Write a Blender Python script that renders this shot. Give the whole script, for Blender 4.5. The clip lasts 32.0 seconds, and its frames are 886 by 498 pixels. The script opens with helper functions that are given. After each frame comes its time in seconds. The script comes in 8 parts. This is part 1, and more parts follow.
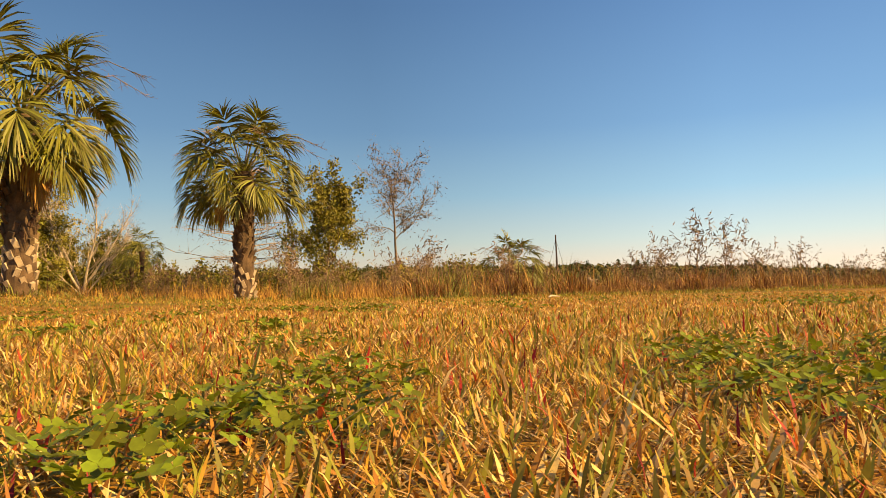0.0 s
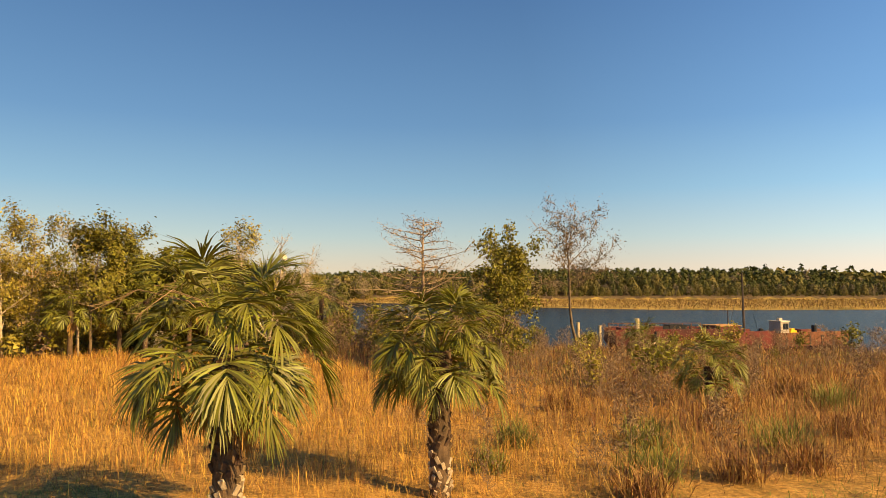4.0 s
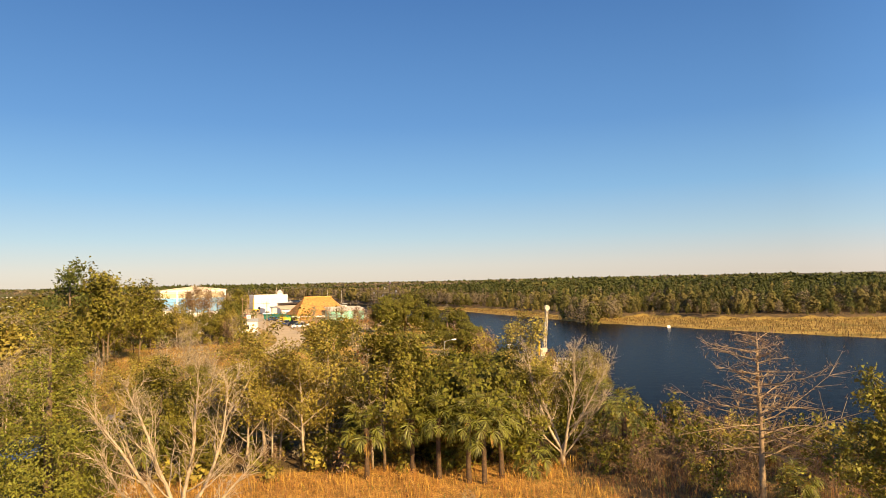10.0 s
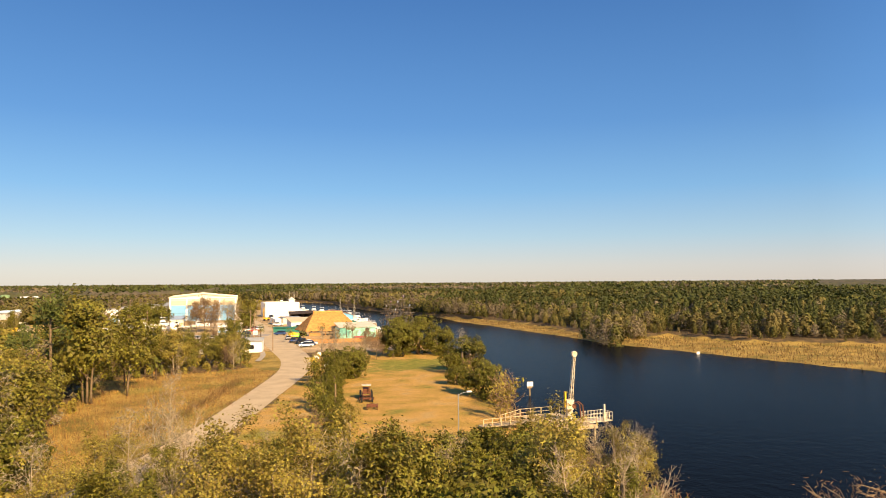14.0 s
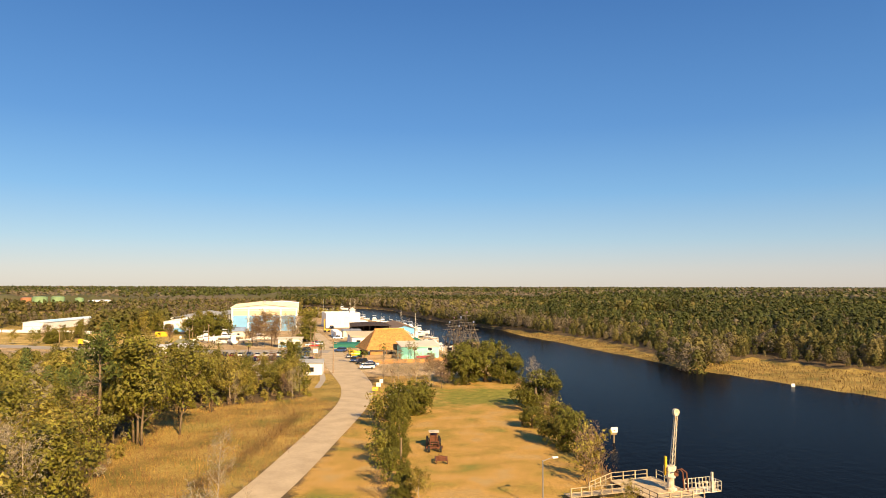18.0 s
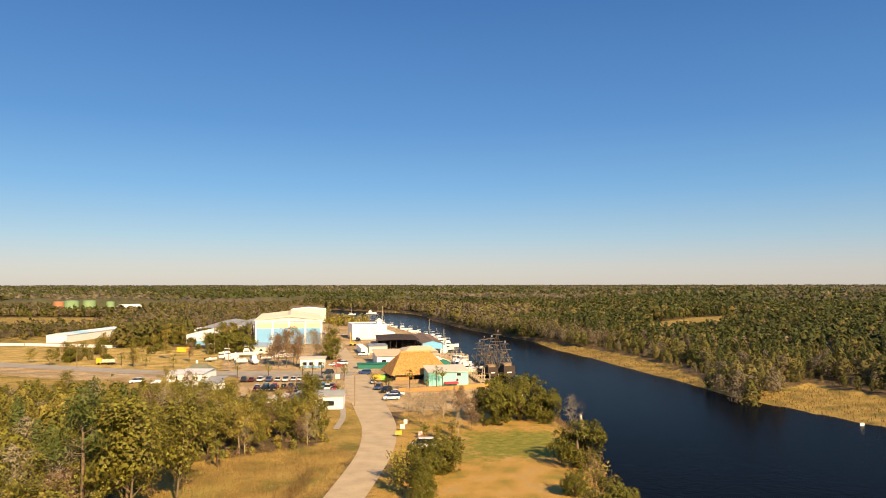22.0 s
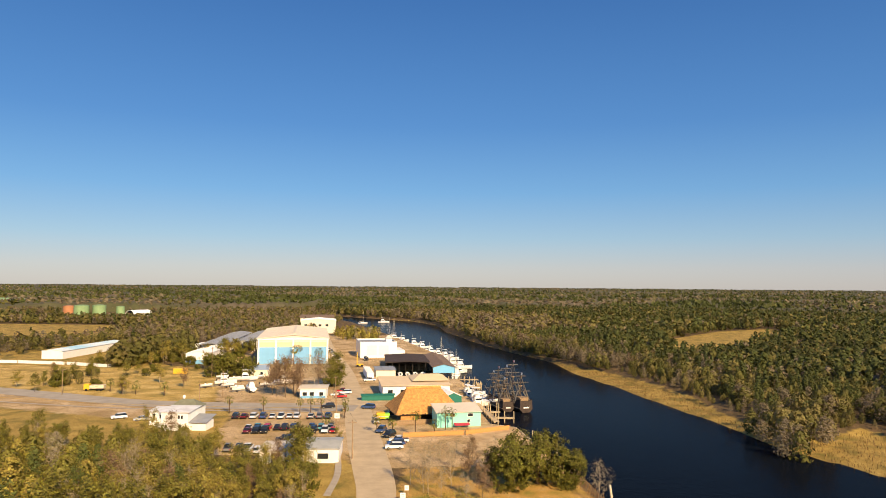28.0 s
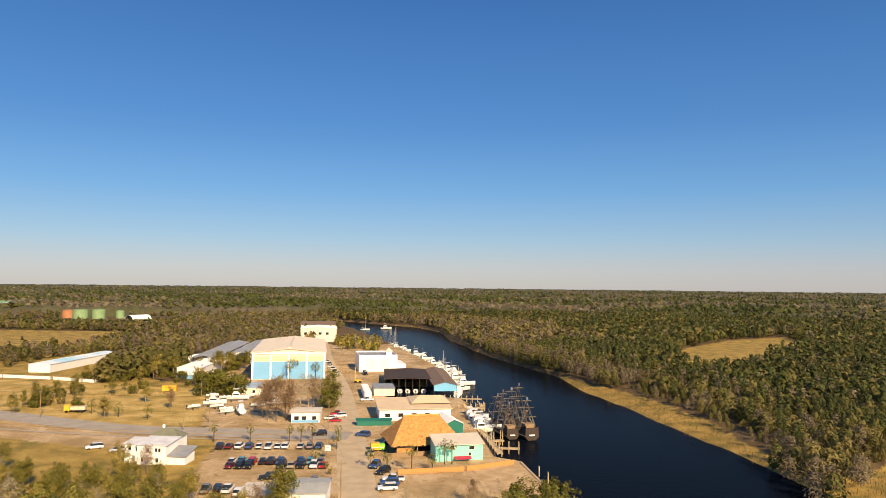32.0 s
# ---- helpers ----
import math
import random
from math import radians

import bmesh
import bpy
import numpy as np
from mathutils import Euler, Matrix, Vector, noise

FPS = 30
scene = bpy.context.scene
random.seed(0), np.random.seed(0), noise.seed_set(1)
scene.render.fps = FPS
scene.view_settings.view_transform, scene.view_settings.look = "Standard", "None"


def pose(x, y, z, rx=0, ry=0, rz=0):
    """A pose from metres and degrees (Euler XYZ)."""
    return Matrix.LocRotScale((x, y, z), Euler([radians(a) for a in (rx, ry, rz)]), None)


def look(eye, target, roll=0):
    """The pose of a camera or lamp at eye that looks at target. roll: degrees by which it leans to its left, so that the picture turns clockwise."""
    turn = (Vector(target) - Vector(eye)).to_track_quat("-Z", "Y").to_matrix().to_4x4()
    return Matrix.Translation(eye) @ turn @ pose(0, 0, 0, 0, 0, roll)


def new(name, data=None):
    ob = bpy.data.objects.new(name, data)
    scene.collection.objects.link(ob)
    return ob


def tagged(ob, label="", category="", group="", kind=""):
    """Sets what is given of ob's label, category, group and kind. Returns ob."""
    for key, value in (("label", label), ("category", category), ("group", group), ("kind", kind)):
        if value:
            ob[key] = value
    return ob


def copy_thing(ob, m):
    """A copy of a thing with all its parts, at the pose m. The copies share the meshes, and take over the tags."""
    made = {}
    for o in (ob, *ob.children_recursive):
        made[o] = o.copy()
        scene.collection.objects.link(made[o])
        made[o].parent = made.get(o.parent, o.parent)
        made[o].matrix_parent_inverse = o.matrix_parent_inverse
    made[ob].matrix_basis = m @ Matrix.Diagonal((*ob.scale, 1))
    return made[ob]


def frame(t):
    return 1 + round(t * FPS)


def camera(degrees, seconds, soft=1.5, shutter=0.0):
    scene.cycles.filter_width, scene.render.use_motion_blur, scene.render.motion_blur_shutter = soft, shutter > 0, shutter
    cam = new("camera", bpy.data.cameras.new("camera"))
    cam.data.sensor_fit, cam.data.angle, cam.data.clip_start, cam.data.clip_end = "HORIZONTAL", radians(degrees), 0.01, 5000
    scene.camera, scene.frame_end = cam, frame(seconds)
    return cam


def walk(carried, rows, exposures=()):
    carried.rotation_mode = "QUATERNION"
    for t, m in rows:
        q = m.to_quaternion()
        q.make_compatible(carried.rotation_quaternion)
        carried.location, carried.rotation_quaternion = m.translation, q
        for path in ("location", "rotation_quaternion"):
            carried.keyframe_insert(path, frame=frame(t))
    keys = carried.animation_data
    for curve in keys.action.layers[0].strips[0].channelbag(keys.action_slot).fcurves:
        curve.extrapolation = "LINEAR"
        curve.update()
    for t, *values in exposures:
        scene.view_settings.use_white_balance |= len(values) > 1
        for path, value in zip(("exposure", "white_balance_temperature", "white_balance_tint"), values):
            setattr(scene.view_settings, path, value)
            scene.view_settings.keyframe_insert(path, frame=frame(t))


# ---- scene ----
# ---------------------------------------------------------------- camera
cam = camera(64.2, 32.0, soft=0.9)

# seconds, eye x y z, yaw to the left from +y, pitch up, roll
PATH = [
    (0, 0.00, 0.00, 0.13, -44.69, 3.26, -1.33),
    (0.5, 0.05, 0.11, 0.25, -44.79, 3.20, -1.06),
    (1, 0.23, 0.16, 0.74, -44.68, 3.04, -0.87),
    (1.5, 0.38, 0.41, 1.30, -44.72, 3.00, -0.65),
    (2, 0.39, 0.48, 1.94, -44.41, 3.05, -0.60),
    (2.5, 0.49, 0.55, 2.68, -42.42, 3.01, -0.58),
    (3, 0.58, 1.11, 3.50, -39.63, 2.94, -0.25),
    (3.5, 0.59, 1.84, 4.37, -35.77, 2.84, 0.01),
    (4, 0.10, 2.00, 5.30, -31.88, 2.82, 0.04),
    (4.5, -0.62, 2.19, 6.27, -28.33, 2.63, 0.14),
    (6.5, -0.05, 5.00, 9.84, -16.26, 2.51, -0.41),
    (7, 0.01, 5.93, 10.71, -15.24, 2.52, -0.45),
    (7.5, -0.14, 6.49, 11.42, -14.52, 2.47, -0.53),
    (8, -0.42, 6.95, 12.02, -13.96, 2.53, -0.69),
    (8.5, -0.79, 7.57, 12.50, -13.55, 2.73, -0.96),
    (9, -1.18, 8.36, 12.96, -13.43, 2.96, -1.20),
    (10, -1.77, 10.29, 14.10, -13.16, 2.82, -1.27),
    (11, -1.47, 12.58, 15.47, -12.84, 2.81, -1.26),
    (12, -0.59, 15.36, 17.00, -12.54, 2.82, -1.20),
    (13, 0.42, 18.24, 18.59, -12.28, 2.78, -1.04),
    (14, 1.13, 21.94, 20.13, -11.85, 2.86, -0.46),
    (14.5, 1.21, 23.75, 20.75, -11.27, 2.90, -0.23),
    (16.5, 1.56, 29.79, 23.69, -8.71, 2.95, 0.01),
    (17, 1.19, 31.27, 24.02, -8.24, 3.09, 0.03),
    (17.5, 0.92, 32.64, 24.59, -7.66, 3.18, 0.04),
    (18, 0.84, 33.98, 25.47, -7.06, 3.12, 0.10),
    (19, 0.94, 37.27, 27.86, -6.03, 2.86, 0.18),
    (20, 1.32, 41.14, 29.84, -5.47, 2.83, 0.11),
    (21, 2.06, 44.57, 32.15, -4.98, 2.79, -0.19),
    (22, 2.75, 49.06, 33.65, -4.68, 2.87, -0.06),
    (23, 3.36, 53.00, 34.72, -4.37, 3.06, 0.24),
    (24, 4.12, 56.32, 36.40, -4.13, 3.10, 0.27),
    (25, 4.74, 59.41, 38.26, -3.91, 3.16, 0.49),
    (25.5, 4.76, 61.13, 39.28, -3.82, 3.02, 0.30),
    (27.5, 5.75, 68.52, 42.15, -3.43, 2.96, 0.48),
    (28, 5.97, 70.41, 42.78, -3.38, 2.93, 0.47),
    (29, 6.55, 74.23, 44.41, -3.28, 2.87, 0.44),
    (30, 7.06, 78.10, 45.99, -3.16, 2.90, 0.54),
    (31, 7.61, 82.01, 47.53, -3.10, 2.87, 0.53),
    (32, 8.44, 86.02, 48.87, -2.95, 2.95, 0.61),
]


def aimed(x, y, z, yaw, pitch, roll):
    a, p = radians(yaw), radians(pitch)
    ahead = Vector((-math.sin(a) * math.cos(p), math.cos(a) * math.cos(p), math.sin(p)))
    eye = Vector((x, y, z))
    return look(eye, eye + ahead * 10, roll)


walk(cam, [(t, aimed(*row)) for t, *row in PATH], [(0, 1.03, 9700, 13), (2, 1.0, 9400, 13), (4, 1.02, 8800, 12), (8, 1.06, 7700, 14), (14, 1.05, 6900, 13), (22, 0.90, 6800, 12), (32, 0.74, 6300, 13)])

# ---------------------------------------------------------------- sky and sun
SUN_ELEV, SUN_AZ = radians(30), radians(157)   # azimuth clockwise from +y
world = bpy.data.worlds.new("sky")
scene.world = world
world.use_nodes = True
wn = world.node_tree.nodes
sky = wn.new("ShaderNodeTexSky")
sky.sky_type = "NISHITA"
sky.sun_disc = False
sky.sun_elevation, sky.sun_rotation = SUN_ELEV, SUN_AZ
sky.air_density, sky.dust_density, sky.ozone_density = 1.0, 0.3, 4.0
rich = wn.new("ShaderNodeHueSaturation")
rich.inputs["Saturation"].default_value = 1.22
world.node_tree.links.new(sky.outputs[0], rich.inputs["Color"])
world.node_tree.links.new(rich.outputs[0], wn["Background"].inputs[0])
wn["Background"].inputs[1].default_value = 0.052
# haze, brighter on the sun's side: pinkish at the horizon, blue above
sky_way, sky_axes, haze_ramp = wn.new("ShaderNodeTexCoord"), wn.new("ShaderNodeSeparateXYZ"), wn.new("ShaderNodeValToRGB")
world.node_tree.links.new(sky_way.outputs["Generated"], sky_axes.inputs[0])
world.node_tree.links.new(sky_axes.outputs["Z"], haze_ramp.inputs["Fac"])
stops = haze_ramp.color_ramp.elements
while len(stops) < 7:
    stops.new(0.5)
for stop, (high, rgb) in zip(stops, ((0.0, (0.40, 0.37, 0.37)), (0.025, (0.38, 0.37, 0.40)), (0.065, (0.25, 0.36, 0.47)), (0.13, (0.13, 0.29, 0.50)), (0.22, (0.070, 0.195, 0.43)), (0.38, (0.040, 0.125, 0.33)), (1.0, (0.025, 0.07, 0.20)))):
    stop.position, stop.color = high, (*rgb, 1)
haze, both = wn.new("ShaderNodeBackground"), wn.new("ShaderNodeMixShader")
world.node_tree.links.new(haze_ramp.outputs[0], haze.inputs[0])
sunward, glow = wn.new("ShaderNodeVectorMath"), wn.new("ShaderNodeMapRange")
sunward.operation = "DOT_PRODUCT"
sunward.inputs[1].default_value = (math.sin(SUN_AZ), math.cos(SUN_AZ), 0)
world.node_tree.links.new(sky_way.outputs["Generated"], sunward.inputs[0])
world.node_tree.links.new(sunward.outputs["Value"], glow.inputs[0])
for socket, value in zip(list(glow.inputs)[1:5], (-0.45, 0.0, 0.88, 1.5)):
    socket.default_value = value
world.node_tree.links.new(glow.outputs[0], haze.inputs[1])
both.inputs[0].default_value = 0.6
world.node_tree.links.new(wn["Background"].outputs[0], both.inputs[1])
world.node_tree.links.new(haze.outputs[0], both.inputs[2])
world.node_tree.links.new(both.outputs[0], wn["World Output"].inputs["Surface"])
sun_data = bpy.data.lights.new("sun", "SUN")
sun_data.energy, sun_data.angle, sun_data.color = 4.8, radians(0.6), (1.0, 0.75, 0.42)
sun = new("sun", sun_data)
sun_from = Vector((math.sin(SUN_AZ) * math.cos(SUN_ELEV), math.cos(SUN_AZ) * math.cos(SUN_ELEV), math.sin(SUN_ELEV)))
sun.rotation_euler = (-sun_from).to_track_quat("-Z", "Y").to_euler()
sun.location = sun_from * 80
scene.view_settings.exposure = 0.0

# ---------------------------------------------------------------- materials
MATS = {}


def material(name, base, rough=0.8, metal=0.0, vary=0.25, scale=1.0, second=None, bump=0.3, island=0.0, translucent=0.0, spec=0.3, per_object=0.0, detail=6.0):
    """Two scales of noise over the base colour, fine relief, and a little change from piece to piece."""
    m = bpy.data.materials.new(name)
    m.use_nodes = True
    nt = m.node_tree
    n, link = nt.nodes, nt.links.new
    b = n["Principled BSDF"]
    b.inputs["Roughness"].default_value = rough
    b.inputs["Metallic"].default_value = metal
    b.inputs["Specular IOR Level"].default_value = spec
    geo, tc = n.new("ShaderNodeNewGeometry"), n.new("ShaderNodeTexCoord")
    big, fine = n.new("ShaderNodeTexNoise"), n.new("ShaderNodeTexNoise")
    for tex, s in ((big, scale), (fine, scale * 9.0)):
        tex.inputs["Scale"].default_value = s
        tex.inputs["Detail"].default_value = detail
        link(tc.outputs["Object"], tex.inputs["Vector"])
    ramp = n.new("ShaderNodeValToRGB")
    c2 = second or tuple(max(0.0, v * (1 - 1.2 * vary)) for v in base)
    ramp.color_ramp.elements[0].position, ramp.color_ramp.elements[1].position = 0.35, 0.66
    ramp.color_ramp.elements[0].color, ramp.color_ramp.elements[1].color = (*c2, 1), (*base, 1)
    link(big.outputs["Fac"], ramp.inputs["Fac"])
    hsv = n.new("ShaderNodeHueSaturation")
    link(ramp.outputs[0], hsv.inputs["Color"])
    val = n.new("ShaderNodeMapRange")
    val.inputs[3].default_value, val.inputs[4].default_value = 1 - vary, 1 + vary
    link(fine.outputs["Fac"], val.inputs[0])
    last = val.outputs[0]
    for amount, out in ((island, geo.outputs["Random Per Island"]), (per_object, None)):
        if amount:
            if out is None:
                oi = n.new("ShaderNodeObjectInfo")
                out = oi.outputs["Random"]
            mr, mul = n.new("ShaderNodeMapRange"), n.new("ShaderNodeMath")
            mul.operation = "MULTIPLY"
            mr.inputs[3].default_value, mr.inputs[4].default_value = 1 - amount, 1 + amount
            link(out, mr.inputs[0]), link(mr.outputs[0], mul.inputs[0]), link(last, mul.inputs[1])
            hue = n.new("ShaderNodeMapRange")
            hue.inputs[3].default_value, hue.inputs[4].default_value = 0.5 - 0.05 * amount, 0.5 + 0.05 * amount
            link(out, hue.inputs[0]), link(hue.outputs[0], hsv.inputs["Hue"])
            last = mul.outputs[0]
    link(last, hsv.inputs["Value"])
    link(hsv.outputs[0], b.inputs["Base Color"])
    if bump:
        bp = n.new("ShaderNodeBump")
        bp.inputs["Strength"].default_value, bp.inputs["Distance"].default_value = bump, 0.3 / scale * 0.2
        link(fine.outputs["Fac"], bp.inputs["Height"]), link(bp.outputs[0], b.inputs["Normal"])
    if translucent:
        tr, mix = n.new("ShaderNodeBsdfTranslucent"), n.new("ShaderNodeMixShader")
        mix.inputs[0].default_value = translucent
        link(hsv.outputs[0], tr.inputs["Color"])
        link(b.outputs[0], mix.inputs[1]), link(tr.outputs[0], mix.inputs[2])
        link(mix.outputs[0], n["Material Output"].inputs["Surface"])
    MATS[name] = m
    return m


leaf_green = material("leaf_green", (0.225, 0.195, 0.028), 0.6, island=0.35, translucent=0.25, vary=0.3, bump=0)
leaf_olive = material("leaf_olive", (0.36, 0.28, 0.052), 0.6, island=0.35, translucent=0.28, vary=0.3, bump=0)
leaf_cedar = material("leaf_cedar", (0.155, 0.142, 0.017), 0.7, island=0.4, translucent=0.2, vary=0.3, bump=0)
# leaf_cedar made lighter and yellower: sunlight put into the big cedar's leaf colour
leaf_sunlit = material("leaf_sunlit", (0.23, 0.225, 0.03), 0.65, island=0.4, translucent=0.25, vary=0.3, bump=0)
leaf_pine = material("leaf_pine", (0.135, 0.155, 0.032), 0.65, island=0.3, translucent=0.25, vary=0.3, bump=0)
leaf_palm = material("leaf_palm", (0.20, 0.195, 0.024), 0.55, island=0.45, translucent=0.2, vary=0.25, bump=0, spec=0.5)
leaf_dead = material("leaf_dead", (0.40, 0.22, 0.06), 0.75, island=0.4, translucent=0.15, vary=0.3, bump=0)
twig_grey = material("twig_grey", (0.30, 0.245, 0.15), 0.85, island=0.35, vary=0.3, bump=0)
twig_red = material("twig_red", (0.26, 0.165, 0.09), 0.85, island=0.35, vary=0.3, bump=0)
bark = material("bark", (0.22, 0.155, 0.09), 0.9, vary=0.4, scale=3, bump=0.8)
bark_grey = material("bark_grey", (0.36, 0.26, 0.155), 0.88, vary=0.35, scale=2.5, bump=0.5, second=(0.20, 0.135, 0.08))
bark_pale = material("bark_pale", (0.50, 0.40, 0.27), 0.85, vary=0.3, scale=2.5, bump=0.5, second=(0.28, 0.21, 0.13))
palm_bark = material("palm_bark", (0.13, 0.08, 0.045), 0.95, vary=0.45, scale=4, bump=1.0, island=0.3)
reed_gold = material("reed_gold", (0.60, 0.32, 0.075), 0.8, island=0.4, translucent=0.2, vary=0.25, bump=0)
reed_brown = material("reed_brown", (0.36, 0.18, 0.065), 0.85, island=0.6, translucent=0.15, vary=0.3, bump=0)
reed_green = material("reed_green", (0.22, 0.22, 0.05), 0.75, island=0.4, translucent=0.25, vary=0.25, bump=0)
marsh_straw = material("marsh_straw", (0.28, 0.17, 0.058), 0.85, island=0.35, translucent=0.15, vary=0.3, bump=0)
asphalt = material("asphalt", (0.54, 0.42, 0.26), 0.9, vary=0.12, scale=0.25, bump=0.2, second=(0.44, 0.34, 0.21), spec=0.2)
sand = material("sand", (0.56, 0.40, 0.21), 0.95, vary=0.15, scale=0.3, bump=0.3, second=(0.42, 0.28, 0.13))
white_paint = material("white_paint", (0.82, 0.80, 0.76), 0.6, vary=0.06, scale=0.5, bump=0.05)
cream_paint = material("cream_paint", (0.74, 0.67, 0.52), 0.65, vary=0.06, scale=0.4, bump=0.05)
roof_pale = material("roof_pale", (0.68, 0.60, 0.47), 0.6, vary=0.08, scale=0.3, bump=0.1)
roof_white = material("roof_white", (0.74, 0.73, 0.70), 0.5, vary=0.1, scale=0.4, bump=0.1, second=(0.6, 0.58, 0.54))
roof_grey = material("roof_grey", (0.30, 0.31, 0.32), 0.6, vary=0.15, scale=0.4, bump=0.1)
roof_green = material("roof_green", (0.20, 0.20, 0.13), 0.7, vary=0.15, scale=0.6, bump=0.1)
roof_brown = material("roof_brown", (0.20, 0.14, 0.10), 0.8, vary=0.2, scale=0.6, bump=0.2)
blue_paint = material("blue_paint", (0.19, 0.42, 0.66), 0.6, vary=0.06, scale=0.3, bump=0.05)
teal_paint = material("teal_paint", (0.30, 0.72, 0.58), 0.6, vary=0.06, scale=0.6, bump=0.05)
teal_dark = material("teal_dark", (0.02, 0.16, 0.12), 0.6, vary=0.1, scale=0.6, bump=0.05)
thatch = material("thatch", (0.66, 0.34, 0.10), 0.95, vary=0.35, scale=1.2, bump=1.0, second=(0.50, 0.24, 0.07), island=0.1)
roof_tan = material("roof_tan", (0.70, 0.54, 0.33), 0.7, vary=0.08, scale=0.3, bump=0.1)
wood_deck = material("wood_deck", (0.34, 0.23, 0.13), 0.9, vary=0.3, scale=1.5, bump=0.5, island=0.2)
wood_pale = material("wood_pale", (0.55, 0.42, 0.25), 0.85, vary=0.25, scale=1.5, bump=0.4, island=0.2)
wood_orange = material("wood_orange", (0.58, 0.28, 0.09), 0.85, vary=0.25, scale=1.2, bump=0.3, island=0.2)
wood_dark = material("wood_dark", (0.07, 0.05, 0.04), 0.8, vary=0.3, scale=1.5, bump=0.4)
rust_red = material("rust_red", (0.15, 0.022, 0.016), 0.7, vary=0.35, scale=0.7, bump=0.3, second=(0.07, 0.02, 0.014))
rust = material("rust", (0.20, 0.075, 0.035), 0.85, vary=0.4, scale=1.5, bump=0.4)
steel_white = material("steel_white", (0.72, 0.66, 0.52), 0.5, vary=0.15, scale=2, bump=0.1, second=(0.5, 0.38, 0.22))
steel_grey = material("steel_grey", (0.35, 0.34, 0.32), 0.45, metal=0.5, vary=0.15, scale=2, bump=0.1)
dark = material("dark", (0.015, 0.015, 0.017), 0.6, vary=0.2, bump=0)
rubber = material("rubber", (0.02, 0.02, 0.02), 0.85, vary=0.2, bump=0)
glass = material("glass", (0.02, 0.025, 0.03), 0.08, vary=0.1, bump=0, spec=0.6)
yellow_paint = material("yellow_paint", (0.75, 0.45, 0.03), 0.5, vary=0.1, bump=0.05)
lime_paint = material("lime_paint", (0.30, 0.70, 0.06), 0.5, vary=0.1, bump=0.05)
tank_green = material("tank_green", (0.23, 0.34, 0.16), 0.6, vary=0.12, scale=0.2, bump=0.05)
tank_red = material("tank_red", (0.42, 0.19, 0.09), 0.6, vary=0.12, scale=0.2, bump=0.05)
concrete = material("concrete", (0.42, 0.36, 0.28), 0.9, vary=0.15, scale=0.8, bump=0.2)

# ---------------------------------------------------------------- building kit
rng = np.random.default_rng(7)


class Kit:
    """Collects vertices and faces; each call adds one closed or open piece."""

    def __init__(self):
        self.v, self.f, self.n = [], [], 0

    def add(self, v, f):
        v = np.asarray(v, float).reshape(-1, 3)
        self.v.append(v)
        self.f += [tuple(int(i) + self.n for i in q) for q in f]
        self.n += len(v)
        return self

    def box(self, x0, y0, z0, x1, y1, z1, turn=None):
        v = np.array([(x, y, z) for z in (z0, z1) for y in (y0, y1) for x in (x0, x1)], float)
        if turn is not None:
            v = np.array([turn @ Vector(p) for p in v])
        return self.add(v, [(0, 2, 3, 1), (4, 5, 7, 6), (0, 1, 5, 4), (2, 6, 7, 3), (0, 4, 6, 2), (1, 3, 7, 5)])

    def tube(self, points, radii, sides=6, cap=True):
        p = np.asarray(points, float)
        r = np.broadcast_to(np.asarray(radii, float), (len(p),))
        d = np.gradient(p, axis=0)
        d /= np.linalg.norm(d, axis=1)[:, None] + 1e-9
        up = np.array([0, 0, 1.0]) if abs(d[0][2]) < 0.9 else np.array([1.0, 0, 0])
        a = np.cross(d, up)
        a /= np.linalg.norm(a, axis=1)[:, None] + 1e-9
        b = np.cross(d, a)
        th = np.linspace(0, 2 * np.pi, sides, endpoint=False)
        ring = p[:, None] + r[:, None, None] * (np.cos(th)[None, :, None] * a[:, None] + np.sin(th)[None, :, None] * b[:, None])
        f = [(i * sides + j, i * sides + (j + 1) % sides, (i + 1) * sides + (j + 1) % sides, (i + 1) * sides + j) for i in range(len(p) - 1) for j in range(sides)]
        if cap:
            f += [tuple(range(sides))[::-1], tuple(range((len(p) - 1) * sides, len(p) * sides))]
        return self.add(ring, f)

    def rod(self, a, b, r, sides=6):
        return self.tube([a, b], [r, r], sides)

    def lathe(self, profile, sides=16, centre=(0, 0, 0)):
        th = np.linspace(0, 2 * np.pi, sides, endpoint=False)
        v = [(centre[0] + r * math.cos(t), centre[1] + r * math.sin(t), centre[2] + z) for r, z in profile for t in th]
        f = [(i * sides + j, i * sides + (j + 1) % sides, (i + 1) * sides + (j + 1) % sides, (i + 1) * sides + j) for i in range(len(profile) - 1) for j in range(sides)]
        f += [tuple(range(sides))[::-1], tuple(range((len(profile) - 1) * sides, len(profile) * sides))]
        return self.add(v, f)

    def loft(self, rings, closed=True, caps=True):
        k = len(rings[0])
        f = [(i * k + j, i * k + (j + 1) % k, (i + 1) * k + (j + 1) % k, (i + 1) * k + j) for i in range(len(rings) - 1) for j in range(k if closed else k - 1)]
        if caps:
            f += [tuple(range(k))[::-1], tuple(range((len(rings) - 1) * k, len(rings) * k))]
        return self.add(np.concatenate([np.asarray(r, float) for r in rings]), f)

    def mesh(self, name):
        me = bpy.data.meshes.new(name)
        v = np.concatenate(self.v) if self.v else np.zeros((0, 3))
        me.from_pydata(v.tolist(), [], self.f)
        me.update()
        return me


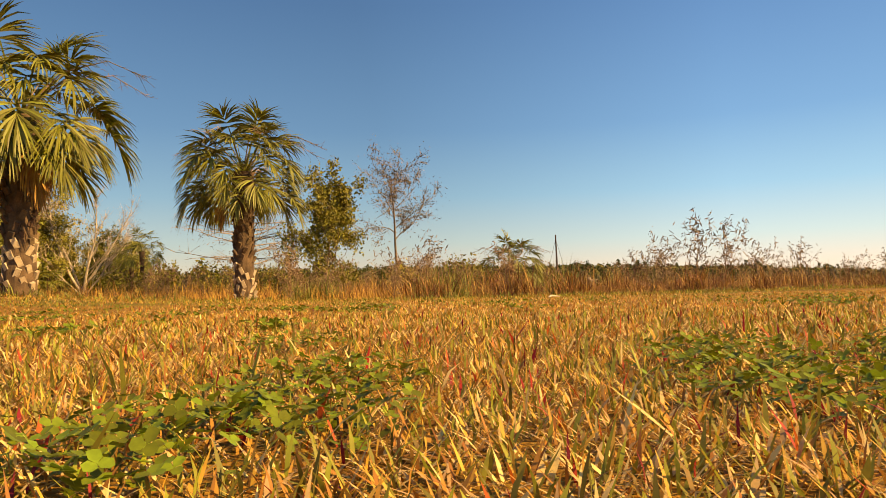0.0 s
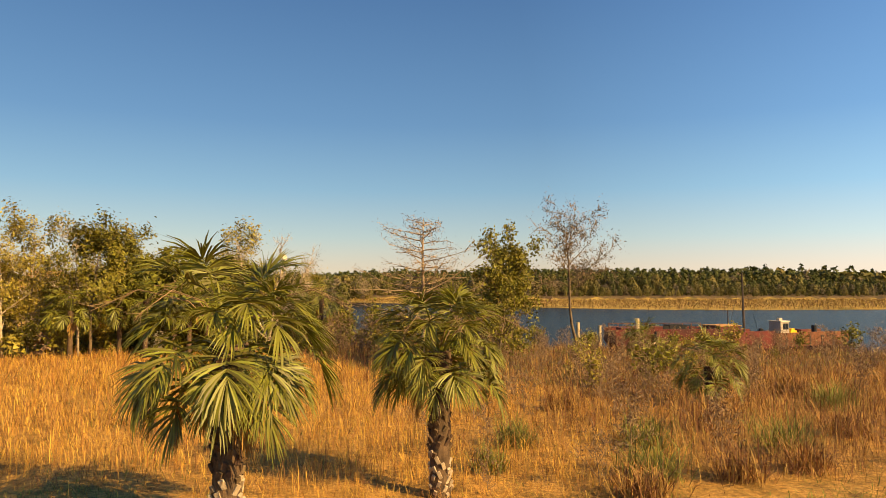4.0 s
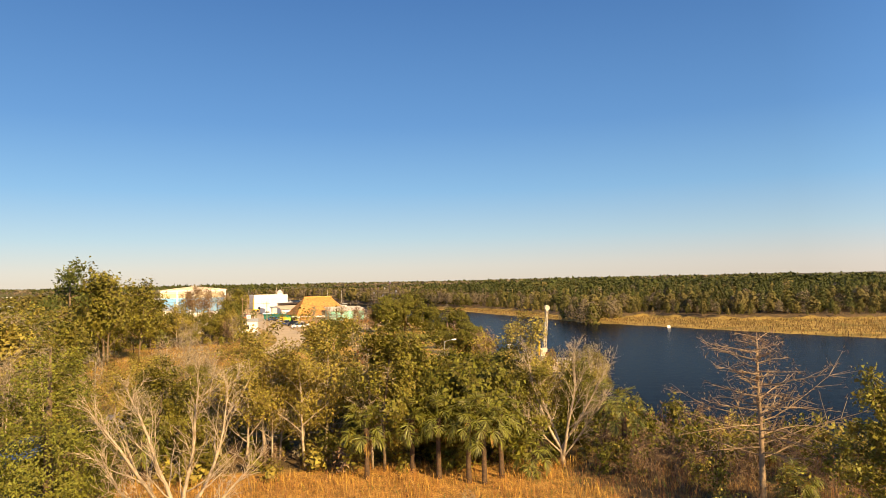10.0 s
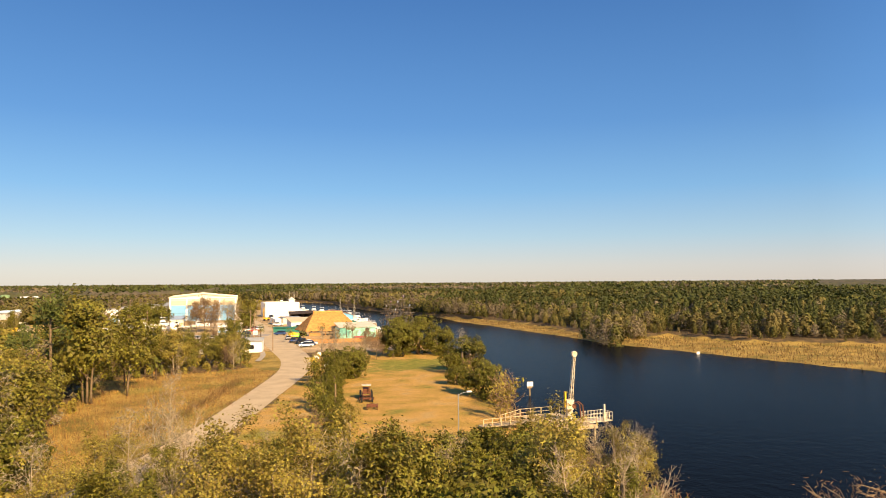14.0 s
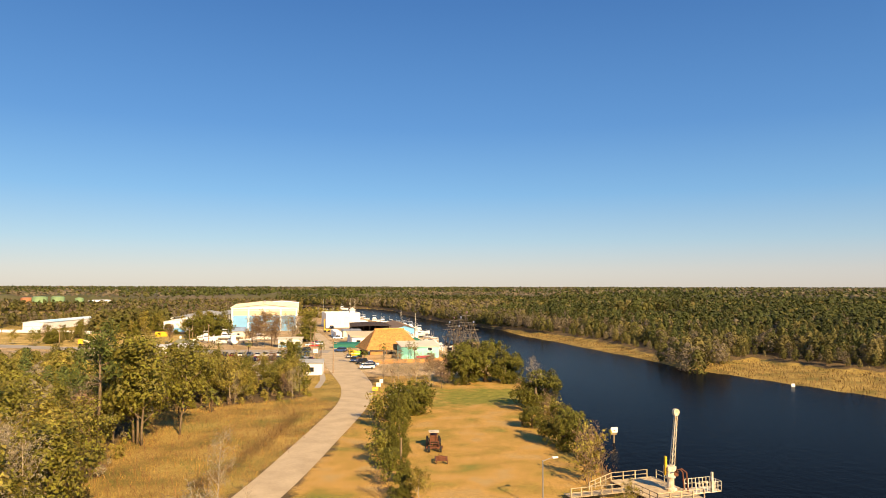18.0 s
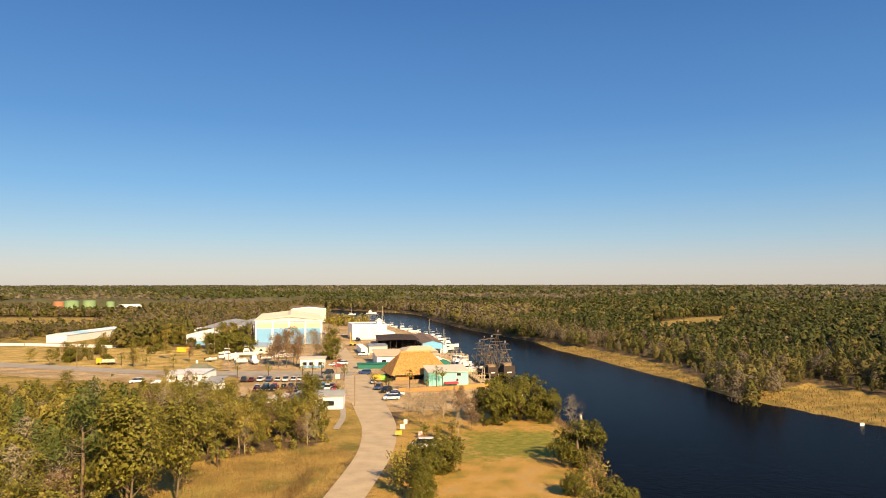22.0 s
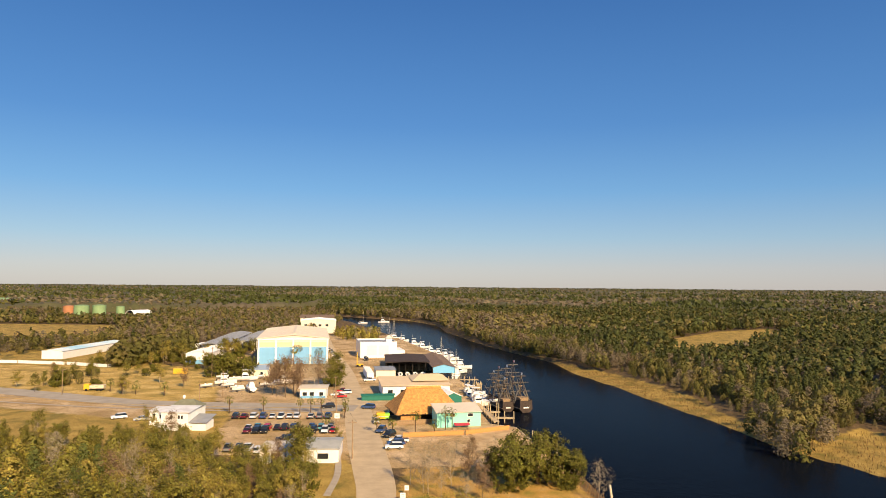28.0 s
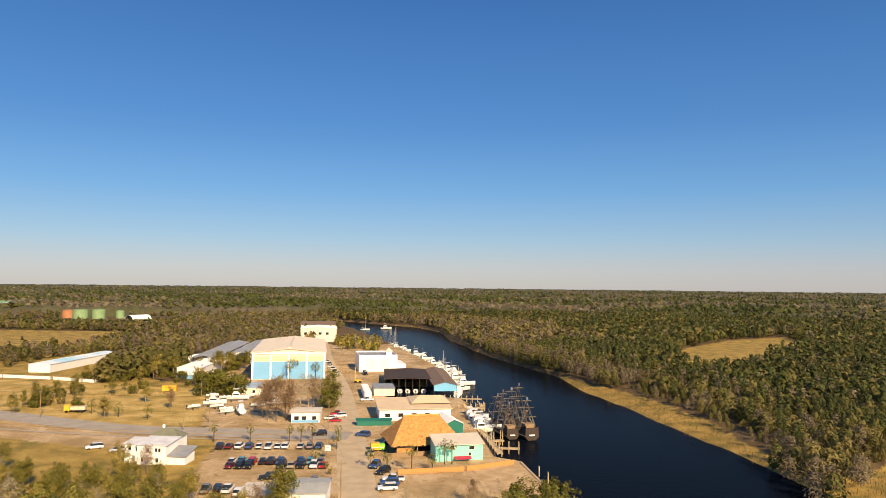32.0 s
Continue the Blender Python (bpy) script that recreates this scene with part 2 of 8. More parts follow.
def tri_mesh(name, verts, tris):
    """A mesh straight from arrays of vertices and of equal-sized faces."""
    me = bpy.data.meshes.new(name)
    verts, tris = np.asarray(verts, np.float32), np.asarray(tris, np.int32)
    k = tris.shape[1]
    me.vertices.add(len(verts)), me.loops.add(tris.size), me.polygons.add(len(tris))
    me.vertices.foreach_set("co", verts.ravel())
    me.loops.foreach_set("vertex_index", tris.ravel())
    me.polygons.foreach_set("loop_start", np.arange(0, tris.size, k, dtype=np.int32))
    me.update(calc_edges=True)
    return me


def thing(name, label, category, at=(0, 0, 0), rz=0.0, group="", kind=""):
    ob = new(name)
    ob.empty_display_size = 0.2
    ob.matrix_world = pose(*at, 0, 0, rz)
    return tagged(ob, label, category, group, kind)


def part(name, data, mat, parent=None, label="", smooth=False, at=None):
    me = data.mesh(name) if isinstance(data, Kit) else data
    if not me.materials:
        me.materials.append(mat)
    if smooth:
        me.polygons.foreach_set("use_smooth", [True] * len(me.polygons))
    ob = new(name, me)
    if parent is not None:
        ob.parent = parent
    if at is not None:
        ob.matrix_basis = at
    if label:
        ob["label"] = label
    return ob


def solid(name, data, mat, label, category, group="", kind="", smooth=False, at=None):
    return tagged(part(name, data, mat, None, label, smooth, at), label, category, group, kind)


def spread(template, places, turns, scales):
    """Copies a small mesh (verts, faces) to many places; returns arrays for tri_mesh."""
    tv, tf = template
    c, s = np.cos(turns)[:, None], np.sin(turns)[:, None]
    sc = np.asarray(scales, float)
    if sc.ndim == 1:
        sc = np.repeat(sc[:, None], 3, 1)
    x, y, z = tv[:, 0][None] * sc[:, :1], tv[:, 1][None] * sc[:, 1:2], tv[:, 2][None] * sc[:, 2:]
    v = np.stack([c * x - s * y, s * x + c * y, z], -1) + np.asarray(places, float)[:, None]
    f = tf[None] + (np.arange(len(turns)) * len(tv))[:, None, None]
    return v.reshape(-1, 3), f.reshape(-1, tf.shape[1])


def gather(lists):
    vs, fs, n = [], [], 0
    for v, f in lists:
        vs.append(v), fs.append(f + n)
        n += len(v)
    return np.concatenate(vs), np.concatenate(fs)

# ---------------------------------------------------------------- land and water
BANK_L = [(900, -330), (420, -160), (270, -65), (175, -18), (105, 20), (68, 40), (54, 51), (45, 60), (41, 75), (38.5, 97), (37.5, 131), (40, 153), (45, 187), (49, 217), (48.5, 245), (44.3, 258), (42, 282), (36, 293), (36, 325), (37, 349), (35, 410), (33, 480), (28, 535), (1, 680), (-30, 812), (-50, 900), (-90, 1000), (-160, 1100)]
BANK_R = [(900, -210), (600, -80), (400, 12), (300, 55), (225, 100), (172, 124), (150, 143), (139.5, 168), (130, 200), (120.5, 232), (112, 262), (109.5, 303), (105, 338), (101, 384), (94, 430), (94, 486), (79, 545), (64, 626), (50, 740), (46, 850), (22, 935), (-50, 1030), (-130, 1130)]
WOOD_EDGE = [(900, 20), (700, 60), (450, 112), (330, 155), (255, 195), (190, 224), (160, 243), (152, 262), (149, 284), (124, 270), (117, 300), (122, 345), (119, 385), (112, 425), (100, 455), (96, 487), (80.5, 546), (65, 628), (51, 742), (47, 852), (24, 938)]
ROAD = [(-34, 20), (-31, 45), (-26, 72), (-18, 100), (-10.5, 125), (-5, 155), (0.5, 190), (1.5, 215), (0, 235), (-3, 262), (-6, 292), (-10, 330), (-16, 380), (-23, 435), (-40, 540), (-56, 660), (-70, 760)]
WATER_Z = -1.9
BASIN = [(1, 399), (40, 399), (40, 441), (1, 441)]


def inside(poly, x, y):
    px, py = np.array(poly, float).T
    hit = np.zeros(np.shape(x), bool)
    for a in range(len(px)):
        b = a - 1
        cross = (py[a] > y) != (py[b] > y)
        with np.errstate(divide="ignore", invalid="ignore"):
            hit ^= cross & (x < (px[b] - px[a]) * (y - py[a]) / (py[b] - py[a]) + px[a])
    return hit


def away(line, x, y):
    """Distance to a polyline."""
    best = np.full(np.shape(x), 1e9)
    for (ax, ay), (bx, by) in zip(line, line[1:]):
        dx, dy = bx - ax, by - ay
        t = np.clip(((x - ax) * dx + (y - ay) * dy) / (dx * dx + dy * dy), 0, 1)
        best = np.minimum(best, np.hypot(x - ax - t * dx, y - ay - t * dy))
    return best


RIVER = BANK_L + BANK_R[::-1]
MARSH = BANK_R + WOOD_EDGE[::-1]
PARK = [(4, 212), (3, 190), (-1.5, 155), (-7, 125), (-12, 105), (10, 96), (33, 104), (36, 131), (38, 153), (42, 185), (46, 212), (44, 241), (8, 240)]
FIELD = [(-30, 104), (-41, 184), (-10, 201), (-3, 192), (-8, 155), (-13.5, 126), (-21, 102)]
TOWN = [(-44, 252), (-12, 250), (0, 238), (46, 240), (44, 262), (40, 300), (33, 420), (30, 530), (0, 670), (-75, 670), (-90, 470), (-72, 380), (-62, 340), (-48, 306)]
OPEN_LAND = [(-240, 330), (-62, 330), (-62, 352), (-75, 420), (-140, 440), (-190, 470), (-330, 520), (-420, 460)]
FARM = [(-560, 800), (-400, 815), (-262, 800), (-235, 760), (-232, 690), (-232, 600), (-300, 592), (-560, 590)]
LAWN = [(-25, -30), (60, -40), (40, -6), (27, 6), (14, 11.5), (6.5, 13.5), (3, 15), (-2, 20), (-14, 30), (-25, 34)]
MEADOW = [(-2, 20), (3, 15), (6.5, 13.5), (14, 11.5), (27, 6), (40, -6), (100, 12), (66, 38), (51, 50), (42, 60), (30, 62), (18, 66), (0, 70), (-14, 69), (-20, 45), (-14, 30)]


BANKSIDE = [(19, 62), (22, 47), (21, 37), (34, 30), (62, 28), (66, 38), (51, 50), (42, 60), (30, 63)]


def land(x, y):
    x, y = np.asarray(x, float), np.asarray(y, float)
    d = np.minimum(away(BANK_L, x, y), away(BANK_R, x, y))
    wet = inside(RIVER, x, y)
    basin = inside(BASIN, x, y)
    marsh = inside(MARSH, x, y)
    r = np.hypot(x, y)
    beyond = np.where(inside(LAWN, x, y), 0.0, away(LAWN[2:], x, y))
    mound = 0.6 * np.exp(-((x - 1) ** 2 + (y - 19.5) ** 2) / 40)
    top = (mound - 0.1 * np.clip(r / 15, 0, 1) - 0.27 * np.clip(beyond / 4, 0, 1)) * (y < 140) - 0.35 * np.clip((r - 25) / 25, 0, 1) * (y < 110) + 0.4 * np.clip((y - 110) / 30, 0, 1)
    top = np.where(y >= 140, 0.0 + 0.05, np.where(y > 110, top * (140 - y) / 30 + 0.05 * (y - 110) / 30, top))
    top = np.where(marsh, -1.45, top)
    high = -1.95 + (top + 1.95) * np.clip(d / np.where(y < 250, 9.0, 4.0), 0, 1) ** 0.6
    return np.where(wet | basin, -1.95 - np.minimum(d * 0.3, 2.0) - 0.4 * basin, high)


def axis(lo, hi, step, far):
    mid = np.arange(lo, hi + step, step)
    out = step * np.cumsum(1.25 ** np.arange(1, 40))
    return np.concatenate([(lo - out[out < far + lo])[::-1], mid, hi + out[out < far - hi]])


gx, gy = axis(-260, 420, 4, 6500), axis(-60, 960, 4, 6500)
X, Y = np.meshgrid(gx, gy)
Zg = land(X, Y)
nx, ny = len(gx), len(gy)
idx = np.arange(nx * ny).reshape(ny, nx)
quads = np.stack([idx[:-1, :-1], idx[:-1, 1:], idx[1:, 1:], idx[1:, :-1]], -1).reshape(-1, 4)
ground_mesh = tri_mesh("ground", np.stack([X, Y, Zg], -1).reshape(-1, 3), quads)


def soft(poly, width):
    d = away(list(poly) + [poly[0]], X, Y)
    return np.clip(0.5 + np.where(inside(poly, X, Y), d, -d) / width, 0, 1)


zones = {
    "lawn": np.maximum(soft(LAWN, 3.0), soft(PARK, 4.0)),
    "meadow": np.maximum.reduce([soft([(-150, 234), (-40, 236), (-48, 306), (-52, 318), (-74, 328), (-170, 345)], 6.0), soft(MEADOW, 3.0), soft(FIELD, 4.0), soft(OPEN_LAND, 8.0), soft(MARSH, 3.0), soft([(168, 482), (191, 472), (266, 555), (350, 650), (395, 790), (314, 742), (235, 650), (200, 590)], 8.0), soft(FARM, 10.0), soft([(-420, 330), (-60, 330), (-62, 420), (-110, 445), (-140, 470), (-150, 560), (-210, 600), (-430, 600)], 8.0), soft([(-10, 199), (-3, 190), (0, 215), (-4, 240), (-12, 256), (-20, 250), (-14, 215)], 4.0)]),
    "sand": np.maximum(soft(TOWN, 6.0), soft([(-56, 318), (-64, 304), (-83, 301), (-125, 319), (-175, 348), (-250, 385), (-250, 398), (-143, 351), (-97, 329)], 5.0)),
    "straw": soft([(-260, 330), (-64, 334), (-64, 352), (-77, 415), (-140, 438), (-260, 462)], 8.0),
    "reedbed": soft(MEADOW, 4.0) * 0.95,
    "green": soft([(16, 184), (42, 186), (45, 211), (20, 213)], 18.0) * 0.88,
    "edge": np.clip(1.1 - away([(-14, 28), (-2, 18.5), (3, 13.5), (6.5, 12), (14, 10), (27, 4.5), (40, -7)], X, Y) / 4.0, 0, 1) * 0.9,
    "turf": soft([(-40, -60), (90, -60), (60, 40), (-40, 50)], 6.0),
}
# bankside keeps the dark wood colour: brown brush, with the trees' shade painted in
for zone in ("meadow", "reedbed"):
    zones[zone] = zones[zone] * (1 - soft(BANKSIDE, 6.0))
for zone, values in zones.items():
    ground_mesh.attributes.new(zone, "FLOAT", "POINT").data.foreach_set("value", values.astype(np.float32).ravel())


def ground_material():
    m = bpy.data.materials.new("ground")
    m.use_nodes = True
    n, link = m.node_tree.nodes, m.node_tree.links.new
    b = n["Principled BSDF"]
    b.inputs["Roughness"].default_value, b.inputs["Specular IOR Level"].default_value = 0.95, 0.15
    tc = n.new("ShaderNodeTexCoord")

    def tex(scale, detail=8.0):
        t = n.new("ShaderNodeTexNoise")
        t.inputs["Scale"].default_value, t.inputs["Detail"].default_value = scale, detail
        link(tc.outputs["Object"], t.inputs["Vector"])
        return t.outputs["Fac"]

    def ramp(fac, *stops):
        r = n.new("ShaderNodeValToRGB")
        while len(r.color_ramp.elements) < len(stops):
            r.color_ramp.elements.new(0.5)
        for e, (p, c) in zip(r.color_ramp.elements, stops):
            e.position, e.color = p, (*c, 1)
        link(fac, r.inputs["Fac"])
        return r.outputs[0]

    def mix(fac, a, c):
        x = n.new("ShaderNodeMixRGB")
        link(fac, x.inputs[0]), link(a, x.inputs[1]), link(c, x.inputs[2])
        return x.outputs[0]

    def mask(name):
        a = n.new("ShaderNodeAttribute")
        a.attribute_name = name
        add, mr = n.new("ShaderNodeMath"), n.new("ShaderNodeMapRange")
        link(a.outputs["Fac"], add.inputs[0]), link(tex(0.35), add.inputs[1])
        link(add.outputs[0], mr.inputs[0])
        mr.inputs[1].default_value, mr.inputs[2].default_value = 0.9, 1.15
        return mr.outputs[0]

    wood = ramp(tex(0.25), (0.35, (0.085, 0.062, 0.03)), (0.65, (0.17, 0.11, 0.05)))
    lawn = ramp(tex(0.16), (0.30, (0.22, 0.20, 0.04)), (0.44, (0.38, 0.24, 0.055)), (0.56, (0.48, 0.28, 0.075)), (0.68, (0.43, 0.29, 0.11)))
    meadow = ramp(tex(0.12), (0.36, (0.19, 0.15, 0.035)), (0.5, (0.33, 0.22, 0.055)), (0.66, (0.42, 0.29, 0.075)))
    sandy = ramp(tex(0.08), (0.35, (0.33, 0.22, 0.10)), (0.5, (0.46, 0.32, 0.16)), (0.7, (0.60, 0.44, 0.26)))
    tufts = n.new("ShaderNodeMapRange")
    tufts.inputs[1].default_value, tufts.inputs[2].default_value, tufts.inputs[4].default_value = 0.54, 0.66, 0.75
    link(tex(0.42), tufts.inputs[0])
    sandy = mix(tufts.outputs[0], sandy, ramp(tex(2.2), (0.4, (0.22, 0.16, 0.05)), (0.65, (0.36, 0.25, 0.09))))
    hay = ramp(tex(0.12), (0.36, (0.30, 0.22, 0.055)), (0.5, (0.46, 0.31, 0.09)), (0.66, (0.56, 0.40, 0.14)))
    c = mix(mask("meadow"), wood, mix(mask("straw"), meadow, hay))
    fresh = ramp(tex(0.6), (0.4, (0.17, 0.18, 0.028)), (0.62, (0.28, 0.23, 0.045)))
    lawn = mix(mask("green"), lawn, fresh)
    # brown-green turf, its colour lowered further as shade in the gaps between blades
    turf = ramp(tex(0.22), (0.32, (0.13, 0.11, 0.016)), (0.42, (0.22, 0.11, 0.02)), (0.56, (0.29, 0.15, 0.027)), (0.68, (0.24, 0.145, 0.024)))
    verge = ramp(tex(0.9), (0.38, (0.10, 0.12, 0.015)), (0.50, (0.15, 0.13, 0.02)), (0.60, (0.19, 0.105, 0.024)), (0.7, (0.15, 0.15, 0.02)))
    lawn = mix(mask("edge"), mix(mask("turf"), lawn, turf), verge)
    c = mix(mask("reedbed"), c, ramp(tex(1.1), (0.36, (0.26, 0.145, 0.038)), (0.64, (0.48, 0.26, 0.07))))
    c = mix(mask("lawn"), c, lawn)
    c = mix(mask("sand"), c, sandy)
    h = n.new("ShaderNodeHueSaturation")
    v = n.new("ShaderNodeMapRange")
    v.inputs[1].default_value, v.inputs[2].default_value = 0.1, 0.42
    v.inputs[3].default_value, v.inputs[4].default_value = 0.3, 1.75
    grain = n.new("ShaderNodeMath")
    link(tex(6.0), grain.inputs[0]), link(tex(28.0), grain.inputs[1])
    grain.operation = "MULTIPLY"
    link(grain.outputs[0], v.inputs[0]), link(v.outputs[0], h.inputs["Value"]), link(c, h.inputs["Color"])
    link(h.outputs[0], b.inputs["Base Color"])
    bp = n.new("ShaderNodeBump")
    bp.inputs["Strength"].default_value, bp.inputs["Distance"].default_value = 0.5, 0.05
    link(tex(26.0), bp.inputs["Height"]), link(bp.outputs[0], b.inputs["Normal"])
    return m


ground = solid("ground", ground_mesh, ground_material(), "dry winter ground of lawn, marsh, sand and leaf litter", "ground", kind="structure", smooth=True)


def water_material():
    m = bpy.data.materials.new("river_water")
    m.use_nodes = True
    n, link = m.node_tree.nodes, m.node_tree.links.new
    b = n["Principled BSDF"]
    b.inputs["Base Color"].default_value = (0.004, 0.006, 0.010, 1)
    b.inputs["Roughness"].default_value, b.inputs["IOR"].default_value = 0.18, 1.33
    b.inputs["Specular IOR Level"].default_value = 0.0065
    tc, mp = n.new("ShaderNodeTexCoord"), n.new("ShaderNodeMapping")
    mp.inputs["Scale"].default_value = (1.0, 0.7, 1.0)
    link(tc.outputs["Object"], mp.inputs[0])
    hs = []
    for s, d in ((0.7, 3.0), (3.1, 4.0)):
        t = n.new("ShaderNodeTexNoise")
        t.inputs["Scale"].default_value, t.inputs["Detail"].default_value = s, d
        link(mp.outputs[0], t.inputs["Vector"])
        hs.append(t)
    add = n.new("ShaderNodeMath")
    add.operation = "MULTIPLY_ADD"
    add.inputs[1].default_value = 3.0
    link(hs[0].outputs["Fac"], add.inputs[0]), link(hs[1].outputs["Fac"], add.inputs[2])
    bp = n.new("ShaderNodeBump")
    bp.inputs["Strength"].default_value, bp.inputs["Distance"].default_value = 0.22, 0.12
    link(add.outputs[0], bp.inputs["Height"]), link(bp.outputs[0], b.inputs["Normal"])
    return m


wv = np.array([(x, y, WATER_Z) for x, y in ((-400, -500), (1200, -500), (1200, 1300), (-400, 1300))], float)
water = solid("water", tri_mesh("water", wv, np.array([[0, 1, 2, 3]])), water_material(), "dark blue rippled river water", "river", kind="structure")


def ribbon(name, line, width, lift, mat, label, category, steps=6):
    """A strip laid along a line, following the land."""
    p = np.array(line, float)
    s = np.linspace(0, len(p) - 1, (len(p) - 1) * steps + 1)
    i = np.clip(s.astype(int), 0, len(p) - 2)
    f = (s - i)[:, None]
    m0 = np.gradient(p, axis=0)
    a, b, c, d = p[i], p[i + 1], m0[i], m0[i + 1]
    q = (2 * f**3 - 3 * f**2 + 1) * a + (f**3 - 2 * f**2 + f) * c + (3 * f**2 - 2 * f**3) * b + (f**3 - f**2) * d
    t = np.gradient(q, axis=0)
    t /= np.linalg.norm(t, axis=1)[:, None]
    nrm = np.stack([-t[:, 1], t[:, 0]], -1)
    w = np.interp(s, np.arange(len(p)), width if np.ndim(width) else [width] * len(p))
    cols = [q + nrm * (w * k)[:, None] for k in (0.5, 0.25, 0, -0.25, -0.5)]
    v = np.stack([np.c_[cq, np.maximum(land(cq[:, 0], cq[:, 1]), -0.3) + lift] for cq in cols], 1).reshape(-1, 3)
    ids = np.arange(len(v)).reshape(-1, 5)
    faces = np.stack([ids[:-1, 1:], ids[:-1, :-1], ids[1:, :-1], ids[1:, 1:]], -1).reshape(-1, 4)
    return solid(name, tri_mesh(name, v, faces), mat, label, category, kind="structure", smooth=True)


road = ribbon("road", ROAD, [5.5, 5.5, 5.5, 5.5, 6, 6.5, 7, 8, 9, 9.5, 9.5, 9, 8.5, 8, 7, 6, 6], 0.05, asphalt, "pale worn asphalt road through the park to the marina", "road")
street_grey = material("street_grey", (0.40, 0.35, 0.28), 0.9, vary=0.12, scale=0.2, bump=0.2, second=(0.32, 0.28, 0.22), spec=0.2)
side_road = ribbon("road", [(-9, 318), (-40, 321), (-75, 327), (-97, 334), (-143, 356), (-230, 394), (-330, 430)], 12, 0.07, street_grey, "grey asphalt cross street past the car park", "road")
for off, name, wide, mat, text, cat in ((8.0, "pavement", 1.8, concrete, "pale concrete footpath beside the cross street", "pavement"), (-7.6, "pavement", 1.5, concrete, "pale concrete footpath along the car park", "pavement"), (0.25, "road_marking", 0.2, yellow_paint, "yellow centre line of the cross street", "marking"), (-0.25, "road_marking", 0.2, yellow_paint, "yellow centre line of the cross street", "marking")):
    ribbon(name, [(-20, 319 + off), (-40, 320 + off), (-75, 324 + off), (-110, 332 + off), (-150, 345 + off), (-230, 368 + off), (-330, 390 + off)], wide, 0.1, mat, text, cat)

# ---------------------------------------------------------------- plants
def leaf_cloud(tips, count, size, spread_by, r, flat=0.0, aspect=0.55, heart=None, three=False):
    """Small leaf blades scattered about branch tips; with a heart they lie mostly along the crown's outside."""
    tips = np.asarray(tips, float)
    c = tips[r.integers(0, len(tips), count)] + r.normal(0, spread_by, (count, 3))
    a = r.normal(0, 1, (count, 3))
    out = r.normal(0, 1, (count, 3))
    if heart is not None:
        way = (c - np.array(heart)) * (1, 1, 0.8)
        out = way / (np.linalg.norm(way, axis=1)[:, None] + 1e-6) * 1.1 + out * 0.55
        a = np.cross(out, a)
    a /= np.linalg.norm(a, axis=1)[:, None] + 1e-9
    b = np.cross(a, out)
    b[:, 2] *= 1 - flat
    b /= np.linalg.norm(b, axis=1)[:, None] + 1e-9
    s = (size * r.uniform(0.6, 1.4, count))[:, None]
    if three:
        v = np.stack([c - a * s, c + b * s * aspect * 1.3 + a * s * 0.2, c + a * s - b * s * aspect * 0.6], 1).reshape(-1, 3)
        return v, np.arange(count * 3).reshape(-1, 3)
    v = np.stack([c - a * s, c + b * s * aspect, c + a * s, c - b * s * aspect], 1).reshape(-1, 3)
    return v, np.arange(count * 4).reshape(-1, 4)


def bend(start, way, length, steps, r, wobble, lift):
    pts, p, d = [np.array(start, float)], np.array(start, float), np.array(way, float)
    for _ in range(steps):
        d = d + r.normal(0, wobble, 3) + np.array([0, 0, lift])
        d /= np.linalg.norm(d)
        p = p + d * length / steps
        pts.append(p)
    return np.array(pts), d


def branches(height, r, limbs=9, first=0.3, reach=0.45, up=0.5, radius=0.16, twigs=5, sub=4, wobble=0.12, lean=(0, 0), lift=0.05, fine=0.012, fat=False):
    """Trunk, limbs and twigs as tapered tubes; returns the kit and the tips."""
    k, tips = Kit(), []
    trunk, _ = bend((0, 0, 0), (lean[0], lean[1], 1), height * 0.92, 8, r, 0.05, 0.06)
    k.tube(trunk, np.linspace(radius, radius * 0.25, 9), 7 if fat else 5)
    for i in range(limbs):
        f = first + (1 - first) * (i + r.uniform(0, 0.7)) / limbs
        f = min(f, 0.97)
        s = f * 8
        a = int(s)
        base = trunk[a] + (trunk[min(a + 1, 8)] - trunk[a]) * (s - a)
        th = i * 2.4 + r.uniform(-0.5, 0.5)
        ln = height * reach * (1.15 - 0.65 * f) * r.uniform(0.75, 1.2)
        limb, d = bend(base, (math.cos(th), math.sin(th), up + 0.5 * f), ln, 5, r, wobble, lift)
        rr = radius * (1 - 0.75 * f) * 0.55
        k.tube(limb[::2] if not fat else limb, np.linspace(rr, rr * 0.3, 6)[::2] if not fat else np.linspace(rr, rr * 0.3, 6), 5 if fat else 4, cap=False)
        for j in range(sub):
            at = limb[min(1 + j * 4 // max(1, sub - 1), 5)]
            way = d + r.normal(0, 0.7, 3) + np.array([0, 0, 0.25])
            tw, d2 = bend(at, way / np.linalg.norm(way), ln * r.uniform(0.35, 0.6), 3, r, 0.2, lift)
            k.tube(tw if fat else tw[[0, 3]], np.linspace(rr * 0.4, rr * 0.15, 4) if fat else [rr * 0.4, rr * 0.15], 4 if fat else 3, cap=False)
            tips += [tw[2], tw[3]]
            for _ in range(twigs):
                w2 = d2 + r.normal(0, 0.7, 3)
                t3 = tw[r.integers(1, 4)]
                e = t3 + w2 / np.linalg.norm(w2) * ln * r.uniform(0.12, 0.3)
                k.tube([t3, e], [fine * 1.4, fine * 0.4], 3, cap=False)
                tips.append(e)
    return k, np.array(tips)


TREES = {}


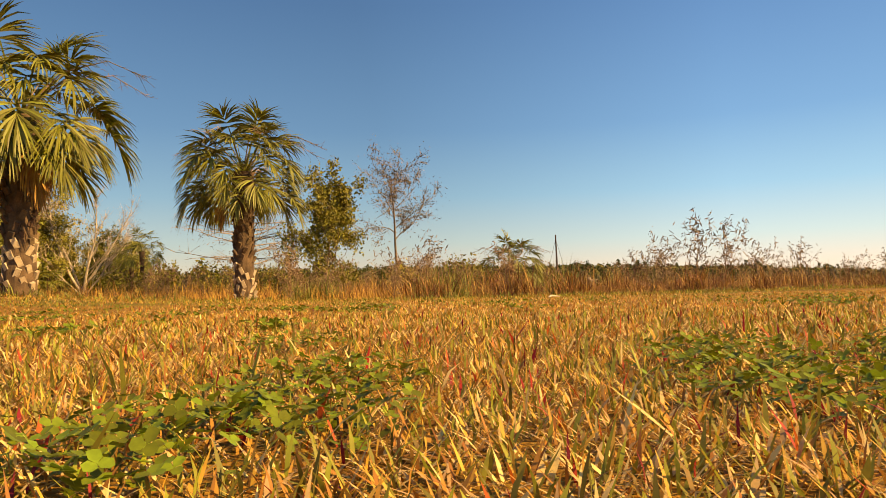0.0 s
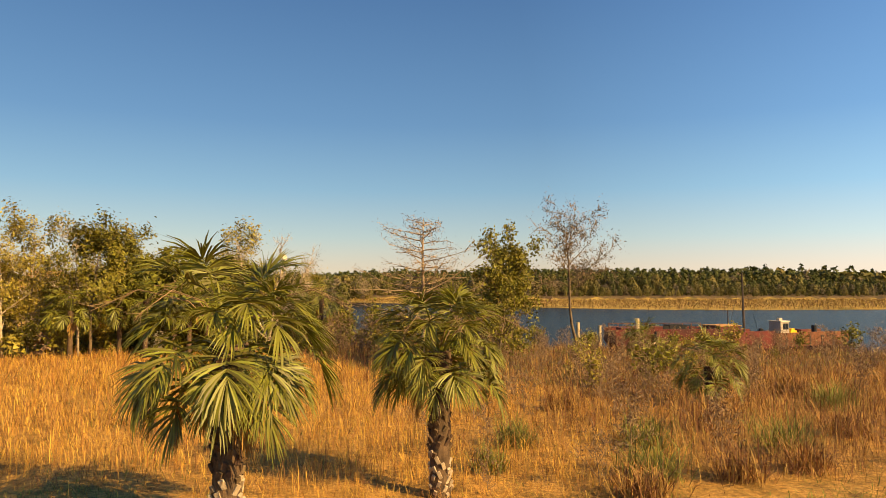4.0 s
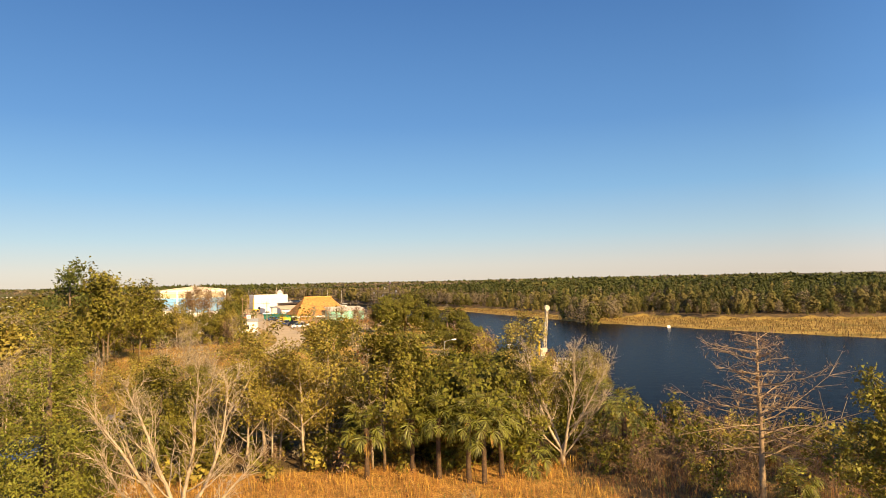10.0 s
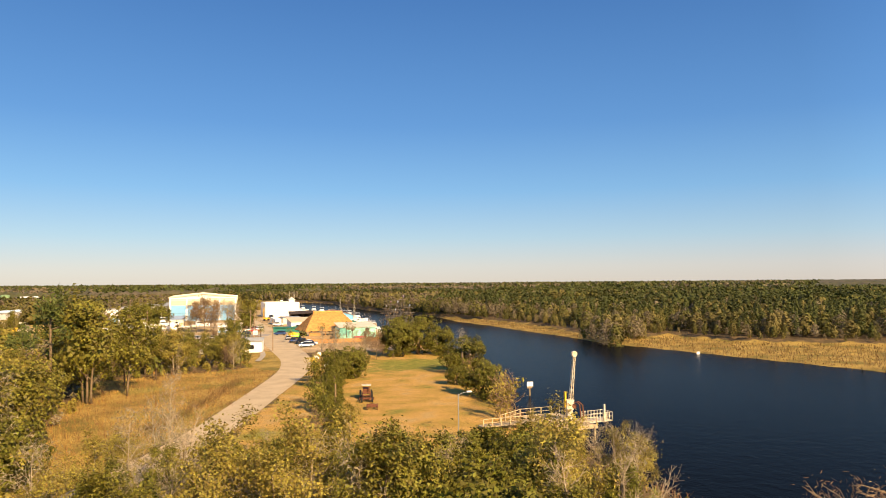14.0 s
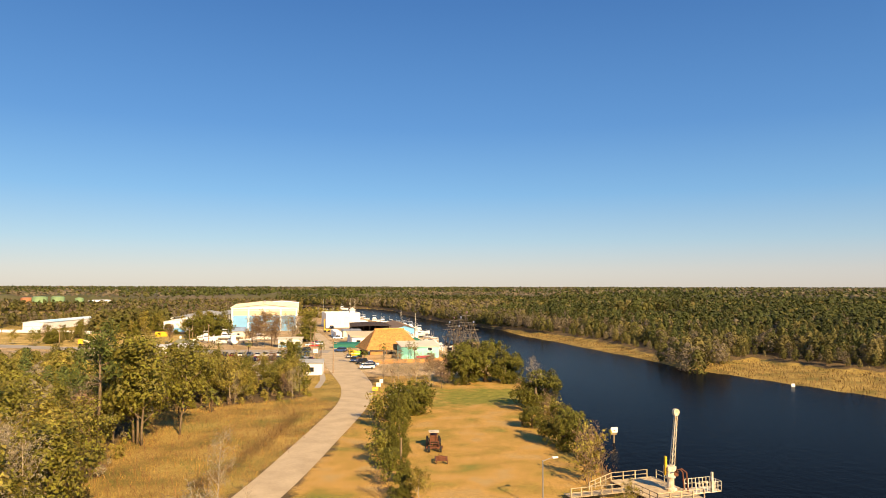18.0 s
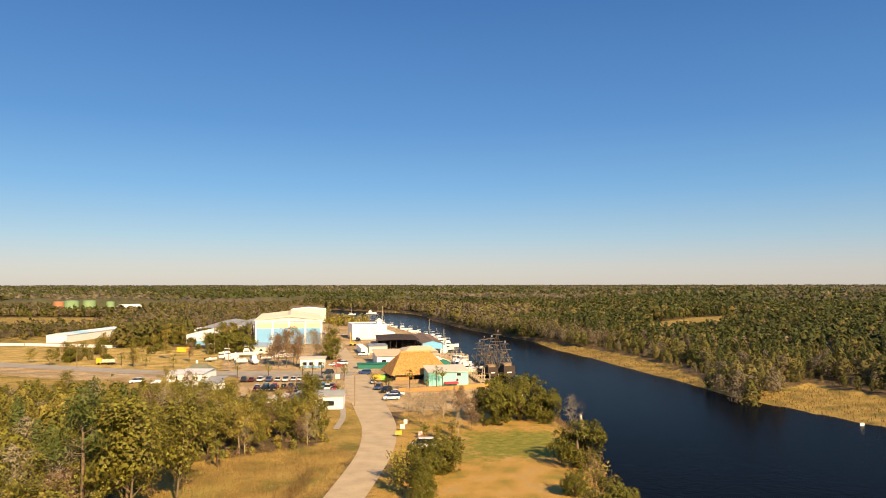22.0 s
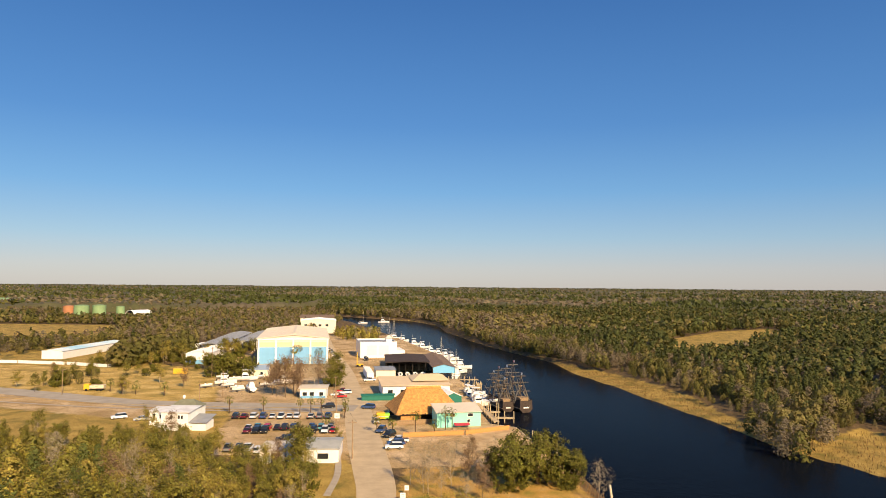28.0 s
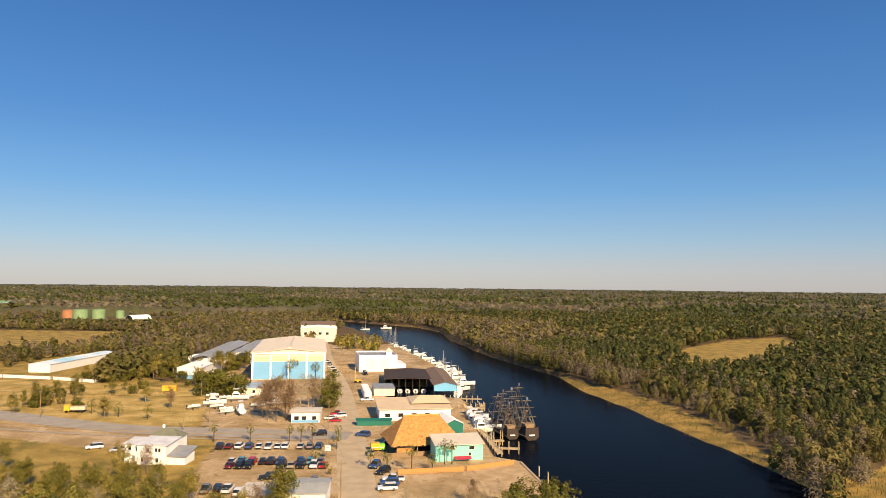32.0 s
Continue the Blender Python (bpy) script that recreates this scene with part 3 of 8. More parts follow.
def tree_kind(key, name, label, trunk_kit, trunk_mat, crown, crown_mat):
    """Keeps the meshes of one kind of tree."""
    tm = trunk_kit.mesh("trunk")
    tm.materials.append(trunk_mat)
    tm.polygons.foreach_set("use_smooth", [True] * len(tm.polygons))
    cm = None
    if crown is not None:
        cm = tri_mesh("crown", *crown)
        cm.materials.append(crown_mat)
    TREES[key] = (name, label, tm, cm)


def plant(key, x, y, scale=1.0, turn=None, label="", group="", z=None, tilt=0.0):
    name, text, tm, cm = TREES[key + "_fine" if y < (235 if key[:4] in ("dome", "ceda") else 118) and key + "_fine" in TREES else key]
    t = rng.uniform(0, 360) if turn is None else turn
    ob = new(name)
    ob.matrix_world = pose(x, y, (float(land(x, y)) if z is None else z) - 0.03, tilt, 0, t) @ Matrix.Scale(scale, 4)
    tagged(ob, label or text, name.replace("_", " ").split()[-1], group)
    part("trunk", tm, None, ob)
    if cm:
        part("crown", cm, None, ob)
    return ob


def make_trees():
    for v in range(3):
        r = np.random.default_rng(20 + v)
        k, tips = branches(9.0, r, limbs=11, first=0.22, reach=0.36, up=0.55, radius=0.13, twigs=0, sub=3)
        tree_kind(f"oak{v}", "broadleaf_tree", "sunlit olive-green broadleaf tree in winter leaf", k, bark_pale, leaf_cloud(tips, 2300, 0.135, 0.42, r, three=True, aspect=1.1, heart=(0, 0, 4.5)), leaf_olive)
        tree_kind(f"oak{v}_fine", "broadleaf_tree", "sunlit olive-green broadleaf tree in winter leaf", k, bark_pale, leaf_cloud(tips, 6000, 0.078, 0.33, r, three=True, aspect=1.0, heart=(0, 0, 4.5)), leaf_olive)
        k, tips = branches(9.0, r, limbs=10, first=0.18, reach=0.34, up=0.6, radius=0.13, twigs=0, sub=3)
        tree_kind(f"green{v}", "broadleaf_tree", "dark green evergreen broadleaf tree", k, bark, leaf_cloud(tips, 2300, 0.135, 0.44, r, three=True, aspect=1.1, heart=(0, 0, 4.5)), leaf_green)
        tree_kind(f"green{v}_fine", "broadleaf_tree", "dark green evergreen broadleaf tree", k, bark, leaf_cloud(tips, 7000, 0.095, 0.32, r, three=True, aspect=1.0, heart=(0, 0, 4.5)), leaf_green)
        k, tips = branches(9.0, r, limbs=13, first=0.16, reach=0.5, up=0.5, radius=0.17, twigs=0, sub=4)
        tree_kind(f"broad{v}", "broadleaf_tree", "broad full-crowned green tree in sunlight", k, bark, leaf_cloud(tips, 3600, 0.175, 0.42, r, three=True, aspect=1.0, heart=(0, 0, 4.2)), (leaf_green, leaf_olive, leaf_green)[v])
        k, tips = branches(9.0, r, limbs=13, first=0.2, reach=0.34, up=0.9, radius=0.10, twigs=3, sub=4, wobble=0.14, fine=0.018)
        tree_kind(f"bare{v}", "bare_tree", "leafless grey winter tree with fine twigs", k, bark_pale, leaf_cloud(tips, 900, 0.18, 0.3, r, aspect=0.16, three=True), twig_grey)
        k, tips = branches(9.0, r, limbs=13, first=0.2, reach=0.32, up=0.7, radius=0.10, twigs=2, sub=4)
        tree_kind(f"russet{v}", "bare_tree", "leafless tree with a haze of russet twigs", k, bark, leaf_cloud(tips, 2400, 0.16, 0.42, r, aspect=0.45, three=True), twig_red)
        # red cedar: a dense cone with a ragged outline
        k = Kit().tube([(0, 0, 0), (0, 0, 3.5), (0.1, 0, 6)], [0.2, 0.12, 0.03], 6)
        n = 420
        z = 6.3 * (1 - np.sqrt(r.uniform(0.0, 1, n)))
        rad = 2.1 * np.clip(1.02 - z / 7.0, 0.03, 1) ** 0.75 * np.clip(z / 0.8, 0.55, 1) * r.uniform(0.6, 1.1, n)
        th = r.uniform(0, 2 * np.pi, n)
        cl = np.stack([rad * np.cos(th), rad * np.sin(th), z + 0.2], -1)
        tree_kind(f"cedar{v}", "cedar_tree", "dense dark green red cedar", k, bark, leaf_cloud(cl, 3600, 0.16, 0.2, r, three=True, aspect=0.9, heart=(0, 0, 1.8)), leaf_cedar)
        tree_kind(f"cedar{v}_fine", "cedar_tree", "dense sunlit green red cedar", k, bark, leaf_cloud(cl, 14000, 0.085, 0.16, r, three=True, aspect=0.6, heart=(0, 0, 1.8)), leaf_cedar)
        if v == 0:
            tree_kind("big_cedar", "cedar_tree", "big sunlit green cedar beside the meadow track", k, bark, leaf_cloud(cl + (0, 0, 0.45), 30000, 0.05, 0.15, r, three=True, aspect=0.5, heart=(0, 0, 1.8)), leaf_sunlit)
        # broad cedar or live oak bush: a low lumpy dome
        k = Kit().tube([(0, 0, 0), (0, 0, 2.0), (0.1, 0, 4)], [0.28, 0.2, 0.05], 6)
        lumps = r.normal(0, 1, (26, 3))
        lumps /= np.linalg.norm(lumps, axis=1)[:, None]
        lumps = lumps * (2.7, 2.7, 2.3) * r.uniform(0.75, 1.05, (26, 1)) + np.array([0, 0, 2.6])
        cl = []
        for c in lumps[lumps[:, 2] > 0.35]:
            q = r.normal(0, 1, (26, 3))
            cl.append(c + q / np.linalg.norm(q, axis=1)[:, None] * r.uniform(0.7, 1.15))
        tree_kind(f"dome{v}", "cedar_tree", "broad dark green cedar, rounded and dense", k, bark, leaf_cloud(np.concatenate(cl), 4800, 0.165, 0.15, r, three=True, aspect=0.9, heart=(0, 0, 2.4)), leaf_cedar)
        tree_kind(f"dome{v}_fine", "cedar_tree", "broad dark green cedar, rounded and dense", k, bark, leaf_cloud(np.concatenate(cl), 12000, 0.105, 0.14, r, three=True, aspect=0.75, heart=(0, 0, 2.4)), leaf_cedar)
        # pine: bare stem, clumped top
        k = Kit().tube([(0, 0, 0), (0.1, 0, 6), (0.0, 0.1, 12)], [0.2, 0.16, 0.05], 6)
        cl = []
        for i in range(16):
            h = r.uniform(6.5, 12.2)
            th, ln = r.uniform(0, 6.28), (12.9 - h) * 0.38 + 0.5
            e = np.array([math.cos(th) * ln, math.sin(th) * ln, h + 0.35])
            k.tube([(0, 0, h - 0.3), e], [0.05, 0.02], 4, cap=False)
            cl += [e, e * (0.75, 0.75, 1), e * (1.1, 1.1, 1.02)]
        tree_kind(f"pine{v}", "pine_tree", "tall pine with a tufted green top", k, bark, leaf_cloud(cl, 1500, 0.27, 0.45, r, aspect=0.35, three=True), leaf_pine)
        # shrub
        k, tips = branches(2.2, r, limbs=9, first=0.02, reach=0.6, up=0.8, radius=0.035, twigs=0, sub=2, fine=0.006)
        tree_kind(f"shrub{v}", "shrub", "low rounded green shrub", k, bark, leaf_cloud(tips, 420, 0.14, 0.24, r), (leaf_green, leaf_olive, leaf_cedar)[v])
        k, tips = branches(2.4, r, limbs=10, first=0.02, reach=0.6, up=1.0, radius=0.036, twigs=4, sub=3, fine=0.014)
        tree_kind(f"brush{v}", "bare_shrub", "tangled brown bare shrub", k, twig_red, leaf_cloud(tips, 260, 0.1, 0.1, r, aspect=0.2), twig_red)


make_trees()


def frond_arrays(r, el, blades=40, dead=False, joints=4, wide=1.0, spread_by=104):
    """One fan leaf that leaves the trunk at an elevation of el degrees: an arching stalk along +x, a rib that bends down, and narrow blades that hang at their tips."""
    vs, fs = [], []

    def strip(pts, widths, side):
        n = sum(len(v) for v in vs)
        w = np.array(widths)[:, None]
        vs.append(np.concatenate([np.array(pts) - side * w, np.array(pts) + side * w]))
        m = len(pts)
        fs.extend([(n + i, n + i + 1, n + m + i + 1, n + m + i) for i in range(m - 1)])

    down = np.array([0, 0, -1.0])
    sag = 0.03 + 0.19 * math.cos(radians(el)) ** 1.5 if not dead else 0.5
    d = np.array([math.cos(radians(el)), 0, math.sin(radians(el))])
    p, stalk = np.array([0.1, 0, 0.0]), []
    for i in range(6):
        stalk.append(p)
        d = d + down * sag * (0.25 + 0.16 * i)
        d /= np.linalg.norm(d)
        p = p + d * (0.235 if not dead else 0.13)
    strip(stalk, [0.03, 0.024, 0.02, 0.017, 0.015, 0.013], np.array([0, 1.0, 0]))
    rib = [(stalk[-1], d)]
    q = stalk[-1]
    for i in range(4):
        d = d + down * (0.16 + 0.18 * math.cos(radians(el)) if not dead else 0.6)
        d /= np.linalg.norm(d)
        q = q + d * 0.10
        rib.append((q, d))
    side = np.array([0, 1.0, 0])
    for i in range(blades):
        u = 2 * i / (blades - 1) - 1
        a = radians(spread_by) * (0.55 if dead else 1.0) * math.copysign(abs(u) ** 0.9, u) + r.normal(0, 0.05)
        base, dr = rib[int(round(4 * (1 - abs(u)) ** 1.3))]
        up = np.cross(dr, side)
        up = up if up[2] > 0 else -up
        ln = 0.74 * (1 - 0.22 * abs(u)) * r.uniform(0.85, 1.12)
        w = math.cos(a) * dr + math.sin(a) * side + up * (0.30 * abs(math.sin(a)) + r.normal(0, 0.05))
        w /= np.linalg.norm(w)
        flat = np.cross(w, up) + up * (0.45 if i % 2 else -0.45)
        flat /= np.linalg.norm(flat)
        hang = r.uniform(0.3, 0.8) * (3.0 if dead else 1.0)
        pts, at = [base], base
        for j in range(joints - 1):
            w = w + down * hang * (0.10, 0.42, 0.75)[min(2, j + (4 - joints))]
            w /= np.linalg.norm(w)
            at = at + w * ln / (joints - 1)
            pts.append(at)
        strip(pts, np.array([0.010, 0.018, 0.014, 0.003] if joints == 4 else [0.012, 0.024, 0.003]) * wide, flat)
    return np.concatenate(vs), np.array(fs)


FRONDS = {}
ELEVATIONS = (80, 66, 52, 36, 18, 0, -18)
for i, el in enumerate(ELEVATIONS):
    for dead, mat in ((False, leaf_palm), (True, leaf_dead)):
        for far in (False, True):
            r = np.random.default_rng(60 + i)
            me = tri_mesh("frond", *frond_arrays(r, el, 26 if far else 60, dead, 3 if far else 4, 1.35 if far else 1.0))
            me.materials.append(mat)
            FRONDS[dead, i, far] = me


def palm_trunk(h, radius):
    return Kit().tube([(0, 0, -0.1), (0, 0, h * 0.3), (0.03, 0, h * 0.7), (0, 0, h)], [radius * 1.1, radius * 0.95, radius * 0.9, radius * 1.1], 12)


def palm_boots(h, radius, r, low, high, gap=0.03):
    """Old leaf bases in a criss-cross up the trunk, between two parts of its height."""
    k = Kit()
    n = int(h / gap)
    for i in range(n):
        if not low <= i / n + r.uniform(-0.06, 0.06) < high:
            continue
        z, th = h * (0.03 + 0.95 * i / n), i * 2.39996
        c, s = math.cos(th), math.sin(th)
        o = radius * 0.9
        m = Matrix.Translation((c * o, s * o, z)) @ Matrix.Rotation(th, 4, "Z") @ Matrix.Rotation(radians(17 + r.uniform(-6, 9)), 4, "Y") @ Matrix.Rotation(radians(r.choice((-24, 24))), 4, "X")
        k.box(-0.03, -radius * 0.17, 0, 0.03, radius * 0.17, 0.13 + r.uniform(0, 0.09), m)
    return k


def frond_poses(n, r, low=-20, high=80):
    """Turn about the trunk, step of elevation and size of each leaf, from the crown's heart down."""
    out = []
    for i in range(n):
        f = (i + 0.5) / n
        el = high + (low - high) * f ** 0.75 + r.uniform(-9, 9)
        out.append((i * 137.5 + r.uniform(-16, 16), int(np.argmin(np.abs(np.array(ELEVATIONS) - el))), r.uniform(0.82, 1.12)))
    return out


def palm(x, y, h, size=1.0, fronds=40, seed=1, label="cabbage palm with a booted trunk and fan leaves", split=True, radius=0.2, low=-18, dead_from=0.9):
    """A cabbage palm; near ones keep each fan leaf as a part."""
    r = np.random.default_rng(seed)
    ob = thing("palm_tree", label, "palm tree", (x, y, float(land(x, y)) - 0.03), r.uniform(0, 360))
    trunk = part("trunk", palm_trunk(h, radius), palm_bark, ob)
    if split:
        part("bark_lattice", palm_boots(h, radius, r, 0.27, 1.1), palm_bark, trunk, "criss-cross brown leaf bases")
        part("pale_bark", palm_boots(h, radius, r, -1, 0.27), bark_pale, trunk, "bleached pale leaf bases")
    groups = {False: [], True: []}
    for i, (az, el, s) in enumerate(frond_poses(fronds, r, low)):
        dead = i / fronds > dead_from
        m = pose(0, 0, h + 0.05 - 0.45 * (i / fronds), r.uniform(-14, 14), r.uniform(-10, 10), az) @ Matrix.Scale(s * size, 4)
        if split:
            part("frond", FRONDS[dead, el, False], None, ob, "dry orange-brown hanging fan leaf" if dead else "", at=m)
        else:
            me = FRONDS[dead, el, True]
            v = np.empty(len(me.vertices) * 3, np.float32)
            me.vertices.foreach_get("co", v)
            f = np.empty(len(me.loops), np.int32)
            me.loops.foreach_get("vertex_index", f)
            mm = np.array(m)
            groups[dead].append((v.reshape(-1, 3) @ mm[:3, :3].T + mm[:3, 3], f.reshape(-1, 4)))
    for i in range(7 if split else 0):
        # thin old flower stalks that arch out past the leaves
        th, k = i * 2.3 + 0.4, Kit()
        c, s = math.cos(th), math.sin(th)
        arc = [(c * d * size, s * d * size, h + z * size) for d, z in ((0.05, 0.1), (0.7, 0.75), (1.5, 0.95), (2.2, 0.62))]
        k.tube(arc, [0.018, 0.014, 0.01, 0.005], 4)
        for _ in range(16):
            p = Vector(arc[2]).lerp(Vector(arc[3]), r.uniform(-0.4, 1))
            k.tube([p, p + Vector((c * 0.15 + r.normal(0, 0.13), s * 0.15 + r.normal(0, 0.13), r.normal(-0.1, 0.1)))], [0.006, 0.003], 3, cap=False)
        part("flower_stalk", k, twig_red, ob, "thin dry reddish flower stalk")
    for dead, some in groups.items():
        if some:
            part("dead_fronds" if dead else "crown", tri_mesh("crown", *gather(some)), leaf_dead if dead else leaf_palm, ob, "dry brown hanging fan leaves" if dead else "")
    return ob

# ---------------------------------------------------------------- far woods, as masses of small clumps
def wood_template(kind, r, cards):
    """A light tree one metre tall: clump blades that face outwards from an envelope of lobes."""
    z = r.uniform(0.12, 1.0, cards)
    if kind == "pine":
        z = 0.2 + 0.8 * r.uniform(0, 1, cards) ** 1.1
        rad = 0.185 * np.clip(1.04 - z, 0, 1) ** 0.5 * r.uniform(0.45, 1.08, cards)
        size, aspect, rough, low = 0.50 / cards ** 0.5, 0.8, 0.6, 0.35
    elif kind == "bare":
        z = r.uniform(0.3, 1.0, cards)
        rad = 0.30 * np.sin(np.clip((z - 0.15) / 0.85, 0, 1) * np.pi) ** 0.6 * r.uniform(0.2, 1.0, cards)
        size, aspect, rough, low = 0.8 / cards ** 0.5, 0.35, 1.0, 0.2
    else:
        rad = 0.35 * np.sin(np.clip(z * 0.93 + 0.05, 0, 1) * np.pi) ** 0.55 * r.uniform(0.6, 1.0, cards)
        size, aspect, rough, low = 0.74 / cards ** 0.5, 1.0, 0.5, 0.45
    th = r.uniform(0, 2 * np.pi, cards)
    if kind == "round":
        # a few lobes break the outline
        rad *= 0.86 + 0.16 * np.sin(3 * th + 5 * z + r.uniform(0, 6)) + 0.10 * np.sin(5 * th - 9 * z)
    c = np.stack([rad * np.cos(th), rad * np.sin(th), z], -1)
    out = np.stack([np.cos(th), np.sin(th), (z - low) * 1.5], -1)
    out /= np.linalg.norm(out, axis=1)[:, None]
    out = out + r.normal(0, 0.45 * rough, out.shape)
    a = np.cross(out, r.normal(0, 1, out.shape))
    a /= np.linalg.norm(a, axis=1)[:, None] + 1e-9
    b = np.cross(out, a)
    b /= np.linalg.norm(b, axis=1)[:, None] + 1e-9
    q = (size * r.uniform(0.6, 1.4, cards))[:, None]
    v = np.stack([c - a * q, c + b * q * aspect * 1.3 + a * q * 0.2, c + a * q - b * q * aspect * 0.6], 1).reshape(-1, 3)
    return v, np.arange(cards * 3).reshape(-1, 3)


def scatter(area, gap, r, jitter=0.45):
    """Points on a jittered lattice inside a box (x0, y0, x1, y1)."""
    x0, y0, x1, y1 = area
    gx_, gy_ = np.meshgrid(np.arange(x0, x1, gap), np.arange(y0, y1, gap))
    p = np.stack([gx_.ravel(), gy_.ravel()], -1)
    return p + r.uniform(-jitter, jitter, p.shape) * gap


def right_of_wood_edge(x, y):
    poly = WOOD_EDGE + [(-50, 1000), (-120, 1200), (4000, 1200), (4000, 20)]
    return inside(poly, x, y) | ((y > 1150) & (x > -2000))


GLADE = [(168, 482), (191, 472), (266, 555), (350, 650), (395, 790), (314, 742), (235, 650), (200, 590)]
KINDS = {"pine": leaf_pine, "green": leaf_green, "olive": leaf_olive, "bare": twig_grey, "russet": twig_red}
FAR = {"pine": (0.075, 0.085, 0.017), "green": (0.115, 0.104, 0.020), "olive": (0.18, 0.145, 0.04), "bare": (0.205, 0.16, 0.095), "russet": (0.18, 0.125, 0.075)}
for key, colour in FAR.items():
    KINDS[key + "_far"] = material(key + "_canopy", colour, 0.75, island=0.2, translucent=0.15, vary=0.3, scale=0.02, bump=0)
LABELS = {"pine_far": "distant dark green pine canopy", "green_far": "distant evergreen canopy of broad crowns", "olive_far": "distant olive-green canopy of hardwoods", "bare_far": "distant leafless grey canopy", "russet_far": "distant leafless russet canopy", "pine": "far pine woods with pointed green tops", "green": "far evergreen hardwood canopy", "olive": "far olive canopy of river woods", "bare": "far leafless grey woods", "russet": "far leafless russet woods"}


def sow_woods():
    r = np.random.default_rng(11)
    piles = {k: [] for k in KINDS}
    temps = {(k, n): [wood_template({"pine": "pine", "bare": "bare", "russet": "bare"}.get(k, "round"), r, n) for _ in range(4)] for k in FAR for n in (1000, 450, 320, 260, 160, 110, 100, 80, 36)}

    def sow(pts, cards, low, high, weights, wide=1.0):
        names = list(weights)
        w = np.array([weights[k] for k in names], float)
        patch = np.array([noise.noise((x * 0.012, y * 0.012, 3.0)) for x, y in pts])
        pick = r.choice(len(names), len(pts), p=w / w.sum())
        for a, k in enumerate(names):
            for b in range(4):
                mine = (pick == a) & (np.arange(len(pts)) % 4 == b)
                q = pts[mine]
                if not len(q):
                    continue
                h = r.uniform(low, high, len(q)) * (1.12 if k == "pine" else 0.92) * (1 + 0.25 * patch[mine]) * (1 + 0.12 * np.clip((q[:, 0] - 130) / 170, 0, 1) * np.clip((q[:, 1] - 200) / 60, 0, 1) * (q[:, 1] < 700)) * np.where((q[:, 1] < 230) & (q[:, 0] > 150), 0.62, 1.0)
                z = land(q[:, 0], q[:, 1])
                piles[k if cards in (1000, 450, 100) else k + "_far"].append(spread(temps[k, cards][b], np.c_[q, z - 0.3], r.uniform(0, 6.28, len(q)), np.stack([h * wide, h * wide, h], -1)))

    clear = lambda p: ~inside(RIVER, p[:, 0], p[:, 1]) & (np.minimum(away(BANK_L, p[:, 0], p[:, 1]), away(BANK_R, p[:, 0], p[:, 1])) > 3)
    # across the river, near
    p = scatter((50, 20, 430, 620), 4.5, r)
    p = p[right_of_wood_edge(p[:, 0], p[:, 1]) & ~inside(GLADE, p[:, 0], p[:, 1]) & ~inside(RIVER, p[:, 0], p[:, 1]) & (away(BANK_R, p[:, 0], p[:, 1]) > 1)]
    d = away(WOOD_EDGE, p[:, 0], p[:, 1])
    sow(p[(d < 8) & (p[:, 1] < 430)], 260, 2.5, 6.5, {"olive": 3, "bare": 3, "green": 4})
    edge = (d < 22) & ((d >= 8) | (p[:, 1] >= 430))
    sow(p[edge & (p[:, 1] < 430)], 260, 5.0, 10, {"olive": 4, "bare": 3, "green": 5, "pine": 2}, 1.3)
    sow(p[edge & (p[:, 1] >= 430)], 160, 7.5, 10.5, {"olive": 2, "bare": 6, "green": 3, "russet": 1})
    near = np.hypot(p[:, 0] - 8, p[:, 1] - 60) < 330
    sow(p[(d >= 22) & (d < 50) & near], 260, 7.5, 11, {"olive": 2, "bare": 1, "green": 4, "pine": 5})
    sow(p[(d >= 22) & (d < 50) & ~near], 110, 7.5, 11, {"olive": 1, "bare": 2, "green": 3, "pine": 4})
    sow(p[(d >= 50) & near], 260, 6.5, 11.5, {"pine": 7, "green": 3, "olive": 1})
    sow(p[(d >= 50) & ~near], 80, 8, 12, {"pine": 6, "green": 4, "olive": 1, "bare": 1}, 1.1)
    # across the river, further
    p = scatter((-120, 620, 900, 1250), 7.5, r)
    q = scatter((430, -60, 900, 620), 7.5, r)
    p = np.concatenate([p, q])
    p = p[right_of_wood_edge(p[:, 0], p[:, 1]) & ~inside(GLADE, p[:, 0], p[:, 1]) & clear(p)]
    d = away(WOOD_EDGE, p[:, 0], p[:, 1])
    sow(p[d < 120], 36, 8, 13, {"bare": 4, "olive": 3, "russet": 1, "green": 1}, 1.1)
    sow(p[d >= 120], 36, 9, 13.5, {"pine": 5, "green": 4, "olive": 1, "bare": 1}, 1.1)
    # behind the town and to its west
    p = scatter((-900, 260, -60, 1250), 8.0, r)
    keep = clear(p) & ~inside(TOWN, p[:, 0], p[:, 1]) & ~inside(OPEN_LAND, p[:, 0], p[:, 1]) & ~inside(FARM, p[:, 0], p[:, 1]) & (away(BANK_R, p[:, 0], p[:, 1]) > 8)
    keep &= (away([(-9, 330), (-75, 330), (-150, 358), (-330, 430)], p[:, 0], p[:, 1]) > 12) & ((p[:, 1] > 420) | (p[:, 0] < -95))
    keep &= ~((p[:, 0] > -215) & (p[:, 0] < -150) & (p[:, 1] > 440) & (p[:, 1] < 600)) & ~((p[:, 0] > -460) & (p[:, 0] < -270) & (p[:, 1] > 900) & (p[:, 1] < 1120))
    keep &= ~((p[:, 0] > -130) & (p[:, 1] > 420) & (p[:, 1] < 620))
    keep &= (p[:, 1] > 400) | (p[:, 0] < -190)
    p = p[keep]
    gone = np.hypot(p[:, 0], p[:, 1] - 80)
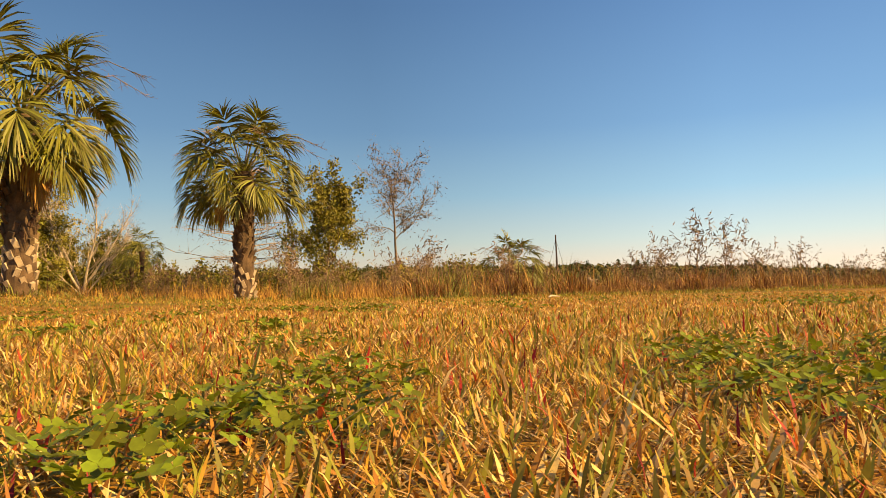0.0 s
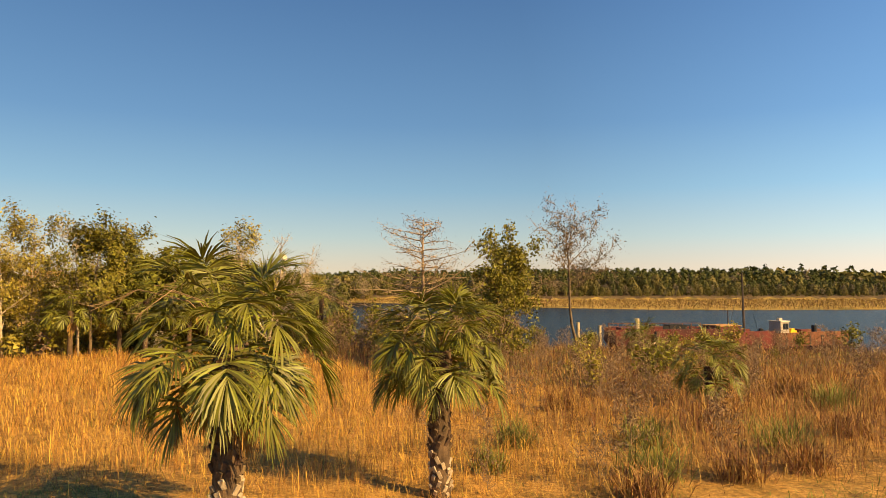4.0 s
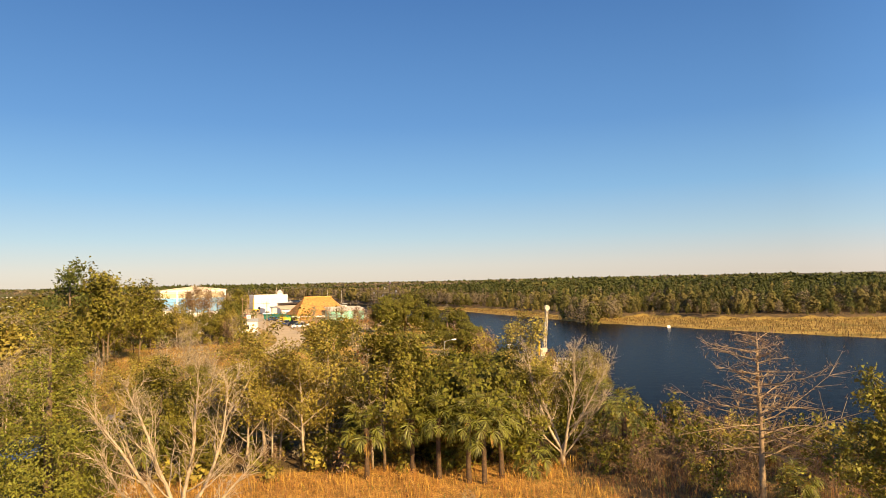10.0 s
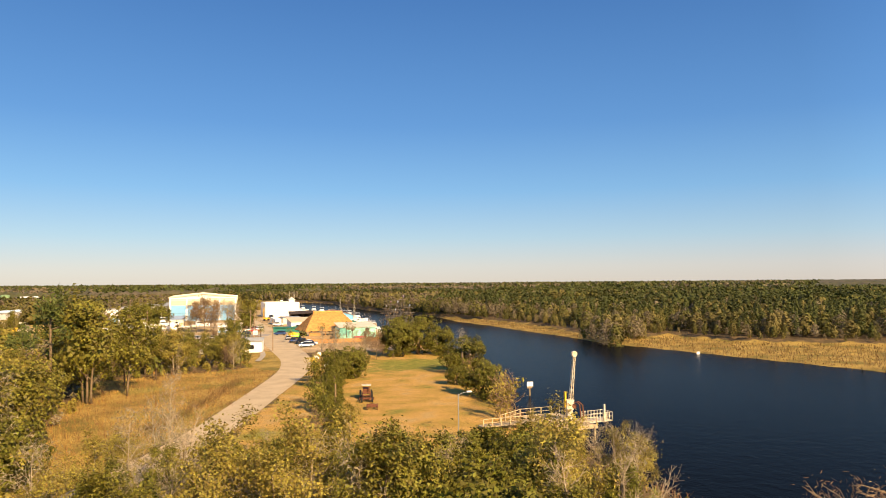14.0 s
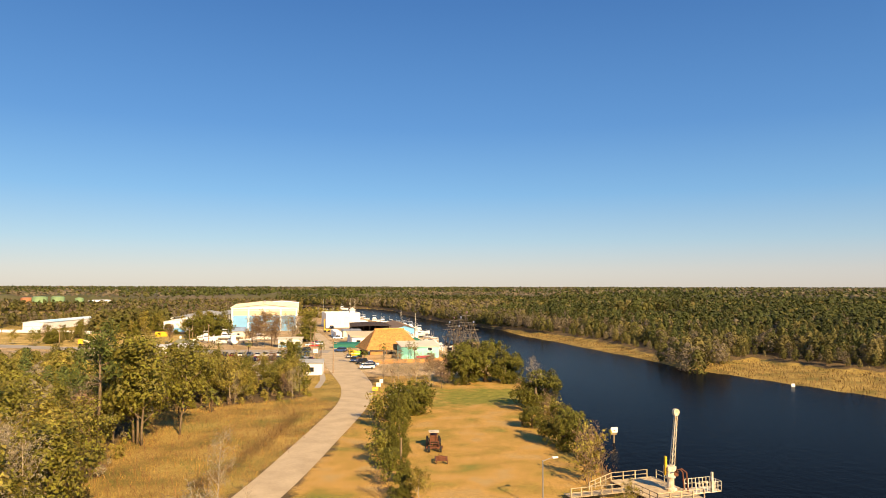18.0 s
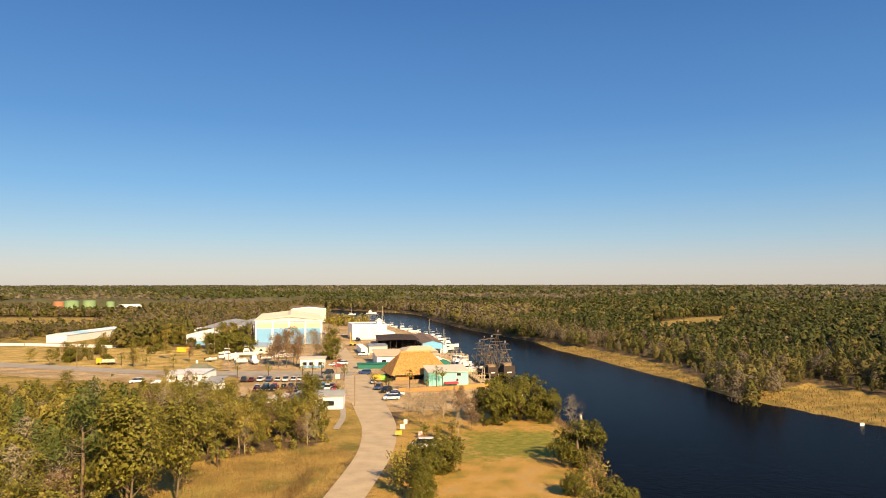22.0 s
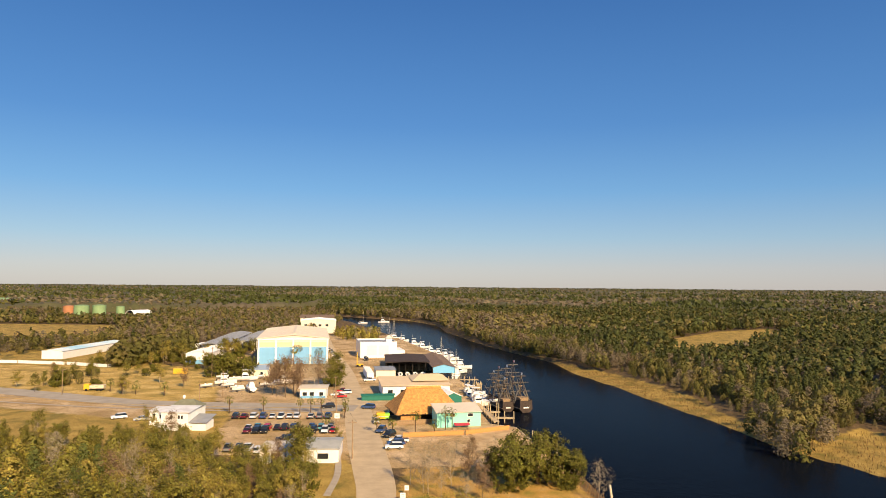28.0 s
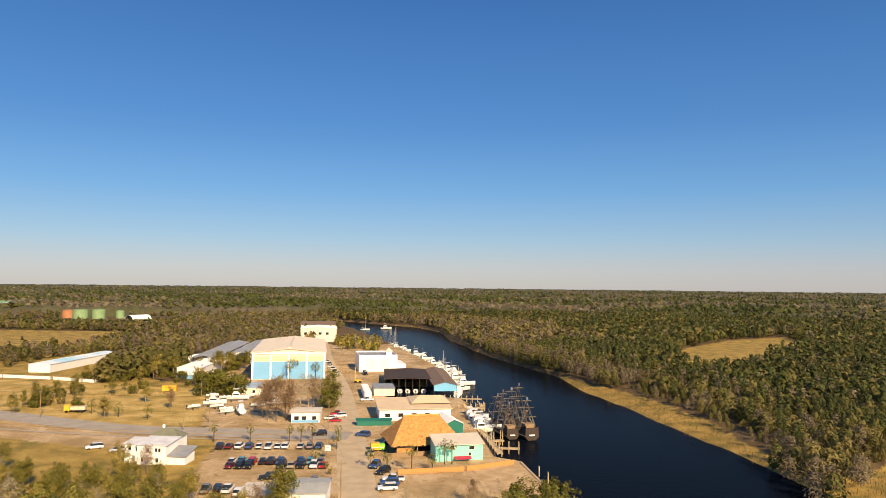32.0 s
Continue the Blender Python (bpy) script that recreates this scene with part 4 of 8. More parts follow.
    for part_of, cards in ((gone < 330, 260), ((gone >= 330) & (gone < 560), 110), (gone >= 560, 36)):
        sow(p[part_of], cards, 5.5, 10.5, {"green": 3, "olive": 3, "bare": 7, "russet": 2, "pine": 1}, 1.15)
    # a grove between the long store and the boat sheds, and rows of trees round the western fields
    p = scatter((-165, 425, -108, 565), 6.0, r)
    sow(p[inside([(-138, 430), (-120, 462), (-113, 490), (-138, 562), (-158, 520)], p[:, 0], p[:, 1])], 160, 9, 13, {"green": 6, "olive": 3, "bare": 1}, 1.25)
    p = scatter((-440, 525, -190, 650), 6.5, r)
    sow(p[away([(-430, 572), (-320, 566), (-262, 558), (-224, 545), (-206, 592), (-199, 612)], p[:, 0], p[:, 1]) < 8], 110, 5, 8.5, {"green": 5, "olive": 3, "bare": 2}, 1.3)
    p = scatter((-440, 790, -230, 930), 7.0, r)
    sow(p[away([(-430, 858), (-331, 840), (-279, 818), (-258, 855), (-247, 915)], p[:, 0], p[:, 1]) < 14], 80, 8, 12, {"green": 6, "pine": 2, "olive": 3}, 1.3)
    sow(np.array([(-131, 373), (-128, 377), (-125, 384), (-133, 379)], float), 320, 5, 7.5, {"green": 2, "olive": 2})
    # a clump of trees that stands out on the marsh
    p = np.array([(107, 244), (110, 250), (113, 256), (104, 247), (108, 253), (112, 262), (116, 266), (118, 273), (111, 268), (121, 280), (115, 278), (117, 250), (122, 256), (126, 263), (124, 270), (129, 274), (121, 264), (128, 282), (106, 262), (109, 274)], float) + (3, 6)
    sow(p, 320, 7.5, 10.5, {"bare": 3, "olive": 3, "green": 2}, 1.15)
    # trees past the marina, up to the bend
    p = scatter((-70, 545, 30, 690), 7.0, r)
    p = p[clear(p) & (away(ROAD, p[:, 0], p[:, 1]) > 9) & (p[:, 0] < -12) & ~((p[:, 0] < -22) & (p[:, 1] < 620)) & (p[:, 1] > 580 - 0.8 * p[:, 0])]
    sow(p, 100, 6, 10, {"green": 4, "olive": 3, "bare": 2}, 1.2)
    # the deep west woods behind the near trees
    p = scatter((-170, 50, -44, 320), 6.0, r)
    p = p[inside([(-170, 50), (-46, 60), (-46, 150), (-52, 190), (-50, 232), (-76, 234), (-80, 238), (-170, 246)], p[:, 0], p[:, 1])]
    mix = {"olive": 4, "green": 5, "bare": 4, "russet": 2, "pine": 1}
    front = p[:, 1] > 165
    full = {"olive": 4, "green": 9, "bare": 2, "pine": 2}
    sow(p[front & (p[:, 0] > -90)], 1000, 8, 11.5, full, 1.15)
    sow(p[front & (p[:, 0] <= -90)], 160, 8, 11, full, 1.15)
    p = p[~front]
    sow(p[p[:, 0] > -70], 1000, 8.5, 12, mix)
    sow(p[(p[:, 0] <= -70) & (p[:, 0] > -90)], 450, 8.5, 12, mix)
    sow(p[p[:, 0] <= -90], 160, 8, 11, mix)
    # undergrowth beneath the near trees
    p = scatter((-60, 60, 34, 262), 2.9, r)
    floor = [(-60, 60), (-14, 67), (0, 66), (30, 64), (34, 76), (33, 96), (14, 93), (4, 112), (-12, 102), (-22, 100), (-28, 106), (-39, 184), (-9, 201), (-12, 222), (-30, 228), (-60, 236)]
    p = p[inside(floor, p[:, 0], p[:, 1]) & (away(ROAD, p[:, 0], p[:, 1]) > 5.5) & clear(p)]
    sow(p, 100, 1.2, 2.6, {"olive": 3, "green": 3, "russet": 2, "bare": 1}, 1.5)
    for k, some in piles.items():
        v, f = gather(some)
        solid("woods", tri_mesh("woods", v, f), KINDS[k], LABELS[k], "woods", kind="stuff")


sow_woods()


def canopy_height(x, y):
    """Height of the closed canopy that runs on to the horizon over gently rising land."""
    far = np.clip((np.hypot(x - 8, y - 40) - 1150) / 3850, 0, 1)
    rough = np.array([noise.noise((a * 0.02, b * 0.02, 0)) * 3.0 + noise.noise((a * 0.004, b * 0.004, 5)) * 3.5 for a, b in zip(x.ravel(), y.ravel())]).reshape(x.shape)
    return 11 + rough + 16 * far


def canopy_carpet():
    """The woods out to the horizon: a rough canopy sheet with single crowns standing out of it."""
    rings = [1150.0]
    while rings[-1] < 5200:
        rings.append(rings[-1] * 1.012)
    rings = np.array(rings)
    th = np.linspace(radians(-44), radians(82), 560)
    rr, tt_ = np.meshgrid(rings, th, indexing="ij")
    x, y = 8 + rr * np.sin(tt_), 40 + rr * np.cos(tt_)
    r = np.random.default_rng(4)
    z = canopy_height(x, y) + r.uniform(-3.5, 3.5, x.shape)
    z[0] = -1
    ids = np.arange(x.size).reshape(x.shape)
    f = np.stack([ids[:-1, :-1], ids[1:, :-1], ids[1:, 1:], ids[:-1, 1:]], -1).reshape(-1, 4)
    m = material("far_canopy", (0.058, 0.064, 0.020), 0.9, vary=0.5, scale=0.006, second=(0.115, 0.092, 0.055), bump=0.0, detail=14.0)
    solid("far_woods", tri_mesh("far_woods", np.stack([x, y, z], -1).reshape(-1, 3), f), m, "forest canopy stretching flat to the horizon", "woods", kind="stuff")
    d, a = 1180 * (4400 / 1180) ** r.uniform(0, 1, 16000), radians(-34) + radians(74) * r.uniform(0, 1, 16000)
    x, y = 8 + d * np.sin(a), 40 + d * np.cos(a)
    z = canopy_height(x, y) - 6
    belt = np.array([noise.noise((u * 0.003, v * 0.005, 8)) for u, v in zip(x, y)]) + r.normal(0, 0.12, len(x))
    for key, mine in (("pine", belt > 0.05), ("green", (belt <= 0.05) & (belt > -0.1)), ("bare", belt <= -0.1)):
        h = r.uniform(8, 13, mine.sum())
        t = wood_template("bare" if key == "bare" else "round", r, 12)
        v, f = spread(t, np.c_[x[mine], y[mine], z[mine]], r.uniform(0, 6.28, mine.sum()), np.stack([h * 1.2, h * 1.2, h], -1))
        solid("woods", tri_mesh("woods", v, f), KINDS[key + "_far"], {"pine": "far pine crowns towards the horizon", "green": "far evergreen crowns towards the horizon", "bare": "far leafless crowns towards the horizon"}[key], "woods", kind="stuff")


canopy_carpet()

# ---------------------------------------------------------------- grass of the take-off lawn
def blades(n, xy, length, width, lean, r, curl=0.5):
    """Grass blades of three joints each, from roots at xy."""
    th = r.uniform(0, 2 * np.pi, n)
    out = np.stack([np.cos(th), np.sin(th), np.zeros(n)], -1)
    side = np.stack([-np.sin(th), np.cos(th), np.zeros(n)], -1)
    ln = (length * r.uniform(0.45, 1.25, n))[:, None]
    le = np.clip(r.normal(lean, 0.3, n), 0.02, 1.5)[:, None]
    w = (width * r.uniform(0.6, 1.3, n))[:, None]
    root = np.c_[xy, land(xy[:, 0], xy[:, 1]) - 0.003]
    up = np.array([0, 0, 1.0])
    mid = root + (out * np.sin(le) + up * np.cos(le)) * ln * 0.55
    l2 = le + curl * r.uniform(0, 1, (n, 1))
    tip = mid + (out * np.sin(l2) + up * np.cos(l2)) * ln * 0.45
    v = np.stack([root - side * w * 0.75, root + side * w * 0.75, mid + side * w, mid - side * w, tip], 1).reshape(-1, 3)
    i = np.arange(n)[:, None] * 5
    return v, np.concatenate([i + [0, 1, 2], i + [0, 2, 3], i + [3, 2, 4]], 1).reshape(-1, 3)


def wedge(n, r0, r1, r, half=44, power=1.0):
    """Places in front of the take-off point, out over the lawn."""
    d = r0 + (r1 - r0) * r.uniform(0, 1, n) ** power
    a = radians(45) + np.radians(r.uniform(-half, half, n))
    return np.stack([d * np.sin(a), d * np.cos(a)], -1)


grass_straw = material("grass_straw", (0.78, 0.53, 0.22), 0.7, island=0.35, translucent=0.25, vary=0.2, bump=0, scale=20)
grass_orange = material("grass_orange", (0.55, 0.27, 0.06), 0.7, island=0.4, translucent=0.25, vary=0.2, bump=0, scale=20)
grass_green = material("grass_green", (0.28, 0.25, 0.04), 0.6, island=0.45, translucent=0.3, vary=0.2, bump=0, scale=20)
grass_red = material("grass_red", (0.45, 0.05, 0.025), 0.6, island=0.5, translucent=0.3, vary=0.2, bump=0, scale=20)
clover_green = material("clover_green", (0.19, 0.235, 0.022), 0.55, island=0.45, translucent=0.3, vary=0.25, bump=0, scale=30)


def clover_patch_value(p):
    """High in the clover patches."""
    v = np.array([noise.noise((x * 1.6 + 3.1, y * 1.6, 0.0)) for x, y in p]) - 0.14 * (np.hypot(*p.T) < 5)
    near = [((0.36, 0.62), 0.26), ((0.58, 0.84), 0.24), ((0.18, 0.56), 0.22), ((0.85, 0.27), 0.30), ((1.12, 0.48), 0.30), ((1.35, 0.62), 0.25), ((3.7, 5.9), 0.6), ((4.9, 6.6), 0.35), ((2.3, 5.6), 0.35)]
    for (cx, cy), w in near:
        v = np.maximum(v, 0.55 - 0.4 * np.hypot(p[:, 0] - cx, p[:, 1] - cy) / w)
    return v


def sow_lawn():
    r = np.random.default_rng(5)
    rows = {"straw": [], "orange": [], "green": [], "red": []}
    for r0, r1, n, ln, w, pw in ((0.30, 1.6, 19000, 0.038, 0.0014, 0.8), (1.5, 4.5, 26000, 0.042, 0.0024, 0.75), (4.0, 17, 60000, 0.045, 0.0042, 0.8)):
        p = wedge(n, r0, r1, r, power=pw)
        p = p[inside(LAWN, p[:, 0], p[:, 1])]
        pick = r.uniform(0, 1, len(p))
        c = clover_patch_value(p)
        for key, lo, hi, le in (("straw", 0, 0.40, 1.1), ("orange", 0.40, 0.76, 0.8), ("green", 0.76, 0.98, 0.55), ("red", 0.98, 1, 0.45)) if r0 < 4 else (("straw", 0, 0.34, 1.0), ("orange", 0.34, 0.86, 0.8), ("green", 0.86, 0.995, 0.6), ("red", 0.995, 1, 0.45)):
            q = p[(pick >= lo) & (pick < hi) & (r.uniform(0, 1, len(p)) > np.clip(c - 0.1, 0, 0.6))]
            rows[key].append(blades(len(q), q, ln, w * (1.25 if key in ("green", "red") else 1), le, r))
    # rough green and straw turf along the verge
    q = scatter((-4, -6, 40, 24), 0.075, r)
    q = q[(np.hypot(*q.T) < 32) & (away([(-14, 28), (-2, 18.5), (3, 13.5), (6.5, 12), (14, 10), (27, 4.5), (40, -7)], q[:, 0], q[:, 1]) < r.uniform(0.3, 3.2, len(q)))]
    q = q[r.uniform(0, 1, len(q)) < 0.6]
    cut = r.uniform(0, 1, len(q))
    rows["green"].append(blades((cut < 0.6).sum(), q[cut < 0.6], 0.10, 0.006, 0.7, r))
    rows["orange"].append(blades((cut >= 0.6).sum(), q[cut >= 0.6], 0.09, 0.006, 0.9, r))
    # tall blades that stand above the rest
    q = wedge(420, 0.42, 4.0, r, power=0.7)
    rows["green"].append(blades(240, q[:240], 0.075, 0.0028, 0.4, r))
    rows["red"].append(blades(60, q[240:300], 0.07, 0.0034, 0.4, r))
    rows["straw"].append(blades(120, q[300:], 0.075, 0.0026, 0.6, r))
    # cut straw lying flat
    q = wedge(26000, 0.3, 4.5, r, power=0.8)
    rows["straw"].append(blades(17000, q[:17000], 0.036, 0.0024, 1.42, r, 0.15))
    rows["orange"].append(blades(9000, q[17000:], 0.036, 0.0022, 1.35, r, 0.15))
    mats = {"straw": grass_straw, "orange": grass_orange, "green": grass_green, "red": grass_red}
    names = {"straw": "dry straw-coloured lawn grass", "orange": "dormant orange-brown lawn grass", "green": "green blades among the dormant grass", "red": "scattered crimson grass blades"}
    for key, some in rows.items():
        solid("grass", tri_mesh("grass", *gather(some)), mats[key], names[key], "grass", kind="stuff")
    # clover: small round leaves on short stalks
    p = np.concatenate([wedge(26000, 0.3, 2.6, r, power=0.8), wedge(24000, 2.5, 11, r)])
    p = p[(clover_patch_value(p) > 0.27 + np.where(np.hypot(*p.T) < 2.5, 0.38, 0.15) * r.uniform(0, 1, len(p))) & inside(LAWN, p[:, 0], p[:, 1])]
    n = len(p)
    far = np.hypot(*p.T) > 2.5
    stem = np.c_[p, land(p[:, 0], p[:, 1]) + r.uniform(0.008, 0.042, n)]
    th = np.linspace(0, 2 * np.pi, 6, endpoint=False)
    leaf = np.stack([1.0 + np.cos(th) * (1.0 - 0.18 * (np.abs(th) < 0.1)), np.sin(th) * 0.85, 0.22 * np.abs(np.sin(th)) + 0.1 * np.cos(th)], -1)
    size, tilt1, tilt2 = r.uniform(0.0034, 0.0062, n) * np.where(far, 2.0, 1.0), r.normal(0, 0.35, (n, 1)), r.normal(0, 0.35, (n, 1))
    turn = r.uniform(0, 6.28, n)
    some = []
    for j in range(3):
        v, f = spread((leaf, np.array([[0, 1, 2, 3], [0, 3, 4, 5]])), np.zeros((n, 3)), turn + j * 2.094, size)
        v = v.reshape(n, 6, 3)
        v[:, :, 2] += v[:, :, 0] * tilt1 + v[:, :, 1] * tilt2
        some.append(((v + stem[:, None]).reshape(-1, 3), f))
    v, f = gather(some)
    solid("clover", tri_mesh("clover", v, f), clover_green, "patches of green clover in the lawn", "clover", kind="stuff")


sow_lawn()


def sow_reeds():
    """Tall dry grass between the lawn and the river, and in the field by the road."""
    r = np.random.default_rng(6)
    piles = {"gold": [], "brown": [], "green": []}
    p = scatter((-20, -6, 100, 68), 0.42, r)
    edge = away([(-14, 30), (-2, 20), (3, 15), (6.5, 13.5), (14, 11.5), (27, 6), (40, -6)], p[:, 0], p[:, 1])
    ok = inside(MEADOW, p[:, 0], p[:, 1]) & (r.uniform(0, 1, len(p)) > np.clip(np.hypot(*p.T) / 110, 0, 0.6))
    p, edge = p[ok], edge[ok]
    brown = np.clip((p[:, 0] * 0.75 - p[:, 1] * 0.4 - 1) / 9 + np.array([noise.noise((x * 0.15, y * 0.15, 2)) for x, y in p]) * 0.8, 0, 1)
    bankside = inside(BANKSIDE, p[:, 0], p[:, 1])
    brown = np.where(bankside, 1.0, brown)
    pick = np.where(bankside, np.where(r.uniform(0, 1, len(p)) < 0.3, 0.0, 0.9), r.uniform(0, 1, len(p)))
    green = (edge < 4.2) & (pick < 0.8) | (pick < 0.05)
    isbrown = ~green & (r.uniform(0, 1, len(p)) < brown * 0.8 + 0.2)
    for key, m, h, w in (("green", green, 0.5, 0.010), ("brown", isbrown, 1.15, 0.007), ("gold", ~green & ~isbrown, 0.9, 0.0062)):
        q = p[m]
        many = 13 if key == "gold" else 9
        q = np.repeat(q, many, 0) + r.normal(0, 0.42, (len(q) * many, 2))
        lo = np.clip(away([(-14, 30), (-2, 20), (3, 15), (6.5, 13.5), (14, 11.5), (27, 6), (40, -6)], q[:, 0], q[:, 1]) / 7, 0.55 if key == "green" else 0.16, 1) ** 1.3
        lo *= np.clip(0.85 + 0.9 * np.array([noise.noise((x * 0.45, y * 0.45, 7)) for x, y in q]), 0.35, 1.4)
        v, f = blades(len(q), q, h, w * np.clip(np.hypot(*q.T) / 26, 1.0, 1.8), 0.42, r, 1.2)
        v = v.reshape(-1, 5, 3)
        v[:, :, 2] = v[:, :1, 2] + (v[:, :, 2] - v[:, :1, 2]) * lo[:, None]
        piles[key].append((v.reshape(-1, 3), f))
    # tussocks: arching mounds
    for i, (cx, cy, s) in enumerate([(14.5, 15.2, 1.0), (16.2, 16.4, 1.2), (18.2, 15.0, 1.1), (20.8, 14.6, 1.1), (22.6, 16.4, 1.3), (25.2, 12.2, 1.1), (28.5, 11.0, 1.0), (12.6, 19.6, 0.8), (31.5, 14.5, 1.2), (35.0, 8.0, 1.1), (19.5, 19.5, 1.2), (24.0, 20.5, 1.3), (27.5, 17.0, 1.2), (33.0, 20.5, 1.3), (38.0, 13.0, 1.2), (42.0, 7.0, 1.1), (15.5, 22.0, 1.0), (36.5, 25.0, 1.3), (41.0, 19.0, 1.3), (47.0, 12.0, 1.3), (29.0, 30.0, 1.3), (22.0, 27.0, 1.2)]):
        q = np.array([cx, cy]) + r.normal(0, 0.32 * s, (330, 2))
        piles["green" if i % 3 == 1 else "brown"].append(blades(330, q, 1.25 * s, 0.012, 0.55, r, 1.3))
    q = scatter((-44, 100, -3, 200), 0.62, r)
    q = q[inside(FIELD, q[:, 0], q[:, 1])]
    tone = np.array([noise.noise((x * 0.09, y * 0.09, 9)) for x, y in q]) + r.normal(0, 0.16, len(q))
    for key, m, h in (("gold", (tone > 0.04) & (tone < 0.22), 0.8), ("brown", tone <= 0.04, 0.75), ("green", tone >= 0.22, 0.6)):
        s = np.repeat(q[m], 4, 0) + r.normal(0, 0.28, (m.sum() * 4, 2))
        piles[key].append(blades(len(s), s, h, 0.016, 0.6, r, 0.9))
    # a pale swathe of flattened reeds beside the road
    t = r.uniform(0, 1, 5200)
    line = np.array([(-18.7, 128.5), (-15.3, 143.2), (-11.9, 166.5), (-10.8, 178)])
    s = t * 3
    i = np.clip(s.astype(int), 0, 2)
    s = line[i] + (line[i + 1] - line[i]) * (s - i)[:, None] + r.normal(0, 0.8, (5200, 2))
    solid("flattened_reeds", tri_mesh("flattened_reeds", *blades(len(s), s, 0.9, 0.02, 1.15, r, 0.3)), marsh_straw, "pale swathe of flattened dry reeds by the road", "grass", kind="stuff")
    for key, some in piles.items():
        mat, label = {"gold": (reed_gold, "tall golden dry grass of the meadow"), "brown": (reed_brown, "tall brown dead weeds of the meadow"), "green": (reed_green, "green grass along the meadow's edge")}[key]
        solid("tall_grass", tri_mesh("tall_grass", *gather(some)), mat, label, "grass", kind="stuff")
    # marsh grass across the river
    q = scatter((40, 20, 420, 960), 2.2, r)
    q = q[inside(MARSH, q[:, 0], q[:, 1])]
    q = q[(q[:, 0] < 330)]
    q = np.repeat(q, 5, 0) + r.normal(0, 0.8, (len(q) * 5, 2))
    v, f = blades(len(q), q, 1.1, 0.07, 0.5, r, 0.8)
    solid("marsh_grass", tri_mesh("marsh_grass", v, f), marsh_straw, "straw-coloured marsh grass along the far bank", "grass", kind="stuff")
    # dead reeds and grass along the near bank
    t = np.linspace(0, 1, 3600)
    line = np.array(BANK_L[3:16], float)
    s = t * (len(line) - 1)
    i = np.clip(s.astype(int), 0, len(line) - 2)
    q = line[i] + (line[i + 1] - line[i]) * (s - i)[:, None] + r.normal(0, 1.6, (3600, 2)) + np.array([-1.5, 0])
    solid("tall_grass", tri_mesh("tall_grass", *blades(len(q), q, 1.1, 0.03, 0.3, r, 0.6)), reed_brown, "brown reeds fringing the near bank", "grass", kind="stuff")


sow_reeds()

# ---------------------------------------------------------------- palms and single trees
palm(4.1, 16.8, 3.92, 1.2, 58, 3, "tall cabbage palm with hanging orange dead leaves", low=-20, dead_from=0.88, radius=0.32)
palm(9.9, 17.9, 3.85, 1.02, 58, 5, "cabbage palm with a pale patched trunk and full crown", low=-6, dead_from=0.97, radius=0.27)
palm(29.3, 24.5, 1.9, 1.0, 36, 8, "short bushy cabbage palm in the reeds", low=-18)
for i, (px, py, ph, ps) in enumerate([(10.0, 63.6, 4.6, 1.0), (11.9, 61.9, 4.9, 1.05), (12.9, 61.2, 4.4, 1.05), (14.6, 62.4, 4.8, 1.0), (4.7, 65.2, 3.9, 1.1), (17.2, 62.4, 1.6, 1.0), (26.1, 68.5, 4.4, 1.0), (24, 60.7, 4.7, 1.05), (8.4, 66, 4.2, 1.1), (36, 60, 1.6, 0.9), (30.5, 50, 1.4, 0.9), (44.5, 42.5, 1.5, 0.9), (-12, 69, 3.2, 1.1), (-24, 64, 4.0, 1.0)]):
    palm(px, py, ph, ps, 30, 30 + i, "cabbage palm at the edge of the woods", split=False)


def single_tree(name, label, category, x, y, kit, mat, crown=None, crown_mat=None, turn=0):
    ob = thing(name, label, category, (x, y, float(land(x, y)) - 0.05), turn)
    part("trunk", kit, mat, ob, smooth=True)
    if crown is not None:
        part("crown", tri_mesh("crown", *crown), crown_mat, ob)
    return ob


def bald_cypress(x, y, h):
    r = np.random.default_rng(77)
    k = Kit().tube([(0, 0, 0), (0, 0, h * 0.08), (0.05, 0, h * 0.4), (0, 0.05, h * 0.75), (0.05, 0, h)], [0.33, 0.2, 0.15, 0.09, 0.02], 8)
    tips = []
    for i in range(44):
        z = h * (0.28 + 0.70 * i / 44)
        th = i * 2.4 + r.uniform(-0.4, 0.4)
        ln = h * 0.55 * (1.0 - 0.72 * max(0.0, z / h - 0.35) / 0.65) * r.uniform(0.5, 1.15)
        b, d = bend((0, 0, z), (math.cos(th), math.sin(th), 0.16), ln, 5, r, 0.10, 0.02)
        k.tube(b, np.linspace(0.05, 0.014, 6), 4, cap=False)
        for _ in range(12):
            s = b[r.integers(1, 6)]
            w = d * 0.7 + r.normal(0, 0.6, 3) * (1, 1, 0.5)
            e = s + w / np.linalg.norm(w) * ln * r.uniform(0.15, 0.4)
            k.tube([s, e], [0.022, 0.008], 3, cap=False)
            tips.append(e)
    return single_tree("cypress_tree", "leafless bald cypress with level layered branches", "tree", x, y, k, bark_grey, leaf_cloud(tips, 2600, 0.13, 0.25, r, aspect=0.14), twig_red)


